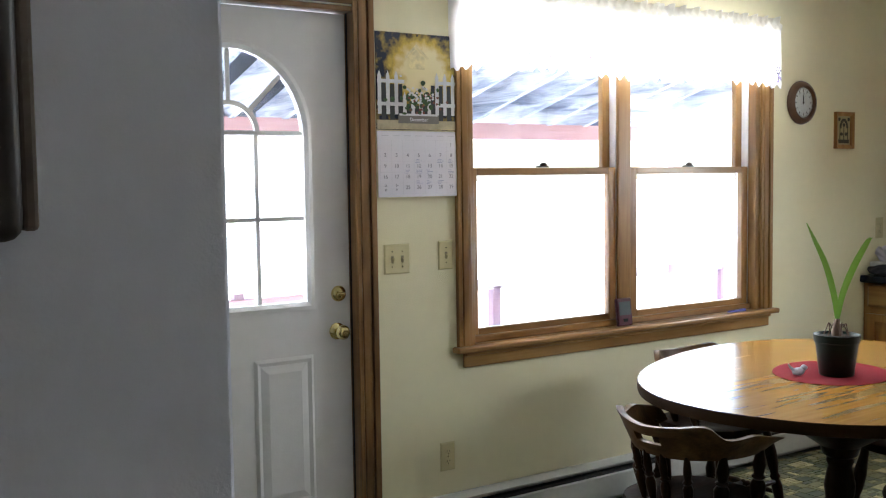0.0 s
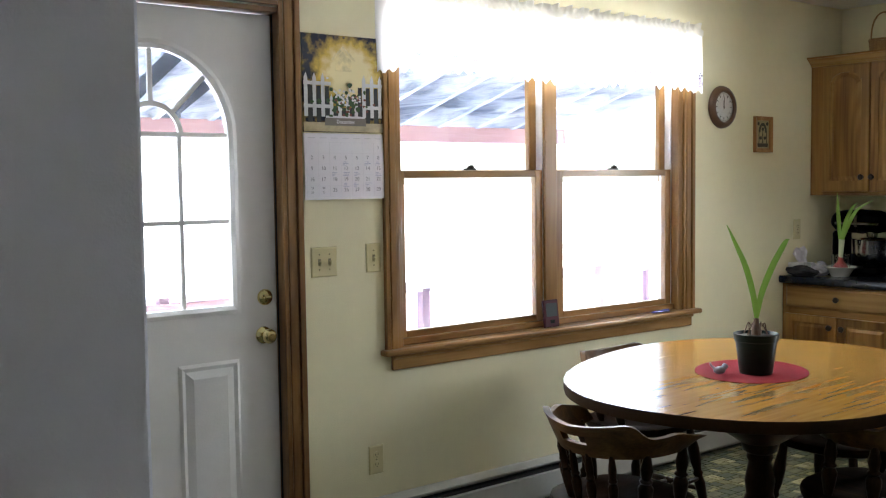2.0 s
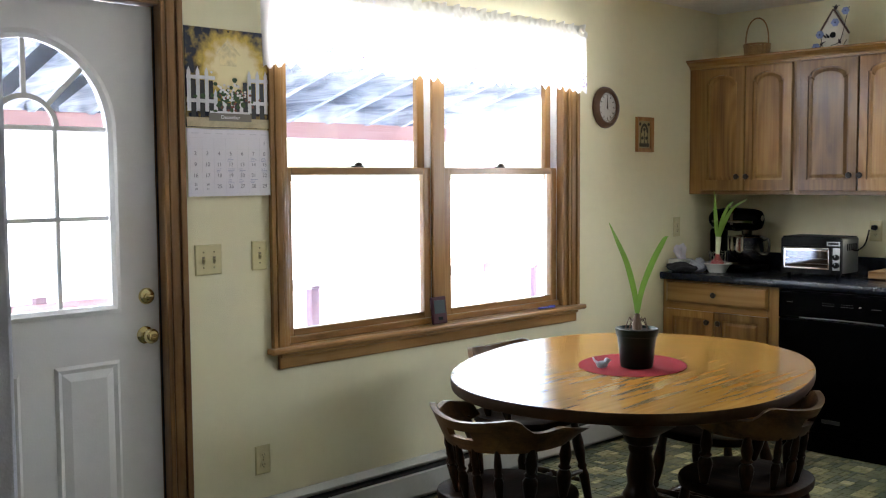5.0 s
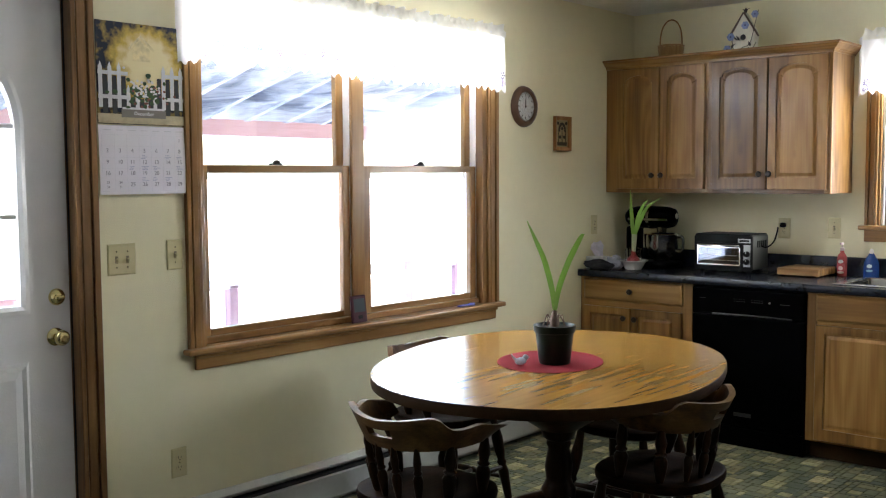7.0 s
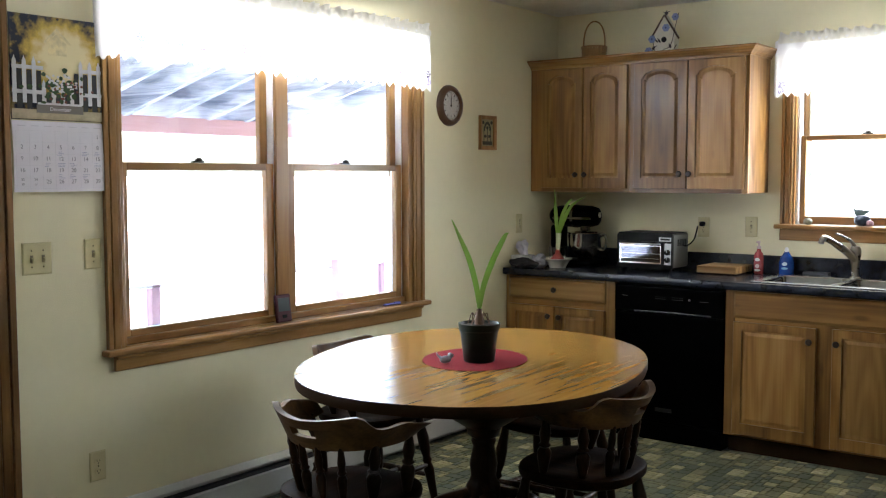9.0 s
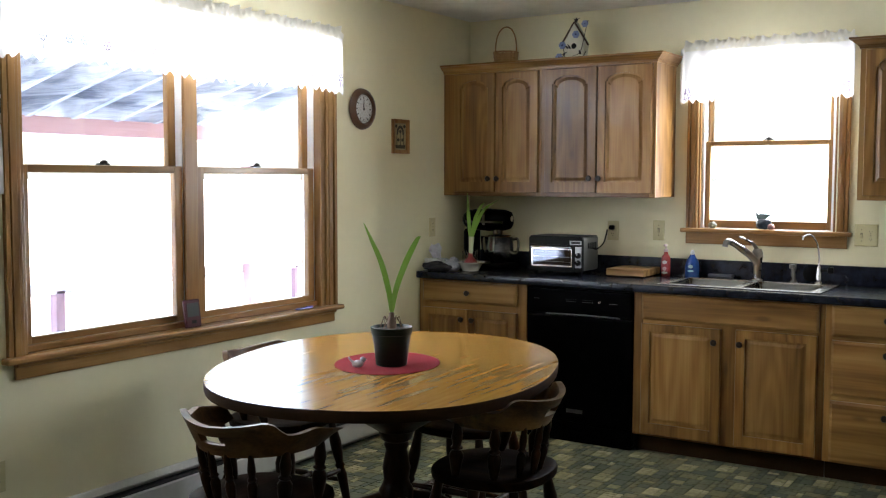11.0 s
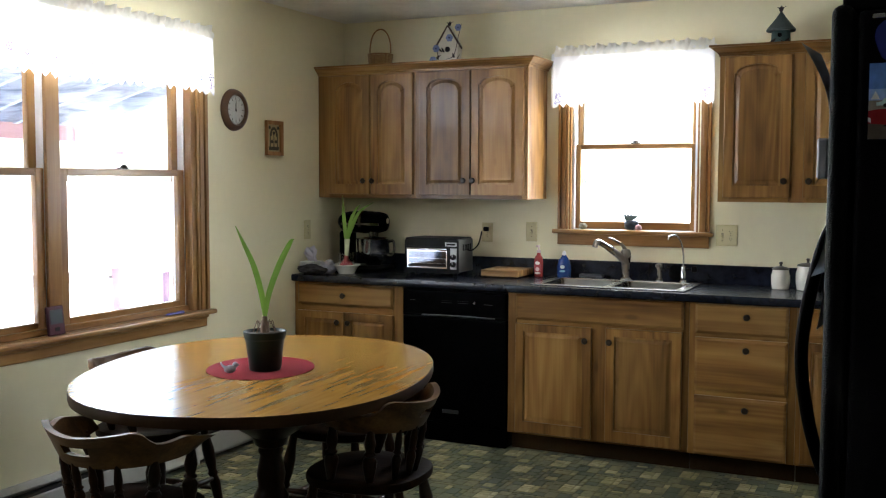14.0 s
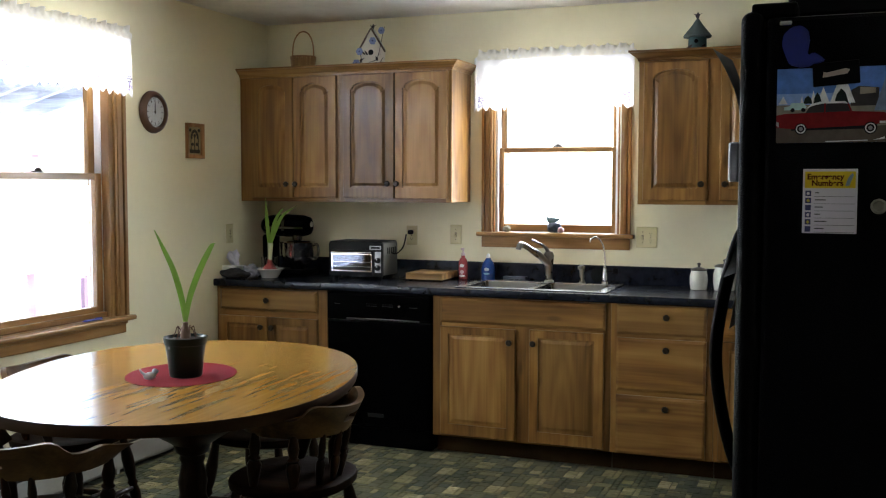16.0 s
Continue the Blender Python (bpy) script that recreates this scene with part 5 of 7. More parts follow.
for u in (-0.15, 0.15):
    bm = B()
    box(bm, (u - 0.0005, -0.60, 0.752), (u + 0.0005, 0.60, 0.7521))
    part("leaf_seam", bm, DARK_EDGE, tb)
bm = B()
lathe(bm, [(0.0, 0.7415), (0.31, 0.7415), (0.31, 0.70), (0.285, 0.64), (0.235, 0.575), (0.175, 0.525), (0.11, 0.485), (0.074, 0.462), (0.064, 0.43), (0.048, 0.418), (0.052, 0.404), (0.044, 0.385), (0.05, 0.35), (0.058, 0.31), (0.052, 0.26), (0.058, 0.24), (0.07, 0.22), (0.07, 0.12), (0.05, 0.09), (0.0, 0.09)], 28, Matrix.Translation((0.076, 0.02, 0)))
part("pedestal", bm, CHAIR_WOOD, tb, smooth=40)
for k in range(4):
    a = radians(45 + 90 * k)
    c, s = math.cos(a), math.sin(a)
    bm = B()
    pts = curve_pts([(0.076 + 0.06 * c, 0.02 + 0.06 * s, 0.17), (0.076 + 0.18 * c, 0.02 + 0.18 * s, 0.145), (0.076 + 0.30 * c, 0.02 + 0.30 * s, 0.075), (0.076 + 0.40 * c, 0.02 + 0.40 * s, 0.034)], 5)
    tube(bm, pts, [0.045 - 0.017 * i / 15 for i in range(16)], 10, 0.8)
    part("foot", bm, CHAIR_WOOD, tb, smooth=60)


# ---------------- chairs ----------------
def chair_master(back=True):
    if back:
        th = thing("dining_chair", "dark maple captain-style dining chair with a curved slotted back rail", "chair", (0, 0, 0), 0, "chairs round the table")
    else:
        th = thing("stool", "dark maple stool pushed under the table", "stool")
    n = 36
    def seat_pt(a, k=1.0):
        c, s = math.cos(a), math.sin(a)
        e = 0.78
        return (k * 0.225 * math.copysign(abs(c) ** e, c), k * (0.215 * math.copysign(abs(s) ** e, s)) - 0.005)
    bm = B()
    levels = [(0.90, 0.415), (0.985, 0.424), (1.0, 0.440), (0.985, 0.452), (0.93, 0.456), (0.6, 0.448), (0.25, 0.444)]
    loops = [[bm.verts.new((*seat_pt(2 * math.pi * i / n, k), z)) for i in range(n)] for k, z in levels]
    for a, b in zip(loops, loops[1:]):
        for i in range(n):
            j = (i + 1) % n
            bm.faces.new((a[i], a[j], b[j], b[i]))
    bm.faces.new(loops[0]), bm.faces.new(loops[-1])
    # seat in its own darkest tone, standing for the table's shade
    part("seat", bm, SHADED_SEAT, th, smooth=40)
    shape = [(0.012, 0), (0.019, 0.03), (0.017, 0.10), (0.021, 0.28), (0.024, 0.40), (0.017, 0.47), (0.023, 0.50), (0.017, 0.53), (0.024, 0.62), (0.026, 0.75), (0.018, 0.90), (0.016, 1.0)]
    feet = [(-0.20, -0.20), (0.20, -0.20), (-0.20, 0.20), (0.20, 0.20)]
    for x, y in feet:
        bm = B()
        turned(bm, (x, y, 0), (x * 0.72, y * 0.72, 0.425), shape, 12)
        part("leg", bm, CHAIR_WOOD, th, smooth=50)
    st = [(0.008, 0), (0.010, 0.1), (0.016, 0.42), (0.012, 0.47), (0.017, 0.5), (0.012, 0.53), (0.016, 0.58), (0.010, 0.9), (0.008, 1)]
    for p, q in (((-0.182, -0.182, 0.14), (-0.182, 0.182, 0.14)), ((0.182, -0.182, 0.14), (0.182, 0.182, 0.14)), ((-0.182, 0, 0.14), (0.182, 0, 0.14)), ((-0.178, 0.178, 0.19), (0.178, 0.178, 0.19))):
        bm = B()
        turned(bm, p, q, st, 10)
        part("stretcher", bm, CHAIR_WOOD, th, smooth=50)
    if not back:
        return th
    # curved back rail: angle 0 is the middle of the back, towards -y
    def rail_xy(a, r):
        return (r * 1.02 * math.sin(a), -r * math.cos(a) + 0.02)
    def top(a):
        d = abs(math.degrees(a))
        step = 1 / (1 + math.exp((d - 51) / 2.2))
        crest = 0.722 + 0.020 * min(1, d / 40) ** 1.5
        arm = 0.700 + 0.013 * math.exp(-((d - 76) / 10) ** 2) - 0.012 * max(0, (d - 84) / 20) ** 2
        return arm + (crest - arm) * step
    def bot(a):
        d = abs(math.degrees(a))
        return 0.622 + 0.022 * (d / 95) ** 2 + 0.010 * max(0, (d - 88) / 16) ** 2
    bm = B()
    angs = [radians(-104 + 208 * i / 52) for i in range(53)]
    grid = {}
    for i, a in enumerate(angs):
        for k in range(5):
            s = (0, 0.40, 0.5, 0.68, 1)[k]
            z = bot(a) + (top(a) - bot(a)) * s
            lean = 0.05 * (s - 0.5)
            grid[i, k, 0] = bm.verts.new((*rail_xy(a, 0.250 + lean), z))
            grid[i, k, 1] = bm.verts.new((*rail_xy(a, 0.228 + lean), z))
    def hole(i, k):
        return abs(math.degrees((angs[i] + angs[i + 1]) / 2)) < 13.5 and k in (1, 2)
    for i in range(52):
        for k in range(4):
            if hole(i, k):
                for (ii, kk, e0, e1) in ((i - 1, k, (i, k), (i, k + 1)), (i + 1, k, (i + 1, k), (i + 1, k + 1)), (i, k - 1, (i, k), (i + 1, k)), (i, k + 1, (i, k + 1), (i + 1, k + 1))):
                    if not hole(ii, kk):
                        bm.faces.new((grid[e0 + (0,)], grid[e1 + (0,)], grid[e1 + (1,)], grid[e0 + (1,)]))
                continue
            for sd in (0, 1):
                bm.faces.new((grid[i, k, sd], grid[i + 1, k, sd], grid[i + 1, k + 1, sd], grid[i, k + 1, sd]))
        for k in (0, 4):
            bm.faces.new((grid[i, k, 0], grid[i + 1, k, 0], grid[i + 1, k, 1], grid[i, k, 1]))
    for i in (0, 52):
        for k in range(4):
            bm.faces.new((grid[i, k, 0], grid[i, k + 1, 0], grid[i, k + 1, 1], grid[i, k, 1]))
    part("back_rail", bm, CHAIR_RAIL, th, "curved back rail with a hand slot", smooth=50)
    sh = [(0.008, 0), (0.011, 0.08), (0.016, 0.30), (0.017, 0.42), (0.011, 0.50), (0.016, 0.54), (0.011, 0.58), (0.014, 0.72), (0.010, 0.92), (0.008, 1)]
    sh2 = [(0.012, 0), (0.016, 0.08), (0.024, 0.30), (0.025, 0.42), (0.015, 0.50), (0.022, 0.54), (0.015, 0.58), (0.021, 0.74), (0.014, 0.92), (0.011, 1)]
    for d in (-92, -58, -30, -9, 9, 30, 58, 92):
        a = radians(d)
        p, q = rail_xy(a, 0.190), rail_xy(a, 0.222)
        if abs(d) > 90:
            p = (p[0] * 0.97, p[1] + 0.03)
        bm = B()
        turned(bm, (*p, 0.45), (*q, bot(a) + 0.012), sh2 if abs(d) > 90 or abs(d) == 58 else sh, 12)
        part("spindle", bm, CHAIR_WOOD, th, smooth=50)
    return th


ch = chair_master()
ch.matrix_basis = pose(-3.29, -1.18, 0, 0, 0, -91)
ch["label"] = "dark maple captain-style chair at the rounded table end facing the sink"
for x, y, r, lab in ((-2.60, -1.66, 4, "dark maple captain-style chair pushed in on the kitchen side"),
                     (-2.42, -0.505, 181, "dark maple captain-style chair between the table and the window")):
    c = copy_thing(ch, pose(x, y, 0, 0, 0, r))
    c["label"] = lab
st = chair_master(False)
st.matrix_basis = pose(-2.07, -1.22, 0, 0, 0, 92)

# ---------------- on the table ----------------
TZ = 0.7524
bm = B()
n = 48
prof = [(0.0, 0), (0.208, 0), (0.212, 0.0015), (0.208, 0.003), (0.0, 0.003)]
mt = thing("placemat", "round dark red woven placemat on the table", "placemat", (-2.495, -1.115, TZ))
lathe(bm, prof, n, Matrix.Rotation(radians(25), 4, "Z") @ Matrix.Diagonal((1.17, 0.98, 1, 1)))
def woven(name, col):
    m = plain(name, col, 0.9, amount=0.25, scale=40, bump=0.6, bump_scale=500, spec=0.08)
    return m
part("mat", bm, woven("red_woven", (0.19, 0.014, 0.022)), mt)
POT = plain("dark_green_plastic", (0.0035, 0.010, 0.007), 0.38, amount=0.2, spec=0.22)
SOIL = plain("potting_soil", (0.03, 0.02, 0.012), 0.95, amount=0.5, scale=60, bump=1, bump_scale=150)
LEAF = cloth("amaryllis_leaf", (0.27, 0.45, 0.085), 0.35)
LEAF.node_tree.nodes["Principled BSDF"].inputs["Roughness"].default_value = 0.4
BULB = plain("papery_bulb", (0.13, 0.07, 0.04), 0.7, amount=0.5, scale=30, bump=0.5)
pl = thing("potted_amaryllis", "amaryllis bulb with two tall leaves in a dark green plastic pot", "potted plant", (-2.526, -1.157, TZ + 0.0032))
bm = B()
lathe(bm, [(0.0, 0.0), (0.058, 0.0), (0.061, 0.004), (0.076, 0.122), (0.080, 0.123), (0.083, 0.150), (0.079, 0.151), (0.076, 0.140), (0.075, 0.138), (0.0, 0.138)], 36)
part("pot", bm, POT, pl, smooth=40)
bm = B()
lathe(bm, [(0.0, 0.144), (0.04, 0.146), (0.0755, 0.1385)], 24)
part("soil", bm, SOIL, pl)
bm = B()
lathe(bm, [(0.0, 0.135), (0.018, 0.14), (0.020, 0.158), (0.016, 0.176), (0.011, 0.19), (0.010, 0.205), (0.0, 0.208)], 16)
for k in range(7):
    a = k * 0.9
    tube(bm, curve_pts([(0.02 * math.cos(a), 0.02 * math.sin(a), 0.175), (0.03 * math.cos(a), 0.03 * math.sin(a), 0.19), (0.038 * math.cos(a + .3), 0.038 * math.sin(a + .3), 0.165), (0.045 * math.cos(a + .3), 0.045 * math.sin(a + .3), 0.148)], 3), 0.002, 5)
part("bulb", bm, BULB, pl, smooth=60)


def strap_leaf(bm, ctrl, width, side, tip=0.0015, n=8, fold=0.25):
    """A long strap leaf with a folded midrib."""
    pts = curve_pts(ctrl, n)
    side = Vector(side).normalized()
    cols = []
    for i, p in enumerate(pts):
        s = i / (len(pts) - 1)
        w = width * (0.55 + 0.45 * math.sin(math.pi * min(1, s * 1.1) ** 0.8)) * (1 - s ** 5) + tip
        d = (pts[min(i + 1, len(pts) - 1)] - pts[max(i - 1, 0)]).normalized()
        nrm = d.cross(side).normalized()
        cols.append([bm.verts.new(p - side * w + nrm * w * fold), bm.verts.new(p - nrm * 0.0008), bm.verts.new(p + side * w + nrm * w * fold), bm.verts.new(p + nrm * 0.0016)])
    for a, b in zip(cols, cols[1:]):
        for k in range(4):
            bm.faces.new((a[k], a[(k + 1) % 4], b[(k + 1) % 4], b[k]))
    bm.faces.new(cols[0]), bm.faces.new(cols[-1])


# across the view the leaves spread along (0.83, -0.56)
vx, vy = 0.36, -0.93
bm = B()
strap_leaf(bm, [(0, 0, 0.205), (-0.012 * vx, -0.012 * vy, 0.29), (-0.042 * vx, -0.042 * vy, 0.40), (-0.082 * vx, -0.082 * vy, 0.49), (-0.112 * vx, -0.112 * vy, 0.555)], 0.0100, (vx, vy, 0.25))
part("leaf", bm, LEAF, pl, "pale green strap leaf", smooth=50)
bm = B()
strap_leaf(bm, [(0, 0, 0.205), (0.018 * vx, 0.018 * vy, 0.30), (0.055 * vx, 0.055 * vy, 0.40), (0.092 * vx, 0.092 * vy, 0.475), (0.108 * vx, 0.108 * vy, 0.502), (0.118 * vx, 0.118 * vy, 0.506)], 0.0105, (vx, vy, -0.3))
part("leaf", bm, LEAF, pl, "pale green strap leaf", smooth=50)
bd = thing("bird_figurine", "small grey ceramic bird figurine on the placemat", "figurine", (-2.65, -1.085, TZ + 0.0032), -20)
bm = B()
m = Matrix.Translation((0, 0, 0.016)) @ Matrix.Diagonal((1.5, 0.9, 0.85, 1))
bmesh.ops.create_uvsphere(bm, u_segments=14, v_segments=9, radius=0.017, matrix=m)
bmesh.ops.create_uvsphere(bm, u_segments=12, v_segments=8, radius=0.0115, matrix=Matrix.Translation((0.022, 0, 0.029)))
lathe(bm, [(0.004, 0), (0, 0.010)], 8, along((0.032, 0, 0.029), (0.045, 0, 0.028)))
tube(bm, curve_pts([(-0.015, 0, 0.02), (-0.032, 0, 0.032), (-0.042, 0, 0.046)], 4), [0.008, 0.0078, 0.0075, 0.007, 0.0065, 0.006, 0.0055, 0.005, 0.004], 8, 0.5)
part("bird", bm, plain("grey_ceramic", (0.50, 0.55, 0.63), 0.3, amount=0.35, scale=70), bd, smooth=60)

# ---------------- on the worktop ----------------
tz = CT + 0.0016
tk = thing("toaster_oven", "black and steel toaster oven with a bright reflecting glass door", "toaster oven", (-0.22, -0.815, tz))
tk.scale = (0.95, 0.95, 0.95)
WT_ = Matrix(((0, 0, -1, 0), (-1, 0, 0, 0), (0, 1, 0, 0), (0, 0, 0, 1)))
OVEN_BLACK = plain("oven_front_black", (0.003, 0.003, 0.003), 0.5, spec=0.15)
OVEN_STEEL = plain("oven_side_steel", (0.15, 0.15, 0.138), 0.45, 0.9, amount=0.15, scale=18)
OVEN_SILVER = plain("oven_silver_plate", (0.26, 0.26, 0.26), 0.35, 0.8, amount=0.1)
bm = B()
box(bm, (-0.150, -0.182, 0.026), (0.075, 0.182, 0.236), 0.014, 3)
part("casing", bm, OVEN_STEEL, tk, "grey steel sides", smooth=40)
bm = B()
box(bm, (-0.152, -0.172, 0.2362), (0.072, 0.172, 0.2395), 0.001, 1)
part("top_plate", bm, OVEN_BLACK, tk)
bm = B()
plate(bm, [(-0.184, 0.030), (-0.178, 0.022), (0.178, 0.022), (0.184, 0.030), (0.184, 0.222), (0.170, 0.240), (-0.170, 0.240), (-0.184, 0.222)], 0.149, 0.168, WT_)
part("front_panel", bm, OVEN_BLACK, tk)
bm = B()
ring_solid(bm, rect(-0.156, 0.058, 0.112, 0.160), rect(-0.172, 0.036, 0.126, 0.186), 0.168, 0.176, WT_)
dd = part("glass_door", bm, OVEN_BLACK, tk, "black-framed glass door")
bm = B()
ring_solid(bm, rect(-0.154, 0.060, 0.110, 0.158), rect(-0.160, 0.052, 0.116, 0.163), 0.1755, 0.1785, WT_)
part("door_trim", bm, CHROME, dd, "bright chrome trim")
bm = B()
box(bm, (-0.175, -0.112, 0.056), (-0.1695, 0.156, 0.160))
part("door_glass", bm, plain("dark_mirror_glass", (0.085, 0.095, 0.115), 0.05, 1.0, amount=0.1), dd, "reflecting oven glass")
for v in (0.082, 0.112):
    bm = B()
    rod(bm, (-0.1762, -0.108, v), (-0.1762, 0.152, v), 0.0012, 6)
    part("rack_bar", bm, CHROME, dd)
bm = B()
tube(bm, [(-0.186, -0.112, 0.172), (-0.196, -0.09, 0.172), (-0.199, 0.02, 0.172), (-0.196, 0.13, 0.172), (-0.186, 0.156, 0.172)], 0.0055, 8)
for y in (-0.112, 0.156):
    rod(bm, (-0.175, y, 0.172), (-0.188, y, 0.172), 0.005, 8)
part("door_handle", bm, CHROME, dd, smooth=60)
bm = B()
plate(bm, rect(0.134, 0.048, 0.176, 0.178), 0.168, 0.1695, WT_)
part("dial_plate", bm, OVEN_SILVER, tk, "silver dial plate")
bm = B()
ring_solid(bm, rect(0.106, 0.196, 0.168, 0.208), rect(0.098, 0.190, 0.176, 0.214), 0.168, 0.1705, WT_)
part("badge", bm, OVEN_SILVER, tk)
for z in (0.078, 0.124):
    bm = B()
    lathe(bm, [(0.0, 0), (0.018, 0), (0.016, 0.015), (0.0, 0.017)], 18, Matrix(((0, 0, -1, -0.1695), (-1, 0, 0, -0.155), (0, 1, 0, z), (0, 0, 0, 1))))
    d_ = part("dial", bm, OVEN_BLACK, tk, smooth=40)
    bm = B()
    box(bm, (-0.1885, -0.157, z + 0.002), (-0.1862, -0.153, z + 0.014))
    part("pointer", bm, OVEN_SILVER, d_)
for x in (-0.13, 0.03):
    for y in (-0.15, 0.15):
        bm = B()
        lathe(bm, [(0.012, 0), (0.015, 0.028)], 12, Matrix.Translation((x, y, 0)))
        part("foot", bm, BLACK_MATT, tk)
for k in range(5):
    bm = B()
    box(bm, (-0.09 + 0.028 * k, -0.1835, 0.16), (-0.075 + 0.028 * k, -0.1815, 0.20))
    part("vent_slot", bm, BLACK_MATT, tk)
bm = B()
tube(bm, curve_pts([(-0.02, -0.178, 0.165), (0.01, -0.200, 0.158), (0.08, -0.212, 0.19), (0.15, -0.200, 0.24), (0.20, -0.185, 0.268)], 6), 0.0046, 8)
part("cord", bm, BLACK_MATT, tk, "black power cord", smooth=60)

mx = thing("stand_mixer", "black stand mixer with a polished steel bowl", "stand mixer", (-0.20, -0.250, tz), 0)
bm = B()
box(bm, (-0.11, -0.17, 0.0), (0.11, 0.155, 0.035), 0.016, 3)
part("base", bm, BLACK, mx, smooth=40)
bm = B()
box(bm, (-0.055, 0.075, 0.03), (0.055, 0.15, 0.25), 0.02, 3)
part("column", bm, BLACK, mx, smooth=40)
bm = B()
lathe(bm, [(0.0, -0.175), (0.03, -0.174), (0.055, -0.16), (0.066, -0.12), (0.070, -0.02), (0.068, 0.08), (0.058, 0.14), (0.035, 0.165), (0.0, 0.168)], 24, Matrix.Translation((0, -0.0, 0.305)) @ Matrix.Rotation(radians(-90), 4, "X"))
part("head", bm, BLACK, mx, smooth=60)
bm = B()
ring_solid(bm, oval(0, 0.305, 0.069, 0.069, 28), oval(0, 0.305, 0.0725, 0.0725, 28), 0.03, 0.05, Matrix(((1, 0, 0, 0), (0, 0, 1, -0.05), (0, 1, 0, 0), (0, 0, 0, 1))))
box(bm, (-0.0735, -0.15, 0.286), (-0.067, 0.12, 0.302), 0.002, 1)
part("trim_band", bm, STEEL, mx)
bm = B()
lathe(bm, [(0.0, -0.012), (0.016, -0.012), (0.018, 0.0), (0, 0.002)], 14, Matrix.Translation((0, -0.176, 0.315)) @ Matrix.Rotation(radians(90), 4, "X"))
part("hub_cap", bm, CHROME, mx, smooth=40)
bm = B()
lathe(bm, [(0.02, 0.21), (0.03, 0.215), (0.032, 0.25)], 16, Matrix.Translation((0, -0.075, 0)))
part("planetary", bm, STEEL, mx, smooth=40)
bm = B()
lathe(bm, [(0.0, 0.037), (0.045, 0.037), (0.05, 0.045), (0.052, 0.055), (0.085, 0.085), (0.103, 0.13), (0.107, 0.20), (0.111, 0.203), (0.108, 0.206), (0.103, 0.2), (0.09, 0.11), (0.0, 0.07)], 30, Matrix.Translation((0, -0.075, 0)))
bw = part("bowl", bm, plain("polished_bowl_steel", (0.80, 0.78, 0.74), 0.18, 1.0, amount=0.15), mx, smooth=50)
bm = B()
tube(bm, curve_pts([(0, -0.182, 0.185), (0, -0.215, 0.19), (0, -0.222, 0.14), (0, -0.205, 0.1), (0, -0.17, 0.105)], 5), 0.007, 8, 1.4)
part("bowl_handle", bm, STEEL, bw, smooth=60)

p2 = thing("potted_plant", "green bulb plant in a glass vase standing in a cream bowl", "potted plant", (-0.44, -0.27, tz))
bm = B()
lathe(bm, [(0.0, 0.0), (0.05, 0.0), (0.052, 0.006), (0.075, 0.045), (0.088, 0.052), (0.088, 0.056), (0.074, 0.052), (0.05, 0.012), (0.0, 0.010)], 28)
part("bowl", bm, WHITE_CERAMIC, p2, smooth=40)
bm = B()
lathe(bm, [(0.0, 0.016), (0.034, 0.018), (0.043, 0.038), (0.040, 0.058), (0.026, 0.074), (0.016, 0.086), (0.012, 0.112), (0.0, 0.114)], 24)
part("bulb", bm, plain("red_bulb_skin", (0.34, 0.035, 0.03), 0.5, amount=0.35, scale=30), p2, smooth=50)
bm = B()
tube(bm, [(0, 0, 0.095), (0, -0.003, 0.15), (0, -0.006, 0.21)], [0.012, 0.014, 0.017], 12)
part("stem", bm, plain("white_leaf_base", (0.55, 0.58, 0.36), 0.45, amount=0.15, scale=14), p2, smooth=60)
bm = B()
lathe(bm, [(0.046, 0.012), (0.050, 0.02), (0.050, 0.11), (0.053, 0.125), (0.0515, 0.125), (0.048, 0.11), (0.048, 0.02), (0.044, 0.014)], 24)
vs = part("vase", bm, GLASS, p2, "clear glass bulb vase", smooth=40)
vs.visible_shadow = False
for ctrl, w in (([(0, 0, 0.19), (0, 0.008, 0.29), (0, 0.016, 0.38), (0, 0.025, 0.475)], 0.016), ([(0, -0.005, 0.19), (0, -0.05, 0.30), (0, -0.10, 0.38), (0, -0.19, 0.435)], 0.013), ([(0, -0.005, 0.2), (0, -0.03, 0.31), (0, -0.07, 0.39), (0, -0.10, 0.42)], 0.012)):
    bm = B()
    strap_leaf(bm, ctrl, w, (0.25, 1, 0.3))
    part("leaf", bm, LEAF, p2, smooth=50)

ts = thing("tissue_box", "white tissue box with a tissue pulled up", "tissue box", (-0.50, -0.058, tz))
bm = B()
box(bm, (-0.055, -0.052, 0.0), (0.055, 0.052, 0.072), 0.003, 2)
part("carton", bm, plain("carton_white", (0.62, 0.62, 0.60), 0.6, amount=0.35, scale=18), ts)
def crumpled(name, mat, parent, size, seed, at, label="", flat=1.0, amp=0.35):
    bm = B()
    bmesh.ops.create_icosphere(bm, subdivisions=4, radius=1)
    for v in bm.verts:
        n_ = noise.fractal(v.co * 1.6 + Vector((seed, seed * 2, 0)), 1.0, 2.0, 4) * amp + noise.fractal(v.co * 5 + Vector((seed, 0, seed)), 1.0, 2.0, 2) * amp * 0.2
        v.co = Vector((v.co.x * size[0], v.co.y * size[1], max(-0.98, v.co.z) * size[2])) * (1 + n_)
        v.co.z = max(v.co.z, -size[2] * 0.9)
        v.co += Vector(at)
    return part(name, bm, mat, parent, label, smooth=60)
bm = B()
cols = []
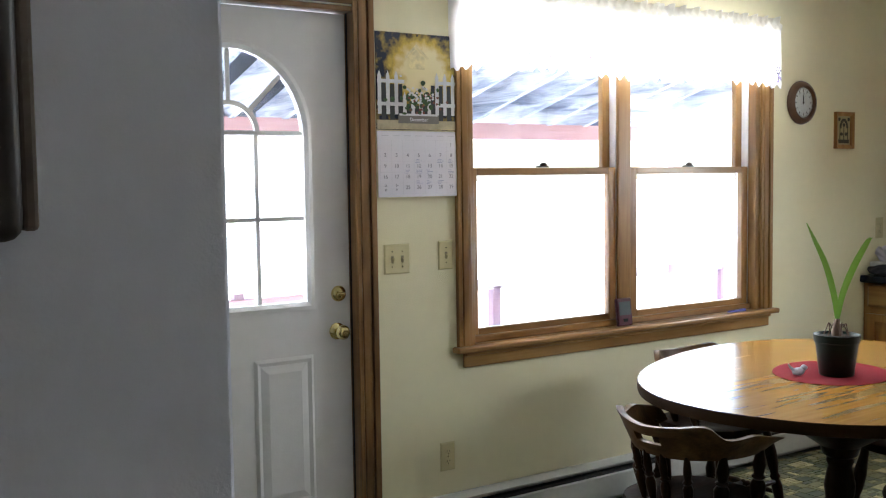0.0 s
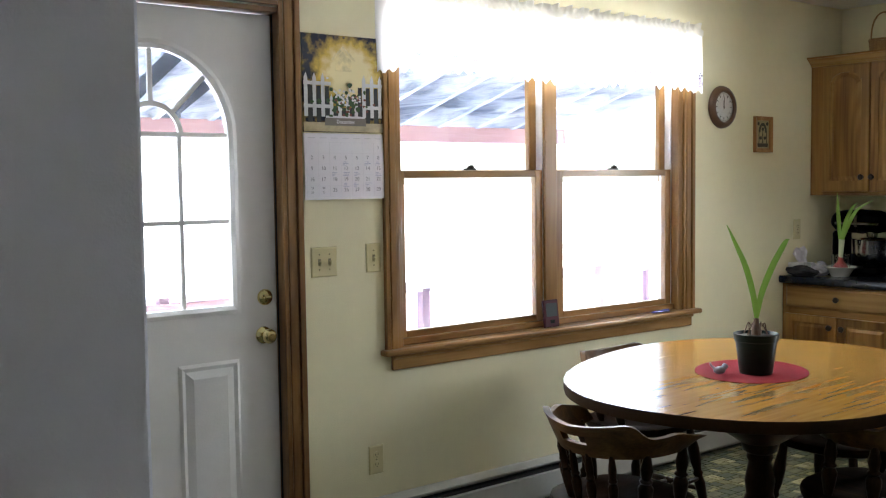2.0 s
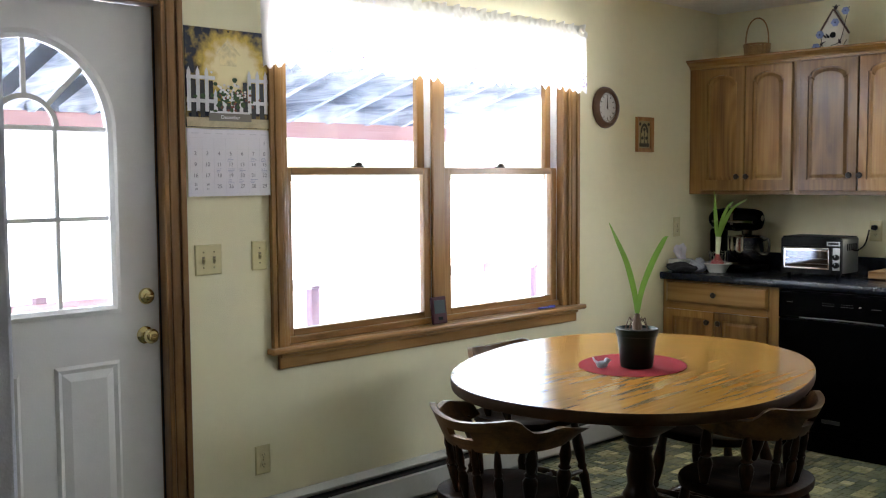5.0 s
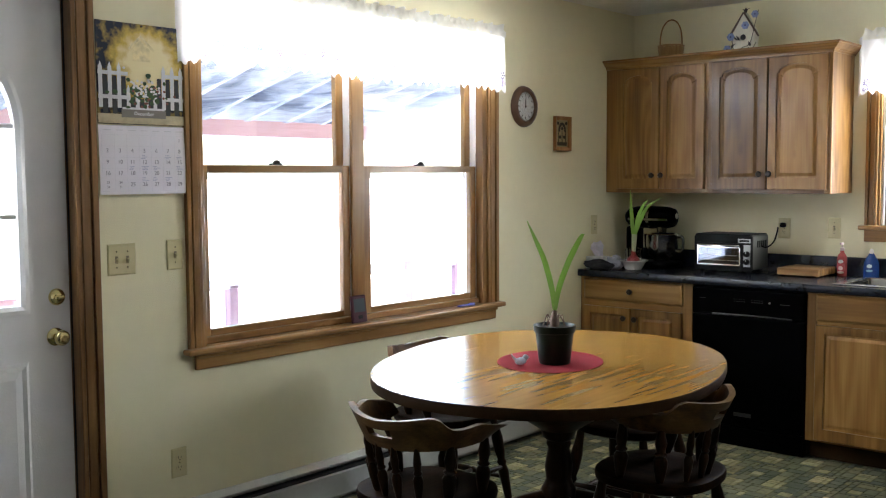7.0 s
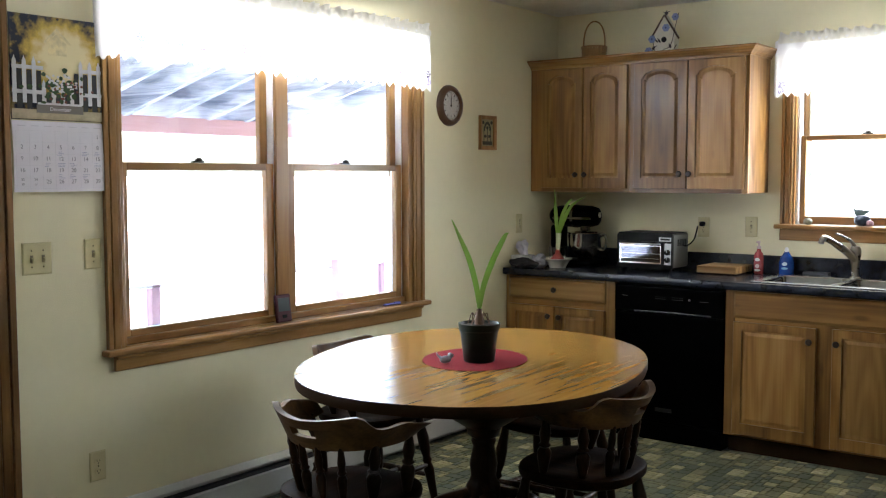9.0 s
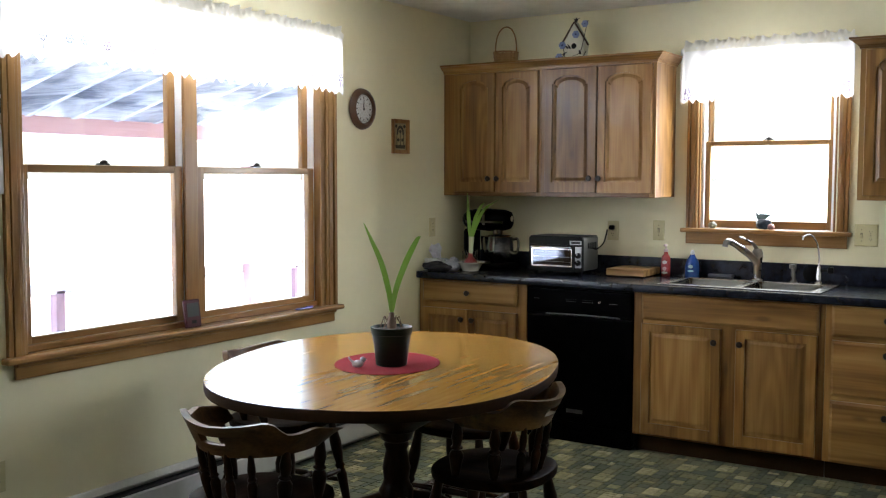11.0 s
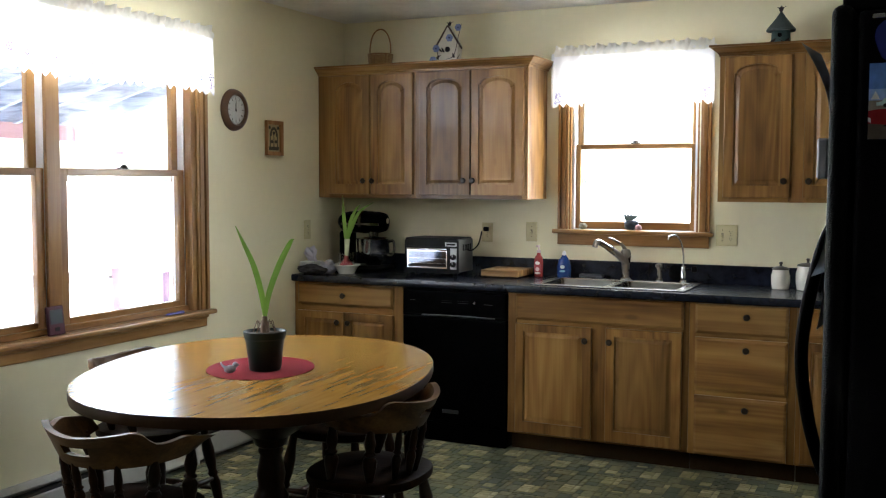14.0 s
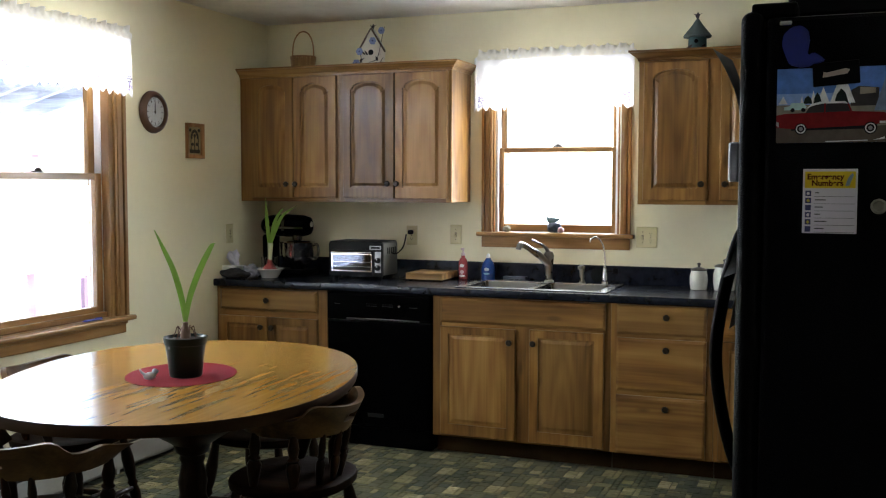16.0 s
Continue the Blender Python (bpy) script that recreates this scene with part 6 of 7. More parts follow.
for i in range(15):
    f = i / 14 - 0.5
    col = []
    for j in range(9):
        g = j / 8
        wob = 0.010 * math.sin(9 * f + 4 * g) + 0.006 * math.sin(23 * f - 7 * g)
        col.append(bm.verts.new((wob * (0.3 + g), f * (0.045 + 0.075 * g) + 0.030 * g - 0.012, 0.069 + g * (0.100 - 0.075 * abs(f + 0.15)) + 0.008 * math.sin(17 * f) * g)))
    cols.append(col)
for c0, c1 in zip(cols, cols[1:]):
    for j in range(8):
        bm.faces.new((c0[j], c1[j], c1[j + 1], c0[j + 1]))
bmesh.ops.solidify(bm, geom=bm.faces[:], thickness=0.0012)
part("tissue", bm, WHITE_PAPER, ts, smooth=40)
cl = thing("dark_cloth", "crumpled dark cloth and grey bag lying on the worktop", "cloth", (-0.578, -0.115, tz + 0.026))
crumpled("cloth", plain("charcoal_cloth", (0.02, 0.02, 0.023), 0.9, bump=0.5), cl, (0.06, 0.09, 0.03), 2, (0, 0, 0.0))
crumpled("bag", plain("grey_plastic_bag", (0.24, 0.24, 0.27), 0.35, amount=0.3), cl, (0.05, 0.05, 0.04), 7, (0.06, -0.07, 0.012), "grey plastic bag")

cb = thing("cutting_board", "thick wooden cutting board lying on the worktop", "cutting board", (-0.16, -1.215, tz), 0)
BOARD = wood("board_maple", (0.15, 0.07, 0.02), (0.26, 0.14, 0.045), (0.36, 0.21, 0.085), "y", 0.5, 1.2, 0.25)
for k in range(8):
    bm = B()
    box(bm, (-0.13 + 0.0325 * k, -0.115, 0.006), (-0.13 + 0.0325 * (k + 1) - 0.0006, 0.115, 0.045), 0.002, 1)
    part("stave", bm, BOARD, cb)
for x in (-0.1, 0.1):
    for y in (-0.1, 0.1):
        bm = B()
        lathe(bm, [(0.01, 0), (0.01, 0.007)], 10, Matrix.Translation((x, y, 0)))
        part("foot", bm, BLACK_MATT, cb)

def bottle(name, label, at, prof, mat, cap, bands, group="soap bottles"):
    th = thing(name, label, "bottle", at, 0, group)
    bm = B()
    lathe(bm, prof, 24, Matrix.Diagonal((0.7, 1, 1, 1)))
    part("bottle", bm, mat, th, smooth=50)
    bm = B()
    h = prof[-1][1]
    if cap == "pump":
        lathe(bm, [(0.012, h - 0.003), (0.013, h + 0.012), (0.005, h + 0.014), (0.004, h + 0.034), (0.0, h + 0.034)], 14)
        box(bm, (-0.03, -0.006, h + 0.03), (0.01, 0.006, h + 0.042), 0.003, 2)
    else:
        lathe(bm, [(0.011, h - 0.003), (0.012, h + 0.010), (0.007, h + 0.022), (0.0, h + 0.024)], 14)
    part("cap", bm, WHITE_VINYL if cap != "pump" else plain("clear_pink_pump", (0.6, 0.45, 0.45), 0.3), th, smooth=40)
    for v, w, h_, col in bands:
        bm = B()
        plate(bm, oval(0, v, w, h_, 16), 0.0, 0.002 if h_ > 0.03 else 0.003, Matrix(((0, 0, -1, -0.7 * prof[2][0] - 0.0005), (-1, 0, 0, 0), (0, 1, 0, 0), (0, 0, 0, 1))))
        part("printed_label", bm, plain("label_print", col, 0.4), th)
    return th
bottle("soap_dispenser", "pump bottle of red hand soap behind the sink", (-0.105, -1.392, tz), [(0.0, 0), (0.025, 0.0), (0.027, 0.006), (0.027, 0.10), (0.022, 0.118), (0.012, 0.13), (0.011, 0.145)],
       plain("red_soap", (0.34, 0.05, 0.05), 0.15, amount=0.3, scale=40), "pump", [(0.055, 0.021, 0.040, (0.30, 0.02, 0.03)), (0.082, 0.014, 0.010, (0.75, 0.68, 0.66)), (0.045, 0.012, 0.012, (0.62, 0.40, 0.40)), (0.022, 0.017, 0.007, (0.70, 0.60, 0.58))])
bottle("dish_soap", "blue dish-soap bottle behind the sink", (-0.10, -1.548, tz), [(0.0, 0), (0.037, 0.0), (0.041, 0.008), (0.041, 0.07), (0.034, 0.10), (0.018, 0.122), (0.012, 0.134)],
       plain("blue_soap", (0.008, 0.045, 0.22), 0.2, amount=0.3, scale=40), "cap", [(0.065, 0.014, 0.010, (0.35, 0.5, 0.6)), (0.04, 0.018, 0.006, (0.1, 0.3, 0.5))])
sc = thing("sponge_tray", "dark tray behind the sink bowls", "tray", (-0.055, -1.70, CT + 0.0085))
bm = B()
box(bm, (-0.02, -0.07, 0.0), (0.03, 0.07, 0.016), 0.004, 2)
part("tray", bm, plain("slate_plastic", (0.04, 0.045, 0.06), 0.5), sc)
sr = thing("sink_stopper", "round black sink stopper leaning on the upstand", "stopper", (-0.035, -2.19, CT + 0.0085))
bm = B()
lathe(bm, [(0, 0), (0.04, 0), (0.042, 0.006), (0.03, 0.01), (0.0, 0.012)], 24, Matrix.Translation((0, 0, 0.041)) @ Matrix.Rotation(radians(-80), 4, "Y"))
part("disc", bm, BLACK_MATT, sr, smooth=40)
def canister(at, r, h, label):
    th = thing("canister", label, "canister", at, 0, "cream canisters")
    bm = B()
    lathe(bm, [(0.0, 0), (r * 0.86, 0), (r * 0.9, 0.004), (r, h * 0.35), (r, h * 0.7), (r * 0.88, h * 0.9), (r * 0.86, h), (0, h)], 28)
    part("jar", bm, WHITE_CERAMIC, th, smooth=40)
    bm = B()
    lathe(bm, [(r * 0.9, h), (r * 0.92, h + 0.006), (r * 0.6, h + 0.014), (0.008, h + 0.018), (0.006, h + 0.026), (0.010, h + 0.034), (0.007, h + 0.041), (0.0, h + 0.042)], 24)
    part("lid", bm, plain("dark_metal_lid", (0.10, 0.09, 0.08), 0.35, 0.6), th, "dark metal lid with a finial", smooth=40)
canister((-0.17, -2.77, tz), 0.048, 0.102, "small cream ceramic canister with a dark lid")
canister((-0.17, -2.905, tz), 0.060, 0.125, "larger cream ceramic canister with a dark lid")
canister((-0.17, -3.06, tz), 0.070, 0.155, "largest cream ceramic canister with a dark lid")

# ---------------- window sill things ----------------
sz = 0.8035
pd = thing("weather_gauge", "dark red hand-sized electronic display on the window sill", "gadget", (-2.49, -0.022, sz), 0)
m = Matrix.Translation((0, 0, 0.002)) @ Matrix.Rotation(radians(-7), 4, "X")
bm = B()
box(bm, (-0.046, -0.012, 0.0), (0.046, 0.006, 0.128), 0.006, 3, m)
part("case", bm, plain("dark_red_plastic", (0.05, 0.005, 0.012), 0.5, spec=0.2), pd)
bm = B()
box(bm, (-0.034, -0.0135, 0.05), (0.034, -0.0118, 0.112), 0, 1, m)
part("display", bm, plain("grey_display", (0.03, 0.04, 0.045), 0.4, spec=0.2), pd)
bm = B()
box(bm, (-0.014, -0.0145, 0.018), (0.014, -0.0118, 0.034), 0.001, 1, m)
part("button", bm, BLACK_MATT, pd)
pn = thing("blue_pen", "blue pen lying on the window sill", "pen", (-1.70, -0.020, sz + 0.0065), 0)
bm = B()
rod(bm, (-0.065, 0.0, 0), (0.05, -0.006, 0), 0.006, 10)
lathe(bm, [(0.006, 0), (0.001, 0.018)], 10, along((-0.065, 0, 0), (-0.09, 0.001, -0.002)))
part("barrel", bm, plain("blue_plastic", (0.02, 0.03, 0.36), 0.3), pn)
bm = B()
box(bm, (0.0, -0.013, 0.004), (0.045, -0.004, 0.009), 0.001)
part("clip", bm, plain("blue_clip", (0.03, 0.05, 0.45), 0.3), pn)
fg = thing("rooster_figurine", "dark painted bird figurine on the sink window sill", "figurine", (-0.02, -1.925, 1.2035))
crumpled("figure", plain("dark_teal_glaze", (0.03, 0.045, 0.07), 0.3, amount=0.6, scale=50), fg, (0.028, 0.045, 0.032), 4, (0, 0.0, 0.031), amp=0.18)
bm = B()
for k in range(5):
    strap_leaf(bm, [(0, 0.02, 0.045), (0, 0.034 - 0.014 * k, 0.078), (0.004, 0.045 - 0.022 * k, 0.105 - 0.004 * k)], 0.011, (0.2, 1, 0.2), n=4)
part("plume", bm, plain("dark_green_glaze", (0.02, 0.06, 0.05), 0.35), fg, smooth=60)
crumpled("breast", plain("pink_glaze", (0.36, 0.2, 0.2), 0.35, amount=0.4, scale=60), fg, (0.018, 0.02, 0.018), 9, (-0.012, -0.042, 0.018), amp=0.15)
f2 = thing("small_figurine", "tiny pale painted figurine on the sink window sill", "figurine", (-0.02, -1.635, 1.2035))
crumpled("figure", plain("mottled_glaze", (0.3, 0.3, 0.2), 0.4, amount=0.7, scale=90), f2, (0.015, 0.024, 0.02), 11, (0, 0, 0.018), amp=0.2)

# ---------------- above the cabinets ----------------
uz = 2.156
bk = thing("handled_basket", "small wicker basket with a tall bent handle", "basket", (-0.19, -0.37, uz))
WICKER = wood("wicker", (0.20, 0.10, 0.035), (0.32, 0.18, 0.07), (0.42, 0.26, 0.11), "z", 0.6, 3, 0.1)
bm = B()
for k in range(9):
    z = 0.008 + 0.0125 * k
    rr_ = 0.062 + 0.010 * k / 8
    pts = [(rr_ * math.cos(2 * math.pi * i / 32) * (1 + 0.03 * (-1) ** (i + k)), rr_ * math.sin(2 * math.pi * i / 32) * (1 + 0.03 * (-1) ** (i + k)), z) for i in range(33)]
    tube(bm, pts, 0.0068, 6)
lathe(bm, [(0, 0.002), (0.062, 0.002), (0.062, 0.01), (0, 0.01)], 24)
part("weave", bm, WICKER, bk, smooth=60)
bm = B()
tube(bm, [(0, 0.074 * math.cos(math.pi * i / 20), 0.10 + 0.165 * math.sin(math.pi * i / 20) ** 0.7) for i in range(21)], 0.0045, 8)
part("handle", bm, WICKER, bk, smooth=60)


def bird_house(at, w, h, roof_h, mats, label, rnd_seed, flowers, rounded=False):
    th = thing("bird_house", label, "bird house", at, 0, "bird houses")
    rr = random.Random(rnd_seed)
    wall, roof, trim_ = mats
    if rounded:
        bm = B()
        lathe(bm, [(0, 0), (w * 0.62, 0), (w * 0.62, 0.01), (w * 0.5, 0.012), (w * 0.46, h), (0, h)], 20)
        part("wall", bm, wall, th, smooth=40)
        bm = B()
        lathe(bm, [(w * 0.72, h - 0.008), (w * 0.74, h), (w * 0.3, h + roof_h * 0.6), (0.006, h + roof_h), (0, h + roof_h)], 20)
        part("roof", bm, roof, th, smooth=30)
        front = -w * 0.47
    else:
        bm = B()
        m = Matrix(((0, 0, -1, 0), (-1, 0, 0, 0), (0, 1, 0, 0), (0, 0, 0, 1)))
        plate(bm, [(-w * 0.36, 0), (w * 0.36, 0), (w * 0.46, h), (0, h + roof_h), (-w * 0.46, h)], -0.03, 0.03, m)
        part("wall", bm, wall, th)
        bm = B()
        for s in (-1, 1):
            for k in range(9):
                q0, q1 = Vector((-0.028, -s * w * 0.60 * k / 9, h + roof_h + 0.004 - (roof_h + 0.014) * k / 9)), Vector((-0.028, -s * w * 0.60 * (k + 1.25) / 9, h + roof_h + 0.004 - (roof_h + 0.014) * (k + 1.25) / 9))
                turned(bm, q0, q1, [(0.0035, 0), (0.0062, 0.2), (0.0050, 0.6), (0.0065, 0.85), (0.003, 1)], 7)
        part("roof_edge", bm, roof, th, "twisted dark twig roof edge", smooth=60)
        bm = B()
        for sgn in (-1, 1):
            plate(bm, [(0, h + roof_h), (sgn * w * 0.46, h), (sgn * w * 0.46, h - 0.004), (0, h + roof_h - 0.004)][::sgn], -0.03, 0.026, m @ Matrix.Translation((0, 0.0045, 0)))
        part("roof", bm, wall, th)
        front = -0.03
    bm = B()
    plate(bm, oval(0, h * (0.72 if rounded else 0.90), w * 0.11, w * 0.11, 18), 0, 0.002, Matrix(((0, 0, -1, front), (-1, 0, 0, 0), (0, 1, 0, 0), (0, 0, 0, 1))))
    part("entrance", bm, BLACK_MATT, th, "dark round entrance hole")
    bm = B()
    top_ = h + roof_h
    for k in range(3):
        strap_leaf(bm, [(0, 0, top_), (0.002, 0.006 * (k - 1), top_ + 0.02), (0.004, 0.022 * (k - 1), top_ + 0.034 - 0.006 * abs(k - 1))], 0.007, (0.3, 1, 0), n=4)
    part("finial", bm, trim_, th, "dark metal leaves at the peak", smooth=60)
    for k in range(flowers[1]):
        a, b = rr.uniform(-w * 0.55, w * 0.55), rr.uniform(0.0, h * 0.9 if flowers[0] else h * 0.4)
        bm = B()
        strap_leaf(bm, [(front - 0.006, a, b), (front - 0.014, a + rr.uniform(-0.012, 0.012), b + 0.012), (front - 0.012, a + rr.uniform(-0.028, 0.028), b + 0.026)], 0.008, (0.2, 1, 0.3), n=4)
        part("leaf", bm, trim_, th, "dark metal vine leaf", smooth=60)
    for k in range(flowers[0]):
        y, z, r = ((0.46 * w, h * 0.95, 0.017), (-0.12 * w, h + roof_h * 0.42, 0.017), (-0.50 * w, h + roof_h * 0.88, 0.016), (0.60 * w, h * 0.40, 0.018))[k % 4]
        mf = Matrix(((0, 0, -1, front - 0.012), (-1, 0, 0, y), (0, 1, 0, z), (0, 0, 0, 1)))
        bm = B()
        for i in range(6):
            a = 2 * math.pi * i / 6
            plate(bm, oval(0.75 * r * math.cos(a), 0.75 * r * math.sin(a), 0.6 * r, 0.6 * r, 10), 0.0, 0.004 + 0.001 * (i % 2), mf)
        f_ = part("flower", bm, BLUE_FLOWER, th, "pale blue metal flower")
        bm = B()
        lathe(bm, [(0, 0.004), (0.3 * r, 0.005), (0.2 * r, 0.009), (0, 0.009)], 10, mf)
        part("flower_centre", bm, DEEP_BLUE, f_)
    if flowers[0]:
        for ctrl in ([(w * 0.2, 0.01), (w * 0.05, h * 0.4), (-w * 0.3, h * 0.6), (-w * 0.5, h + roof_h * 0.5), (-w * 0.62, h + roof_h * 1.05)],
                     [(w * 0.3, 0.0), (w * 0.46, h * 0.3), (w * 0.40, h * 0.6), (w * 0.47, h * 0.95)],
                     [(-w * 0.05, h * 0.35), (-w * 0.35, h * 0.30), (-w * 0.55, h * 0.62)]):
            bm = B()
            tube(bm, curve_pts([(front - 0.009, a, b) for a, b in ctrl], 5), 0.002, 6)
            part("vine", bm, trim_, th)
    return th


BLUE_FLOWER, DEEP_BLUE = plain("pale_blue_flower", (0.22, 0.27, 0.52), 0.6, amount=0.3, scale=80), plain("deep_blue_centre", (0.03, 0.04, 0.16), 0.6)
DARKMETAL = plain("dark_rusty_metal", (0.035, 0.025, 0.03), 0.6, 0.4, amount=0.4, scale=40)
bird_house((-0.20, -0.85, uz), 0.150, 0.125, 0.125, (plain("cream_birdhouse", (0.68, 0.64, 0.53), 0.6, amount=0.15), plain("brown_birdhouse_roof", (0.09, 0.05, 0.035), 0.6), DARKMETAL),
           "cream bird house with blue flowers and vine leaves", 3, (4, 8))
bird_house((-0.20, -2.745, uz), 0.10, 0.115, 0.09, (plain("teal_birdhouse", (0.045, 0.10, 0.105), 0.6, amount=0.3), plain("slate_birdhouse_roof", (0.06, 0.085, 0.085), 0.6, amount=0.3), DARKMETAL),
           "dark teal round bird house with a pointed roof", 6, (0, 8), True)

# ---------------- on the walls ----------------
# brown ivory of the toggle slots: the toggles' small shadows as colour
SHADED_SLOT = plain("shaded_ivory", (0.22, 0.19, 0.11), 0.5)


def wall_plate(W, u, v, gang, kinds, label):
    th = thing("wall_plate", label, "wall plate", group="wall plates")
    w = 0.072 + 0.046 * (gang - 1)
    m = W @ Matrix.Translation((u, v, 0))
    bm = B()
    ring_solid(bm, rect(-w / 2 + 0.005, -0.054, w / 2 - 0.005, 0.054), rect(-w / 2, -0.059, w / 2, 0.059), 0.0008, 0.003, m, 0.006)
    plate(bm, rect(-w / 2 + 0.005, -0.054, w / 2 - 0.005, 0.054), 0.0008, 0.006, m)
    part("cover", bm, IVORY, th)
    for i, k in enumerate(kinds):
        c = (i - (gang - 1) / 2) * 0.046
        if k == "switch":
            bm = B()
            box(bm, (c - 0.006, -0.013, 0.006), (c + 0.006, 0.013, 0.0068), 0, 1, m)
            part("toggle_slot", bm, SHADED_SLOT, th)
            bm = B()
            box(bm, (-0.004, -0.009, 0), (0.004, 0.009, 0.016), 0.002, 1, m @ Matrix.Translation((c, -0.002, 0.004)) @ Matrix.Rotation(radians(25), 4, "X"))
            part("toggle", bm, IVORY, th)
        else:
            for dv in (-0.020, 0.020):
                bm = B()
                plate(bm, oval(c, dv, 0.0165, 0.0145, 20), 0.006, 0.0082, m)
                f = part("socket", bm, IVORY, th)
                bm = B()
                for du, h in ((-0.0065, 0.0085), (0.0055, 0.007)):
                    box(bm, (c + du - 0.0011, dv - h / 2 + 0.002, 0.0082), (c + du + 0.0011, dv + h / 2 + 0.002, 0.0087), 0, 1, m)
                plate(bm, oval(c, dv - 0.008, 0.0025, 0.0025, 8), 0.0082, 0.0087, m)
                part("slots", bm, SLOT, f)
        bm = B()
        for dv in ((-0.030, 0.030) if k == "switch" else (0.0,)):
            lathe(bm, [(0.003, 0.006), (0.0025, 0.0075), (0, 0.0078)], 8, m @ Matrix.Translation((c, dv, 0)))
        part("screw", bm, STEEL, th)
    return th
wall_plate(WA, -3.702, 1.181, 2, ("switch", "switch"), "ivory double switch plate beside the entry door")
wall_plate(WA, -3.470, 1.185, 1, ("switch",), "ivory single switch plate beside the window")
wall_plate(WA, -3.473, 0.353, 1, ("socket",), "ivory duplex outlet low on the window wall")
wall_plate(WA, -0.46, 1.183, 1, ("socket",), "ivory outlet beside the tissue box")
wall_plate(WB, 1.018, 1.172, 1, ("socket",), "ivory outlet with the toaster plugged in")
wall_plate(WB, 1.308, 1.182, 1, ("switch",), "ivory switch beside the sink window")
wall_plate(WB, 2.459, 1.188, 2, ("switch", "socket"), "ivory combined switch and outlet plate")
pg = thing("power_plug", "black plug in the outlet behind the toaster oven", "plug")
bm = B()
box(bm, (1.002, 1.178, 0.0088), (1.034, 1.206, 0.040), 0.008, 2, WB)
part("plug", bm, BLACK_MATT, pg)

ck = thing("wall_clock", "round brown wooden wall clock with a white face", "clock")
m = WA @ Matrix.Translation((-1.185, 1.872, 0))
WALNUT = plain("brown_clock_wood", (0.11, 0.048, 0.022), 0.3, amount=0.25, scale=10, coat=0.4)
bm = B()
ring = [(0.078, 0.016), (0.080, 0.026), (0.088, 0.032), (0.100, 0.028), (0.110, 0.018), (0.115, 0.004), (0.115, 0.001), (0.0, 0.001), (0.0, 0.0155), (0.078, 0.016)]
n_ = 40
lp = [[bm.verts.new(m @ Vector((r * math.cos(2 * math.pi * i / n_), r * math.sin(2 * math.pi * i / n_), d))) for i in range(n_)] for r, d in ring[:7]]
for a, b in zip(lp, lp[1:]):
    for i in range(n_):
        bm.faces.new((a[i], a[(i + 1) % n_], b[(i + 1) % n_], b[i]))
bm.faces.new(lp[-1])
part("case", bm, WALNUT, ck, smooth=50)
bm = B()
plate(bm, oval(0, 0, 0.079, 0.079, 40), 0.012, 0.0165, m)
part("face", bm, plain("clock_face", (0.62, 0.61, 0.58), 0.5, amount=0.04), ck)
bm = B()
for k in range(12):
    a = math.pi * k / 6
    mm = m @ Matrix.Rotation(a, 4, "Z")
    box(bm, (-0.0025, 0.055, 0.0165), (0.0025, 0.068, 0.0172), 0, 1, mm)
part("hour_marks", bm, BLACKP, ck)
bm = B()
ring_solid(bm, oval(0, 0, 0.071, 0.071, 40), oval(0, 0, 0.0735, 0.0735, 40), 0.0165, 0.0170, m)
part("minute_track", bm, plain("grey_track_print", (0.25, 0.24, 0.22), 0.6), ck)
for nm, w, l, a, d in (("minute_pointer", 0.0022, 0.055, -1, 0.0185), ("hour_pointer", 0.0032, 0.038, 3, 0.0175)):
    bm = B()
    mm = m @ Matrix.Rotation(radians(a), 4, "Z")
    plate(bm, [(-w, -0.01), (w, -0.01), (w, l * 0.85), (0, l), (-w, l * 0.85)], d, d + 0.0007, mm)
    part(nm, bm, BLACKP, ck)
bm = B()
lathe(bm, [(0.006, 0.0165), (0.006, 0.020), (0, 0.0205)], 12, m)
part("hub", bm, BLACKP, ck)
bm = B()
lathe(bm, [(0.0, 0.0225), (0.05, 0.0222), (0.0795, 0.021), (0.0795, 0.0215), (0.05, 0.0228), (0.0, 0.0231)], 32, m)
cg = part("crystal", bm, GLASS, ck, smooth=60)
cg.visible_shadow = False

pq = thing("wooden_plaque", "small carved wooden plaque with a floral motif", "wall decoration")
m = WA @ Matrix.Translation((-0.817, 1.732, 0))
LWOOD = wood("plaque_pine", (0.22, 0.10, 0.035), (0.34, 0.17, 0.06), (0.44, 0.25, 0.1), "z", 0.4, 1.5, 0.1)
bm = B()
ring_solid(bm, rect(-0.058, -0.078, 0.058, 0.078), rect(-0.080, -0.100, 0.080, 0.100), 0.001, 0.022, m, 0.014)
part("frame", bm, LWOOD, pq)
bm = B()
plate(bm, rect(-0.058, -0.078, 0.058, 0.078), 0.001, 0.008, m)
part("ground", bm, plain("plaque_ground", (0.36, 0.30, 0.16), 0.6, amount=0.2), pq)
DK = plain("plaque_dark_paint", (0.045, 0.04, 0.025), 0.6)
bm = B()
for k in range(9):
    a = math.pi * (0.05 + 0.9 * k / 8)
    plate(bm, oval(0.03 * math.cos(a), 0.012 + 0.045 * math.sin(a), 0.009, 0.009, 8), 0.008, 0.0095, m)
for u in (-0.035, 0.0, 0.035):
    plate(bm, [(u - 0.003, -0.05), (u + 0.003, -0.05), (u + 0.002, 0.03), (u - 0.002, 0.03)], 0.008, 0.0095, m)
plate(bm, [(-0.045, -0.070), (0.045, -0.070), (0.05, -0.05), (-0.05, -0.05)], 0.008, 0.0098, m)
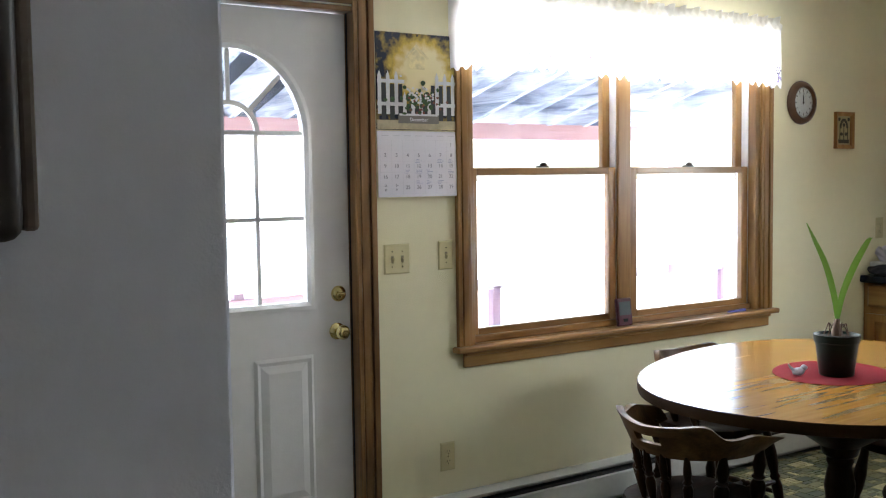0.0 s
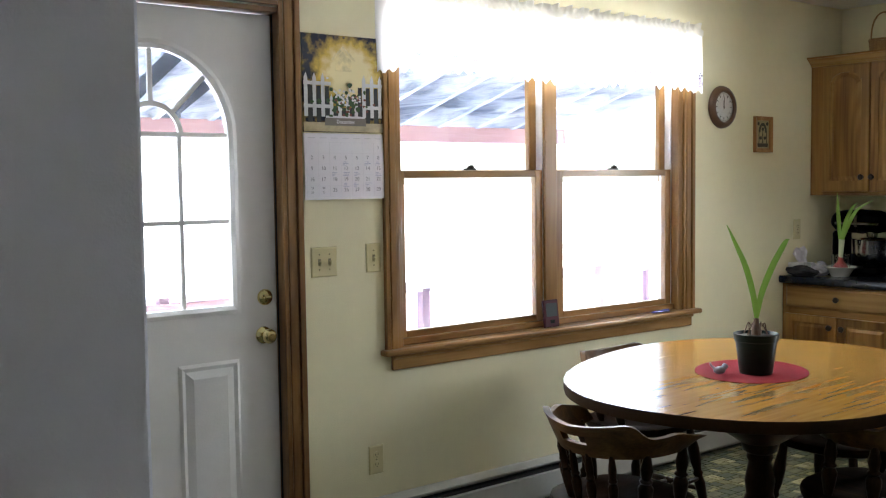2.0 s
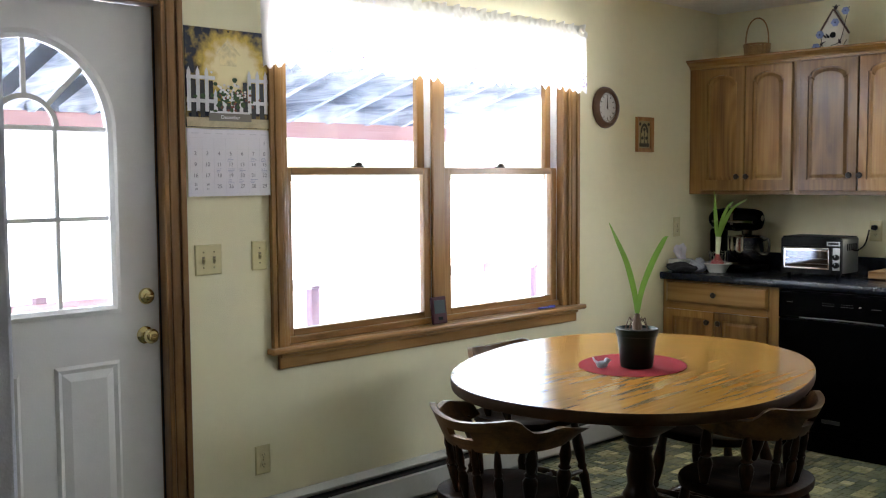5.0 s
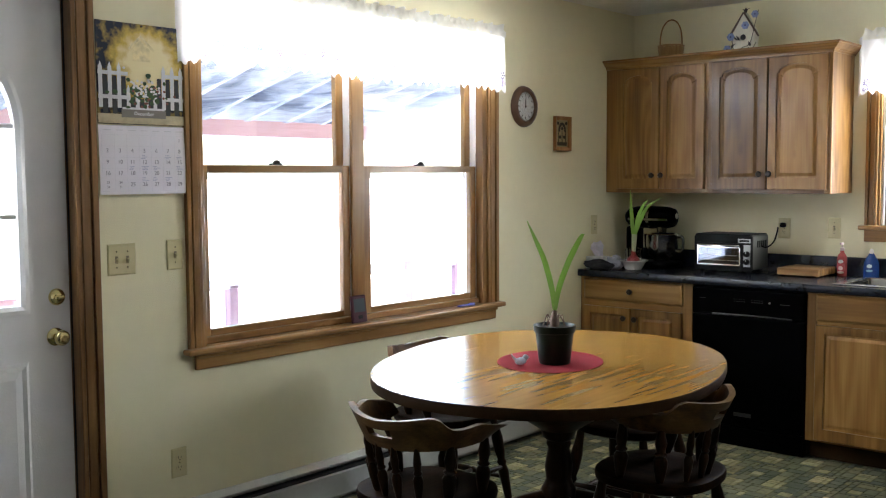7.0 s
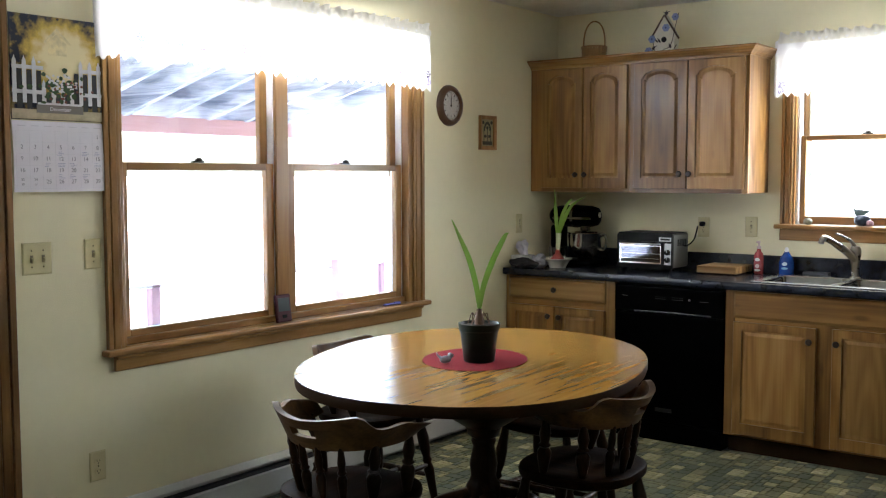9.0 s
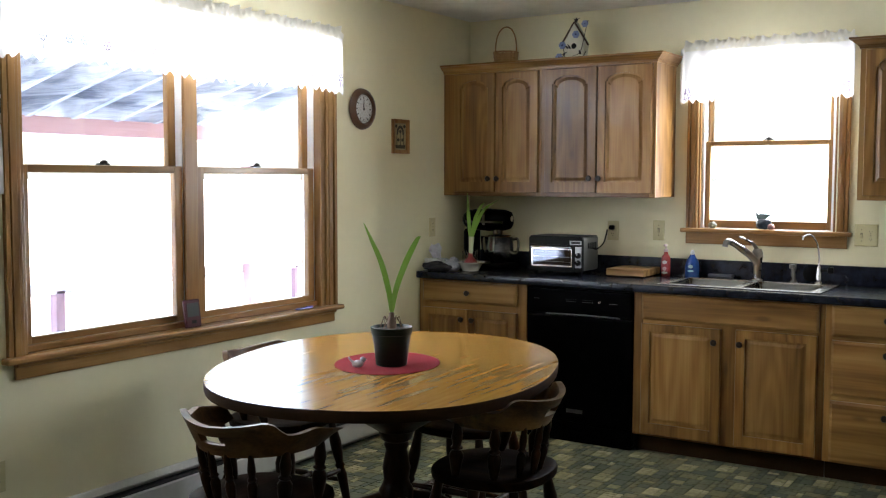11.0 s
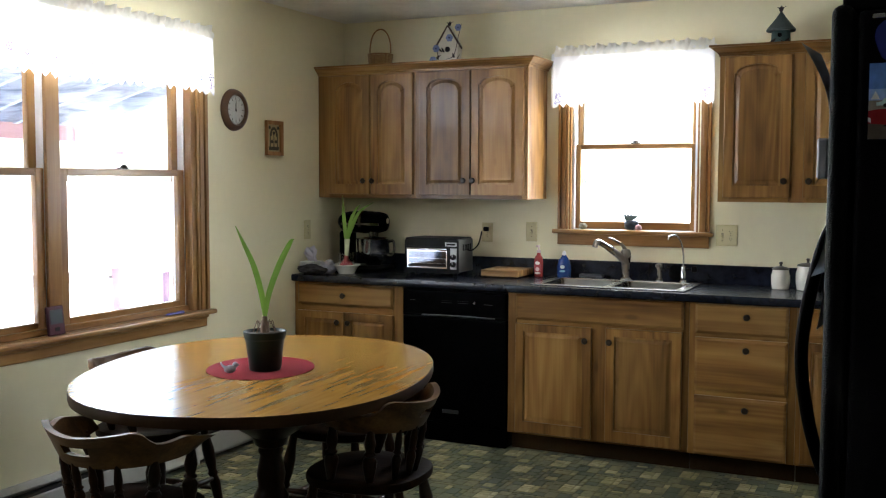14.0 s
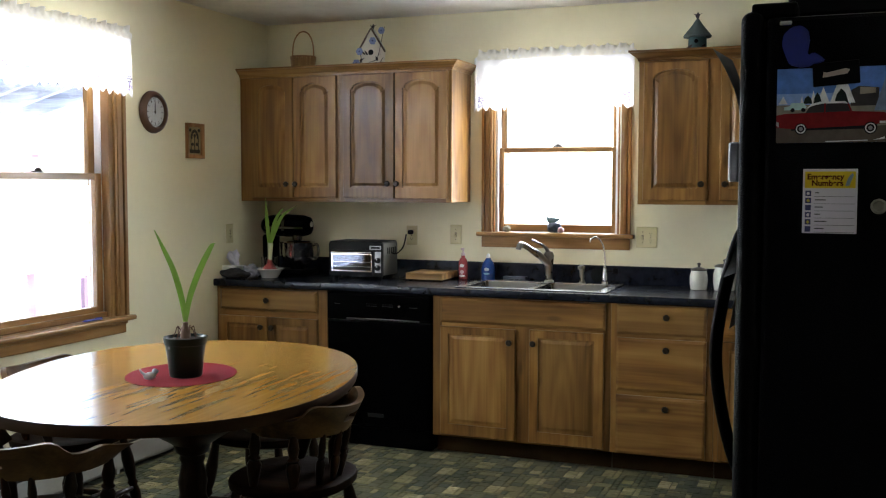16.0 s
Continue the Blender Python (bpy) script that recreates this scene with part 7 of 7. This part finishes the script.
for u, v in ((-0.042, 0.06), (0.042, 0.06), (0, 0.03), (-0.02, -0.02), (0.02, -0.02)):
    plate(bm, oval(u, v, 0.011, 0.010, 8), 0.008, 0.0102, m)
part("relief", bm, DK, pq)

# ---------------- calendar ----------------
ca = thing("wall_calendar", "hanging wall calendar with a garden-fence picture above the dates", "calendar")
CW = 0.381
m = WA @ Matrix.Translation((-3.786, 1.425, 0))
def curled(u0, u1, v0, v1, d0, dtop, mat, name, bend=0.0, n=10):
    bm = B()
    cols = []
    for i in range(n + 1):
        s = i / n
        d = d0 + (dtop - d0) * s + bend * math.sin(math.pi * s)
        cols.append([bm.verts.new((u0, v0 + (v1 - v0) * s, d)), bm.verts.new((u1, v0 + (v1 - v0) * s, d + 0.004)), bm.verts.new((u1, v0 + (v1 - v0) * s, d + 0.0025)), bm.verts.new((u0, v0 + (v1 - v0) * s, d - 0.0015))])
    for a, b in zip(cols, cols[1:]):
        for k in range(4):
            bm.faces.new((a[k], a[(k + 1) % 4], b[(k + 1) % 4], b[k]))
    bm.faces.new(cols[0]), bm.faces.new(cols[-1])
    for v in bm.verts:
        v.co = m @ v.co
    return part(name, bm, mat, ca)
curled(0.0, CW, 0.0, 0.258, 0.012, 0.006, WHITE_PAPER, "date_page", 0.004)
def picture_ground():
    """Dark garden backdrop with a glow of gold foliage."""
    mt_, N, L, p = nodes_of("garden_print")
    tc = N.new("ShaderNodeTexCoord")
    gr = N.new("ShaderNodeTexGradient")
    gr.gradient_type = "SPHERICAL"
    mp = N.new("ShaderNodeMapping")
    mp.inputs["Location"].default_value = (3.575 * 5.5, 0, -1.92 * 6.3)
    mp.inputs["Scale"].default_value = (5.5, 1, 6.3)
    L.new(tc.outputs["Object"], mp.inputs[0]), L.new(mp.outputs[0], gr.inputs[0])
    ns = N.new("ShaderNodeTexNoise")
    ns.inputs["Scale"].default_value, ns.inputs["Detail"].default_value = 30, 6
    L.new(tc.outputs["Object"], ns.inputs["Vector"])
    mm = N.new("ShaderNodeMath")
    mm.operation = "MULTIPLY_ADD"
    L.new(ns.outputs[0], mm.inputs[0])
    mm.inputs[1].default_value = 0.7
    L.new(gr.outputs[0], mm.inputs[2])
    rp = N.new("ShaderNodeValToRGB")
    e = rp.color_ramp.elements
    e[0].position, e[0].color = 0.34, (0.03, 0.035, 0.055, 1)
    e[1].position, e[1].color = 0.9, (0.92, 0.80, 0.48, 1)
    k = e.new(0.6)
    k.color = (0.66, 0.46, 0.10, 1)
    L.new(mm.outputs[0], rp.inputs[0]), L.new(rp.outputs[0], p.inputs["Base Color"])
    p.inputs["Roughness"].default_value = 0.18
    return mt_
curled(0.0, CW - 0.006, 0.262, 0.640, 0.007, 0.003, picture_ground(), "picture_page", 0.002)
FENCE = plain("printed_fence_white", (0.72, 0.71, 0.74), 0.3, amount=0.15)
D0, D1 = 0.0125, 0.0132
for k in range(10):
    u, low = 0.012 + 0.038 * k, (0.08 if 3 <= k <= 6 else 0.0)
    bm = B()
    plate(bm, [(u - 0.008, 0.322), (u + 0.008, 0.322), (u + 0.008, 0.470 - low), (u, 0.49 - low), (u - 0.008, 0.470 - low)], D0, D1, m)
    part("printed_picket", bm, FENCE, ca)
for u, v, u2, v2 in ((0.002, 0.355, 0.125, 0.369), (0.27, 0.355, CW - 0.008, 0.369), (0.002, 0.443, 0.125, 0.457), (0.27, 0.443, CW - 0.008, 0.457), (0.10, 0.318, 0.28, 0.326)):
    bm = B()
    box(bm, (u, v, D0 - 0.0003), (u2, v2, D0 + 0.0002), 0, 1, m)
    part("printed_rail", bm, FENCE, ca)
bm = B()
for k in range(9):
    u = 0.012 + 0.038 * k
    plate(bm, [(u + 0.009, 0.285), (u + 0.029, 0.285), (u + 0.028, 0.440 if k not in (3, 4, 5) else 0.36), (u + 0.010, 0.440 if k not in (3, 4, 5) else 0.36)], D0 - 0.0006, D0 - 0.0002, m)
part("printed_shadows", bm, plain("print_dark", (0.035, 0.035, 0.04), 0.3), ca)
bm = B()
box(bm, (0.0, 0.264, D0 - 0.0002), (CW - 0.008, 0.300, D0 + 0.0001), 0, 1, m)
part("printed_sand", bm, plain("print_sand", (0.50, 0.42, 0.27), 0.3, amount=0.3, scale=40), ca)
bm = B()
rr = random.Random(2)
for k in range(60):
    plate(bm, oval(0.19 + rr.gauss(0, 0.042), 0.385 + rr.gauss(0, 0.03), rr.uniform(0.006, 0.012), rr.uniform(0.005, 0.010), 7), D0 + 0.0008, D0 + 0.0011 + 0.00002 * k, m)
part("printed_shrub", bm, plain("print_green", (0.05, 0.10, 0.035), 0.3, amount=0.4, scale=60), ca, kind="stuff")
bm = B()
for k in range(34):
    plate(bm, oval(0.19 + rr.gauss(0, 0.038), 0.405 + rr.gauss(0, 0.024), 0.006, 0.005, 7), D0 + 0.0024, D0 + 0.0026 + 0.00002 * k, m)
part("printed_blossom", bm, plain("print_blossom", (0.78, 0.75, 0.74), 0.3), ca, kind="stuff")
bm = B()
for k in range(16):
    plate(bm, oval(0.205 + rr.gauss(0, 0.05), 0.37 + rr.gauss(0, 0.02), 0.006, 0.005, 7), D0 + 0.0024, D0 + 0.0028 + 0.00002 * k, m)
part("printed_red_flowers", bm, plain("print_rose", (0.20, 0.07, 0.05), 0.3), ca, kind="stuff")
bm = B()
plate(bm, [(0.13, 0.545), (0.185, 0.60), (0.245, 0.545), (0.235, 0.540), (0.185, 0.585), (0.14, 0.540)], D0 - 0.003, D0 - 0.0025, m)
plate(bm, [(0.15, 0.50), (0.225, 0.50), (0.225, 0.545), (0.185, 0.58), (0.15, 0.545)], D0 - 0.0038, D0 - 0.0033, m)
part("printed_gable", bm, plain("print_gold", (0.85, 0.72, 0.40), 0.3, amount=0.35, scale=40), ca)
bm = B()
box(bm, (0.095, 0.288, D1), (0.285, 0.318, D1 + 0.0003), 0, 1, m)
part("month_title_bar", bm, plain("title_print", (0.20, 0.18, 0.16), 0.4), ca)
words("December", 0.020, m @ Matrix.Translation((CW / 2, 0.303, D1 + 0.0005)), WHITE_PAPER, ca, "month_title", 0.0002)
days = [[(6, 1)], [(i, 2 + i) for i in range(7)], [(i, 9 + i) for i in range(7)], [(i, 16 + i) for i in range(7)], [(i, 23 + i) for i in range(7)]]
for r, row in enumerate(days):
    for c, dnum in row:
        u, v = 0.030 + 0.0515 * c, 0.205 - 0.042 * r
        small = r == 4 and c < 2
        words(str(dnum), 0.013 if small else 0.021, m @ Matrix.Translation((u, v + (0.008 if small else 0), 0.0175 - 0.00006 * r)), INK, ca, "date", 0.0003)
        if small:
            words(str(dnum + 7), 0.012, m @ Matrix.Translation((u, v - 0.009, 0.0172)), INK, ca, "date", 0.0003)
bm = B()
for c in range(8):
    box(bm, (0.008 + 0.0515 * c, 0.012, 0.0163), (0.0085 + 0.0515 * c, 0.222, 0.0167), 0, 1, m)
for r in range(6):
    box(bm, (0.008, 0.012 + 0.042 * r, 0.0163), (0.3685, 0.0125 + 0.042 * r, 0.0167), 0, 1, m)
for c in range(7):
    box(bm, (0.016 + 0.0515 * c, 0.238, 0.0163), (0.046 + 0.0515 * c, 0.241, 0.0170), 0, 1, m)
part("date_grid", bm, plain("pale_grid_ink", (0.66, 0.64, 0.70), 0.8), ca)
rr = random.Random(9)
BLUE_INK = plain("blue_ink", (0.30, 0.31, 0.50), 0.8)
for r, c in ((1, 5), (1, 3), (2, 2), (2, 3), (2, 4), (2, 6), (1, 6), (3, 3), (3, 4), (3, 5)):
    for k in range(3):
        u, v = 0.014 + 0.0515 * c + rr.uniform(0, 0.006), 0.188 - 0.042 * (r - 0) - 0.006 * k + 0.0
        bm = B()
        box(bm, (u, v, 0.0166), (u + rr.uniform(0.012, 0.032), v + 0.0014, 0.0172), 0, 1, m)
        part("handwritten_bar", bm, BLUE_INK, ca)
bm = B()
lathe(bm, [(0, 0.006), (0.004, 0.006), (0.004, 0.011), (0, 0.012)], 10, m @ Matrix.Translation((CW / 2, 0.632, 0)))
part("nail", bm, STEEL, ca)

# ---------------- dark wall cabinet by the partition ----------------
wc = thing("wall_shelf_cabinet", "dark-stained wooden hanging cabinet edge on the grey partition", "cabinet")
bm = B()
box(bm, (-6.05, -2.32, 1.430), (-5.544, -2.231, 2.25), 0.018, 3)
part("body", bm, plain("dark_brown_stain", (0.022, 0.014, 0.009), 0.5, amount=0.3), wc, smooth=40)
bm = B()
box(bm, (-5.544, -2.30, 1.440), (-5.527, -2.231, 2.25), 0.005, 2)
part("side_panel", bm, plain("lighter_brown_side", (0.11, 0.075, 0.055), 0.5, amount=0.3), wc)

# nail hole and scuff on the partition
bm = B()
plate(bm, oval(0, 0, 0.0022, 0.0022, 10), 0, 0.001, wall_a(-5.426, 1.715, -2.23))
tagged(part("nail_head", bm, SLOT), "small dark nail head in the grey partition", "nail")

# ---------------- floor tiles ----------------
rng = random.Random(21)
PERIOD = 0.4768
CELL = PERIOD / 16
MX, MY = -1.30, -1.50          # a corner of the printed repeat
tiles = []


def repeat_unit():
    """One 16 by 16 repeat of the printed pattern: (i, j, width, height, pale)."""
    taken, out = set(), []
    def put(i, j, w, h, pale):
        out.append((i, j, w, h, pale))
        taken.update((i + a, j + b) for a in range(w) for b in range(h))
    for i, j in ((11, 11), (1, 6), (4, 0)):
        for a, b, w, h in ((0, 0, 2, 1), (2, 0, 2, 1), (0, 1, 2, 2), (2, 1, 1, 2), (3, 1, 1, 2)):
            put(i + a, j + b, w, h, True)
    put(1, 13, 2, 2, True), put(9, 5, 2, 2, True), put(13, 3, 2, 1, True), put(7, 9, 1, 2, True)
    for i in range(16):
        for j in range(16):
            if (i, j) in taken:
                continue
            for w, h in rng.sample([(3, 3), (2, 2), (3, 2), (2, 3), (2, 2), (2, 1), (1, 2), (3, 2)], 8) + [(1, 1)]:
                if i + w <= 16 and j + h <= 16 and not any((i + a, j + b) in taken for a in range(w) for b in range(h)):
                    put(i, j, w, h, False)
                    break
    return out


UNIT = repeat_unit()
for a in range(-9, 3):
    for b in range(-6, 4):
        for i, j, w, h, pale in UNIT:
            x, y = MX + a * PERIOD + i * CELL, MY + b * PERIOD + j * CELL
            if -5.2 < x and x + w * CELL < 0 and -4.1 < y and y + h * CELL < 0:
                tiles.append((x, y, w, h, pale))


def tile_material(name, cols):
    m, N, L, p = nodes_of(name)
    info, tc, geo = N.new("ShaderNodeObjectInfo"), N.new("ShaderNodeTexCoord"), N.new("ShaderNodeNewGeometry")
    add = N.new("ShaderNodeMath")
    add.operation = "ADD"
    L.new(info.outputs["Random"], add.inputs[0]), L.new(geo.outputs["Random Per Island"], add.inputs[1])
    fr_ = N.new("ShaderNodeMath")
    fr_.operation = "FRACT"
    L.new(add.outputs[0], fr_.inputs[0])
    rp = N.new("ShaderNodeValToRGB")
    rp.color_ramp.interpolation = "CONSTANT"
    e = rp.color_ramp.elements
    e[0].color = (*cols[0][1], 1)
    e[1].position, e[1].color = cols[1][0], (*cols[1][1], 1)
    for pos, c in cols[2:]:
        k = e.new(pos)
        k.color = (*c, 1)
    L.new(fr_.outputs[0], rp.inputs[0])
    ns = N.new("ShaderNodeTexNoise")
    ns.inputs["Scale"].default_value, ns.inputs["Detail"].default_value = 45, 6
    L.new(tc.outputs["Object"], ns.inputs["Vector"])
    mr = N.new("ShaderNodeMapRange")
    mr.inputs[1].default_value, mr.inputs[2].default_value, mr.inputs[3].default_value, mr.inputs[4].default_value = 0.3, 0.7, 0.72, 1.2
    L.new(ns.outputs[0], mr.inputs[0])
    hsv = N.new("ShaderNodeHueSaturation")
    L.new(rp.outputs[0], hsv.inputs["Color"]), L.new(mr.outputs[0], hsv.inputs["Value"])
    L.new(hsv.outputs[0], p.inputs["Base Color"])
    p.inputs["Roughness"].default_value = 0.42
    p.inputs["Specular IOR Level"].default_value = 0.3
    bp = N.new("ShaderNodeBump")
    bp.inputs["Strength"].default_value, bp.inputs["Distance"].default_value = 0.2, 0.001
    L.new(ns.outputs[0], bp.inputs["Height"]), L.new(bp.outputs[0], p.inputs["Normal"])
    return m


TILE = tile_material("vinyl_stone_print", [(0.0, (0.075, 0.088, 0.062)), (0.2, (0.125, 0.132, 0.078)), (0.38, (0.165, 0.165, 0.092)), (0.55, (0.085, 0.100, 0.078)), (0.7, (0.145, 0.150, 0.092)), (0.85, (0.20, 0.190, 0.10))])
PALE_TILE = tile_material("vinyl_pale_stone_print", [(0.0, (0.33, 0.30, 0.155)), (0.3, (0.40, 0.355, 0.20)), (0.6, (0.29, 0.265, 0.14)), (0.8, (0.45, 0.40, 0.235))])
shared = {}


def tile_box(bm, x0, y0, x1, y1):
    g, t = 0.0016, 0.003
    lo = [bm.verts.new((a, b, -0.0034)) for a, b in rect(x0 + g, y0 + g, x1 - g, y1 - g)]
    hi = [bm.verts.new((a, b, -0.0004)) for a, b in rect(x0 + g + 0.0012, y0 + g + 0.0012, x1 - g - 0.0012, y1 - g - 0.0012)]
    bm.faces.new(hi)
    for k in range(4):
        bm.faces.new((lo[k], lo[(k + 1) % 4], hi[(k + 1) % 4], hi[k]))


rest, rest_pale = B(), B()
made = 0
for x, y, w, h, pale in sorted(tiles, key=lambda q: (q[0] + 1.9) ** 2 + (q[1] + 2.1) ** 2):
    if made < 300:
        if (w, h, pale) not in shared:
            bm = B()
            tile_box(bm, 0, 0, w * CELL, h * CELL)
            me = bpy.data.meshes.new("tile")
            bm.to_mesh(me)
            bm.free()
            me.materials.append(PALE_TILE if pale else TILE)
            shared[w, h, pale] = me
        ob = new("tile", shared[w, h, pale])
        ob.location = (x, y, 0)
        ob.parent = FLOOR
        made += 1
    else:
        tile_box(rest_pale if pale else rest, x, y, x + w * CELL, y + h * CELL)
part("pale_tile_field", rest_pale, PALE_TILE, FLOOR, kind="stuff")
part("tile_field", rest, TILE, FLOOR, kind="stuff")
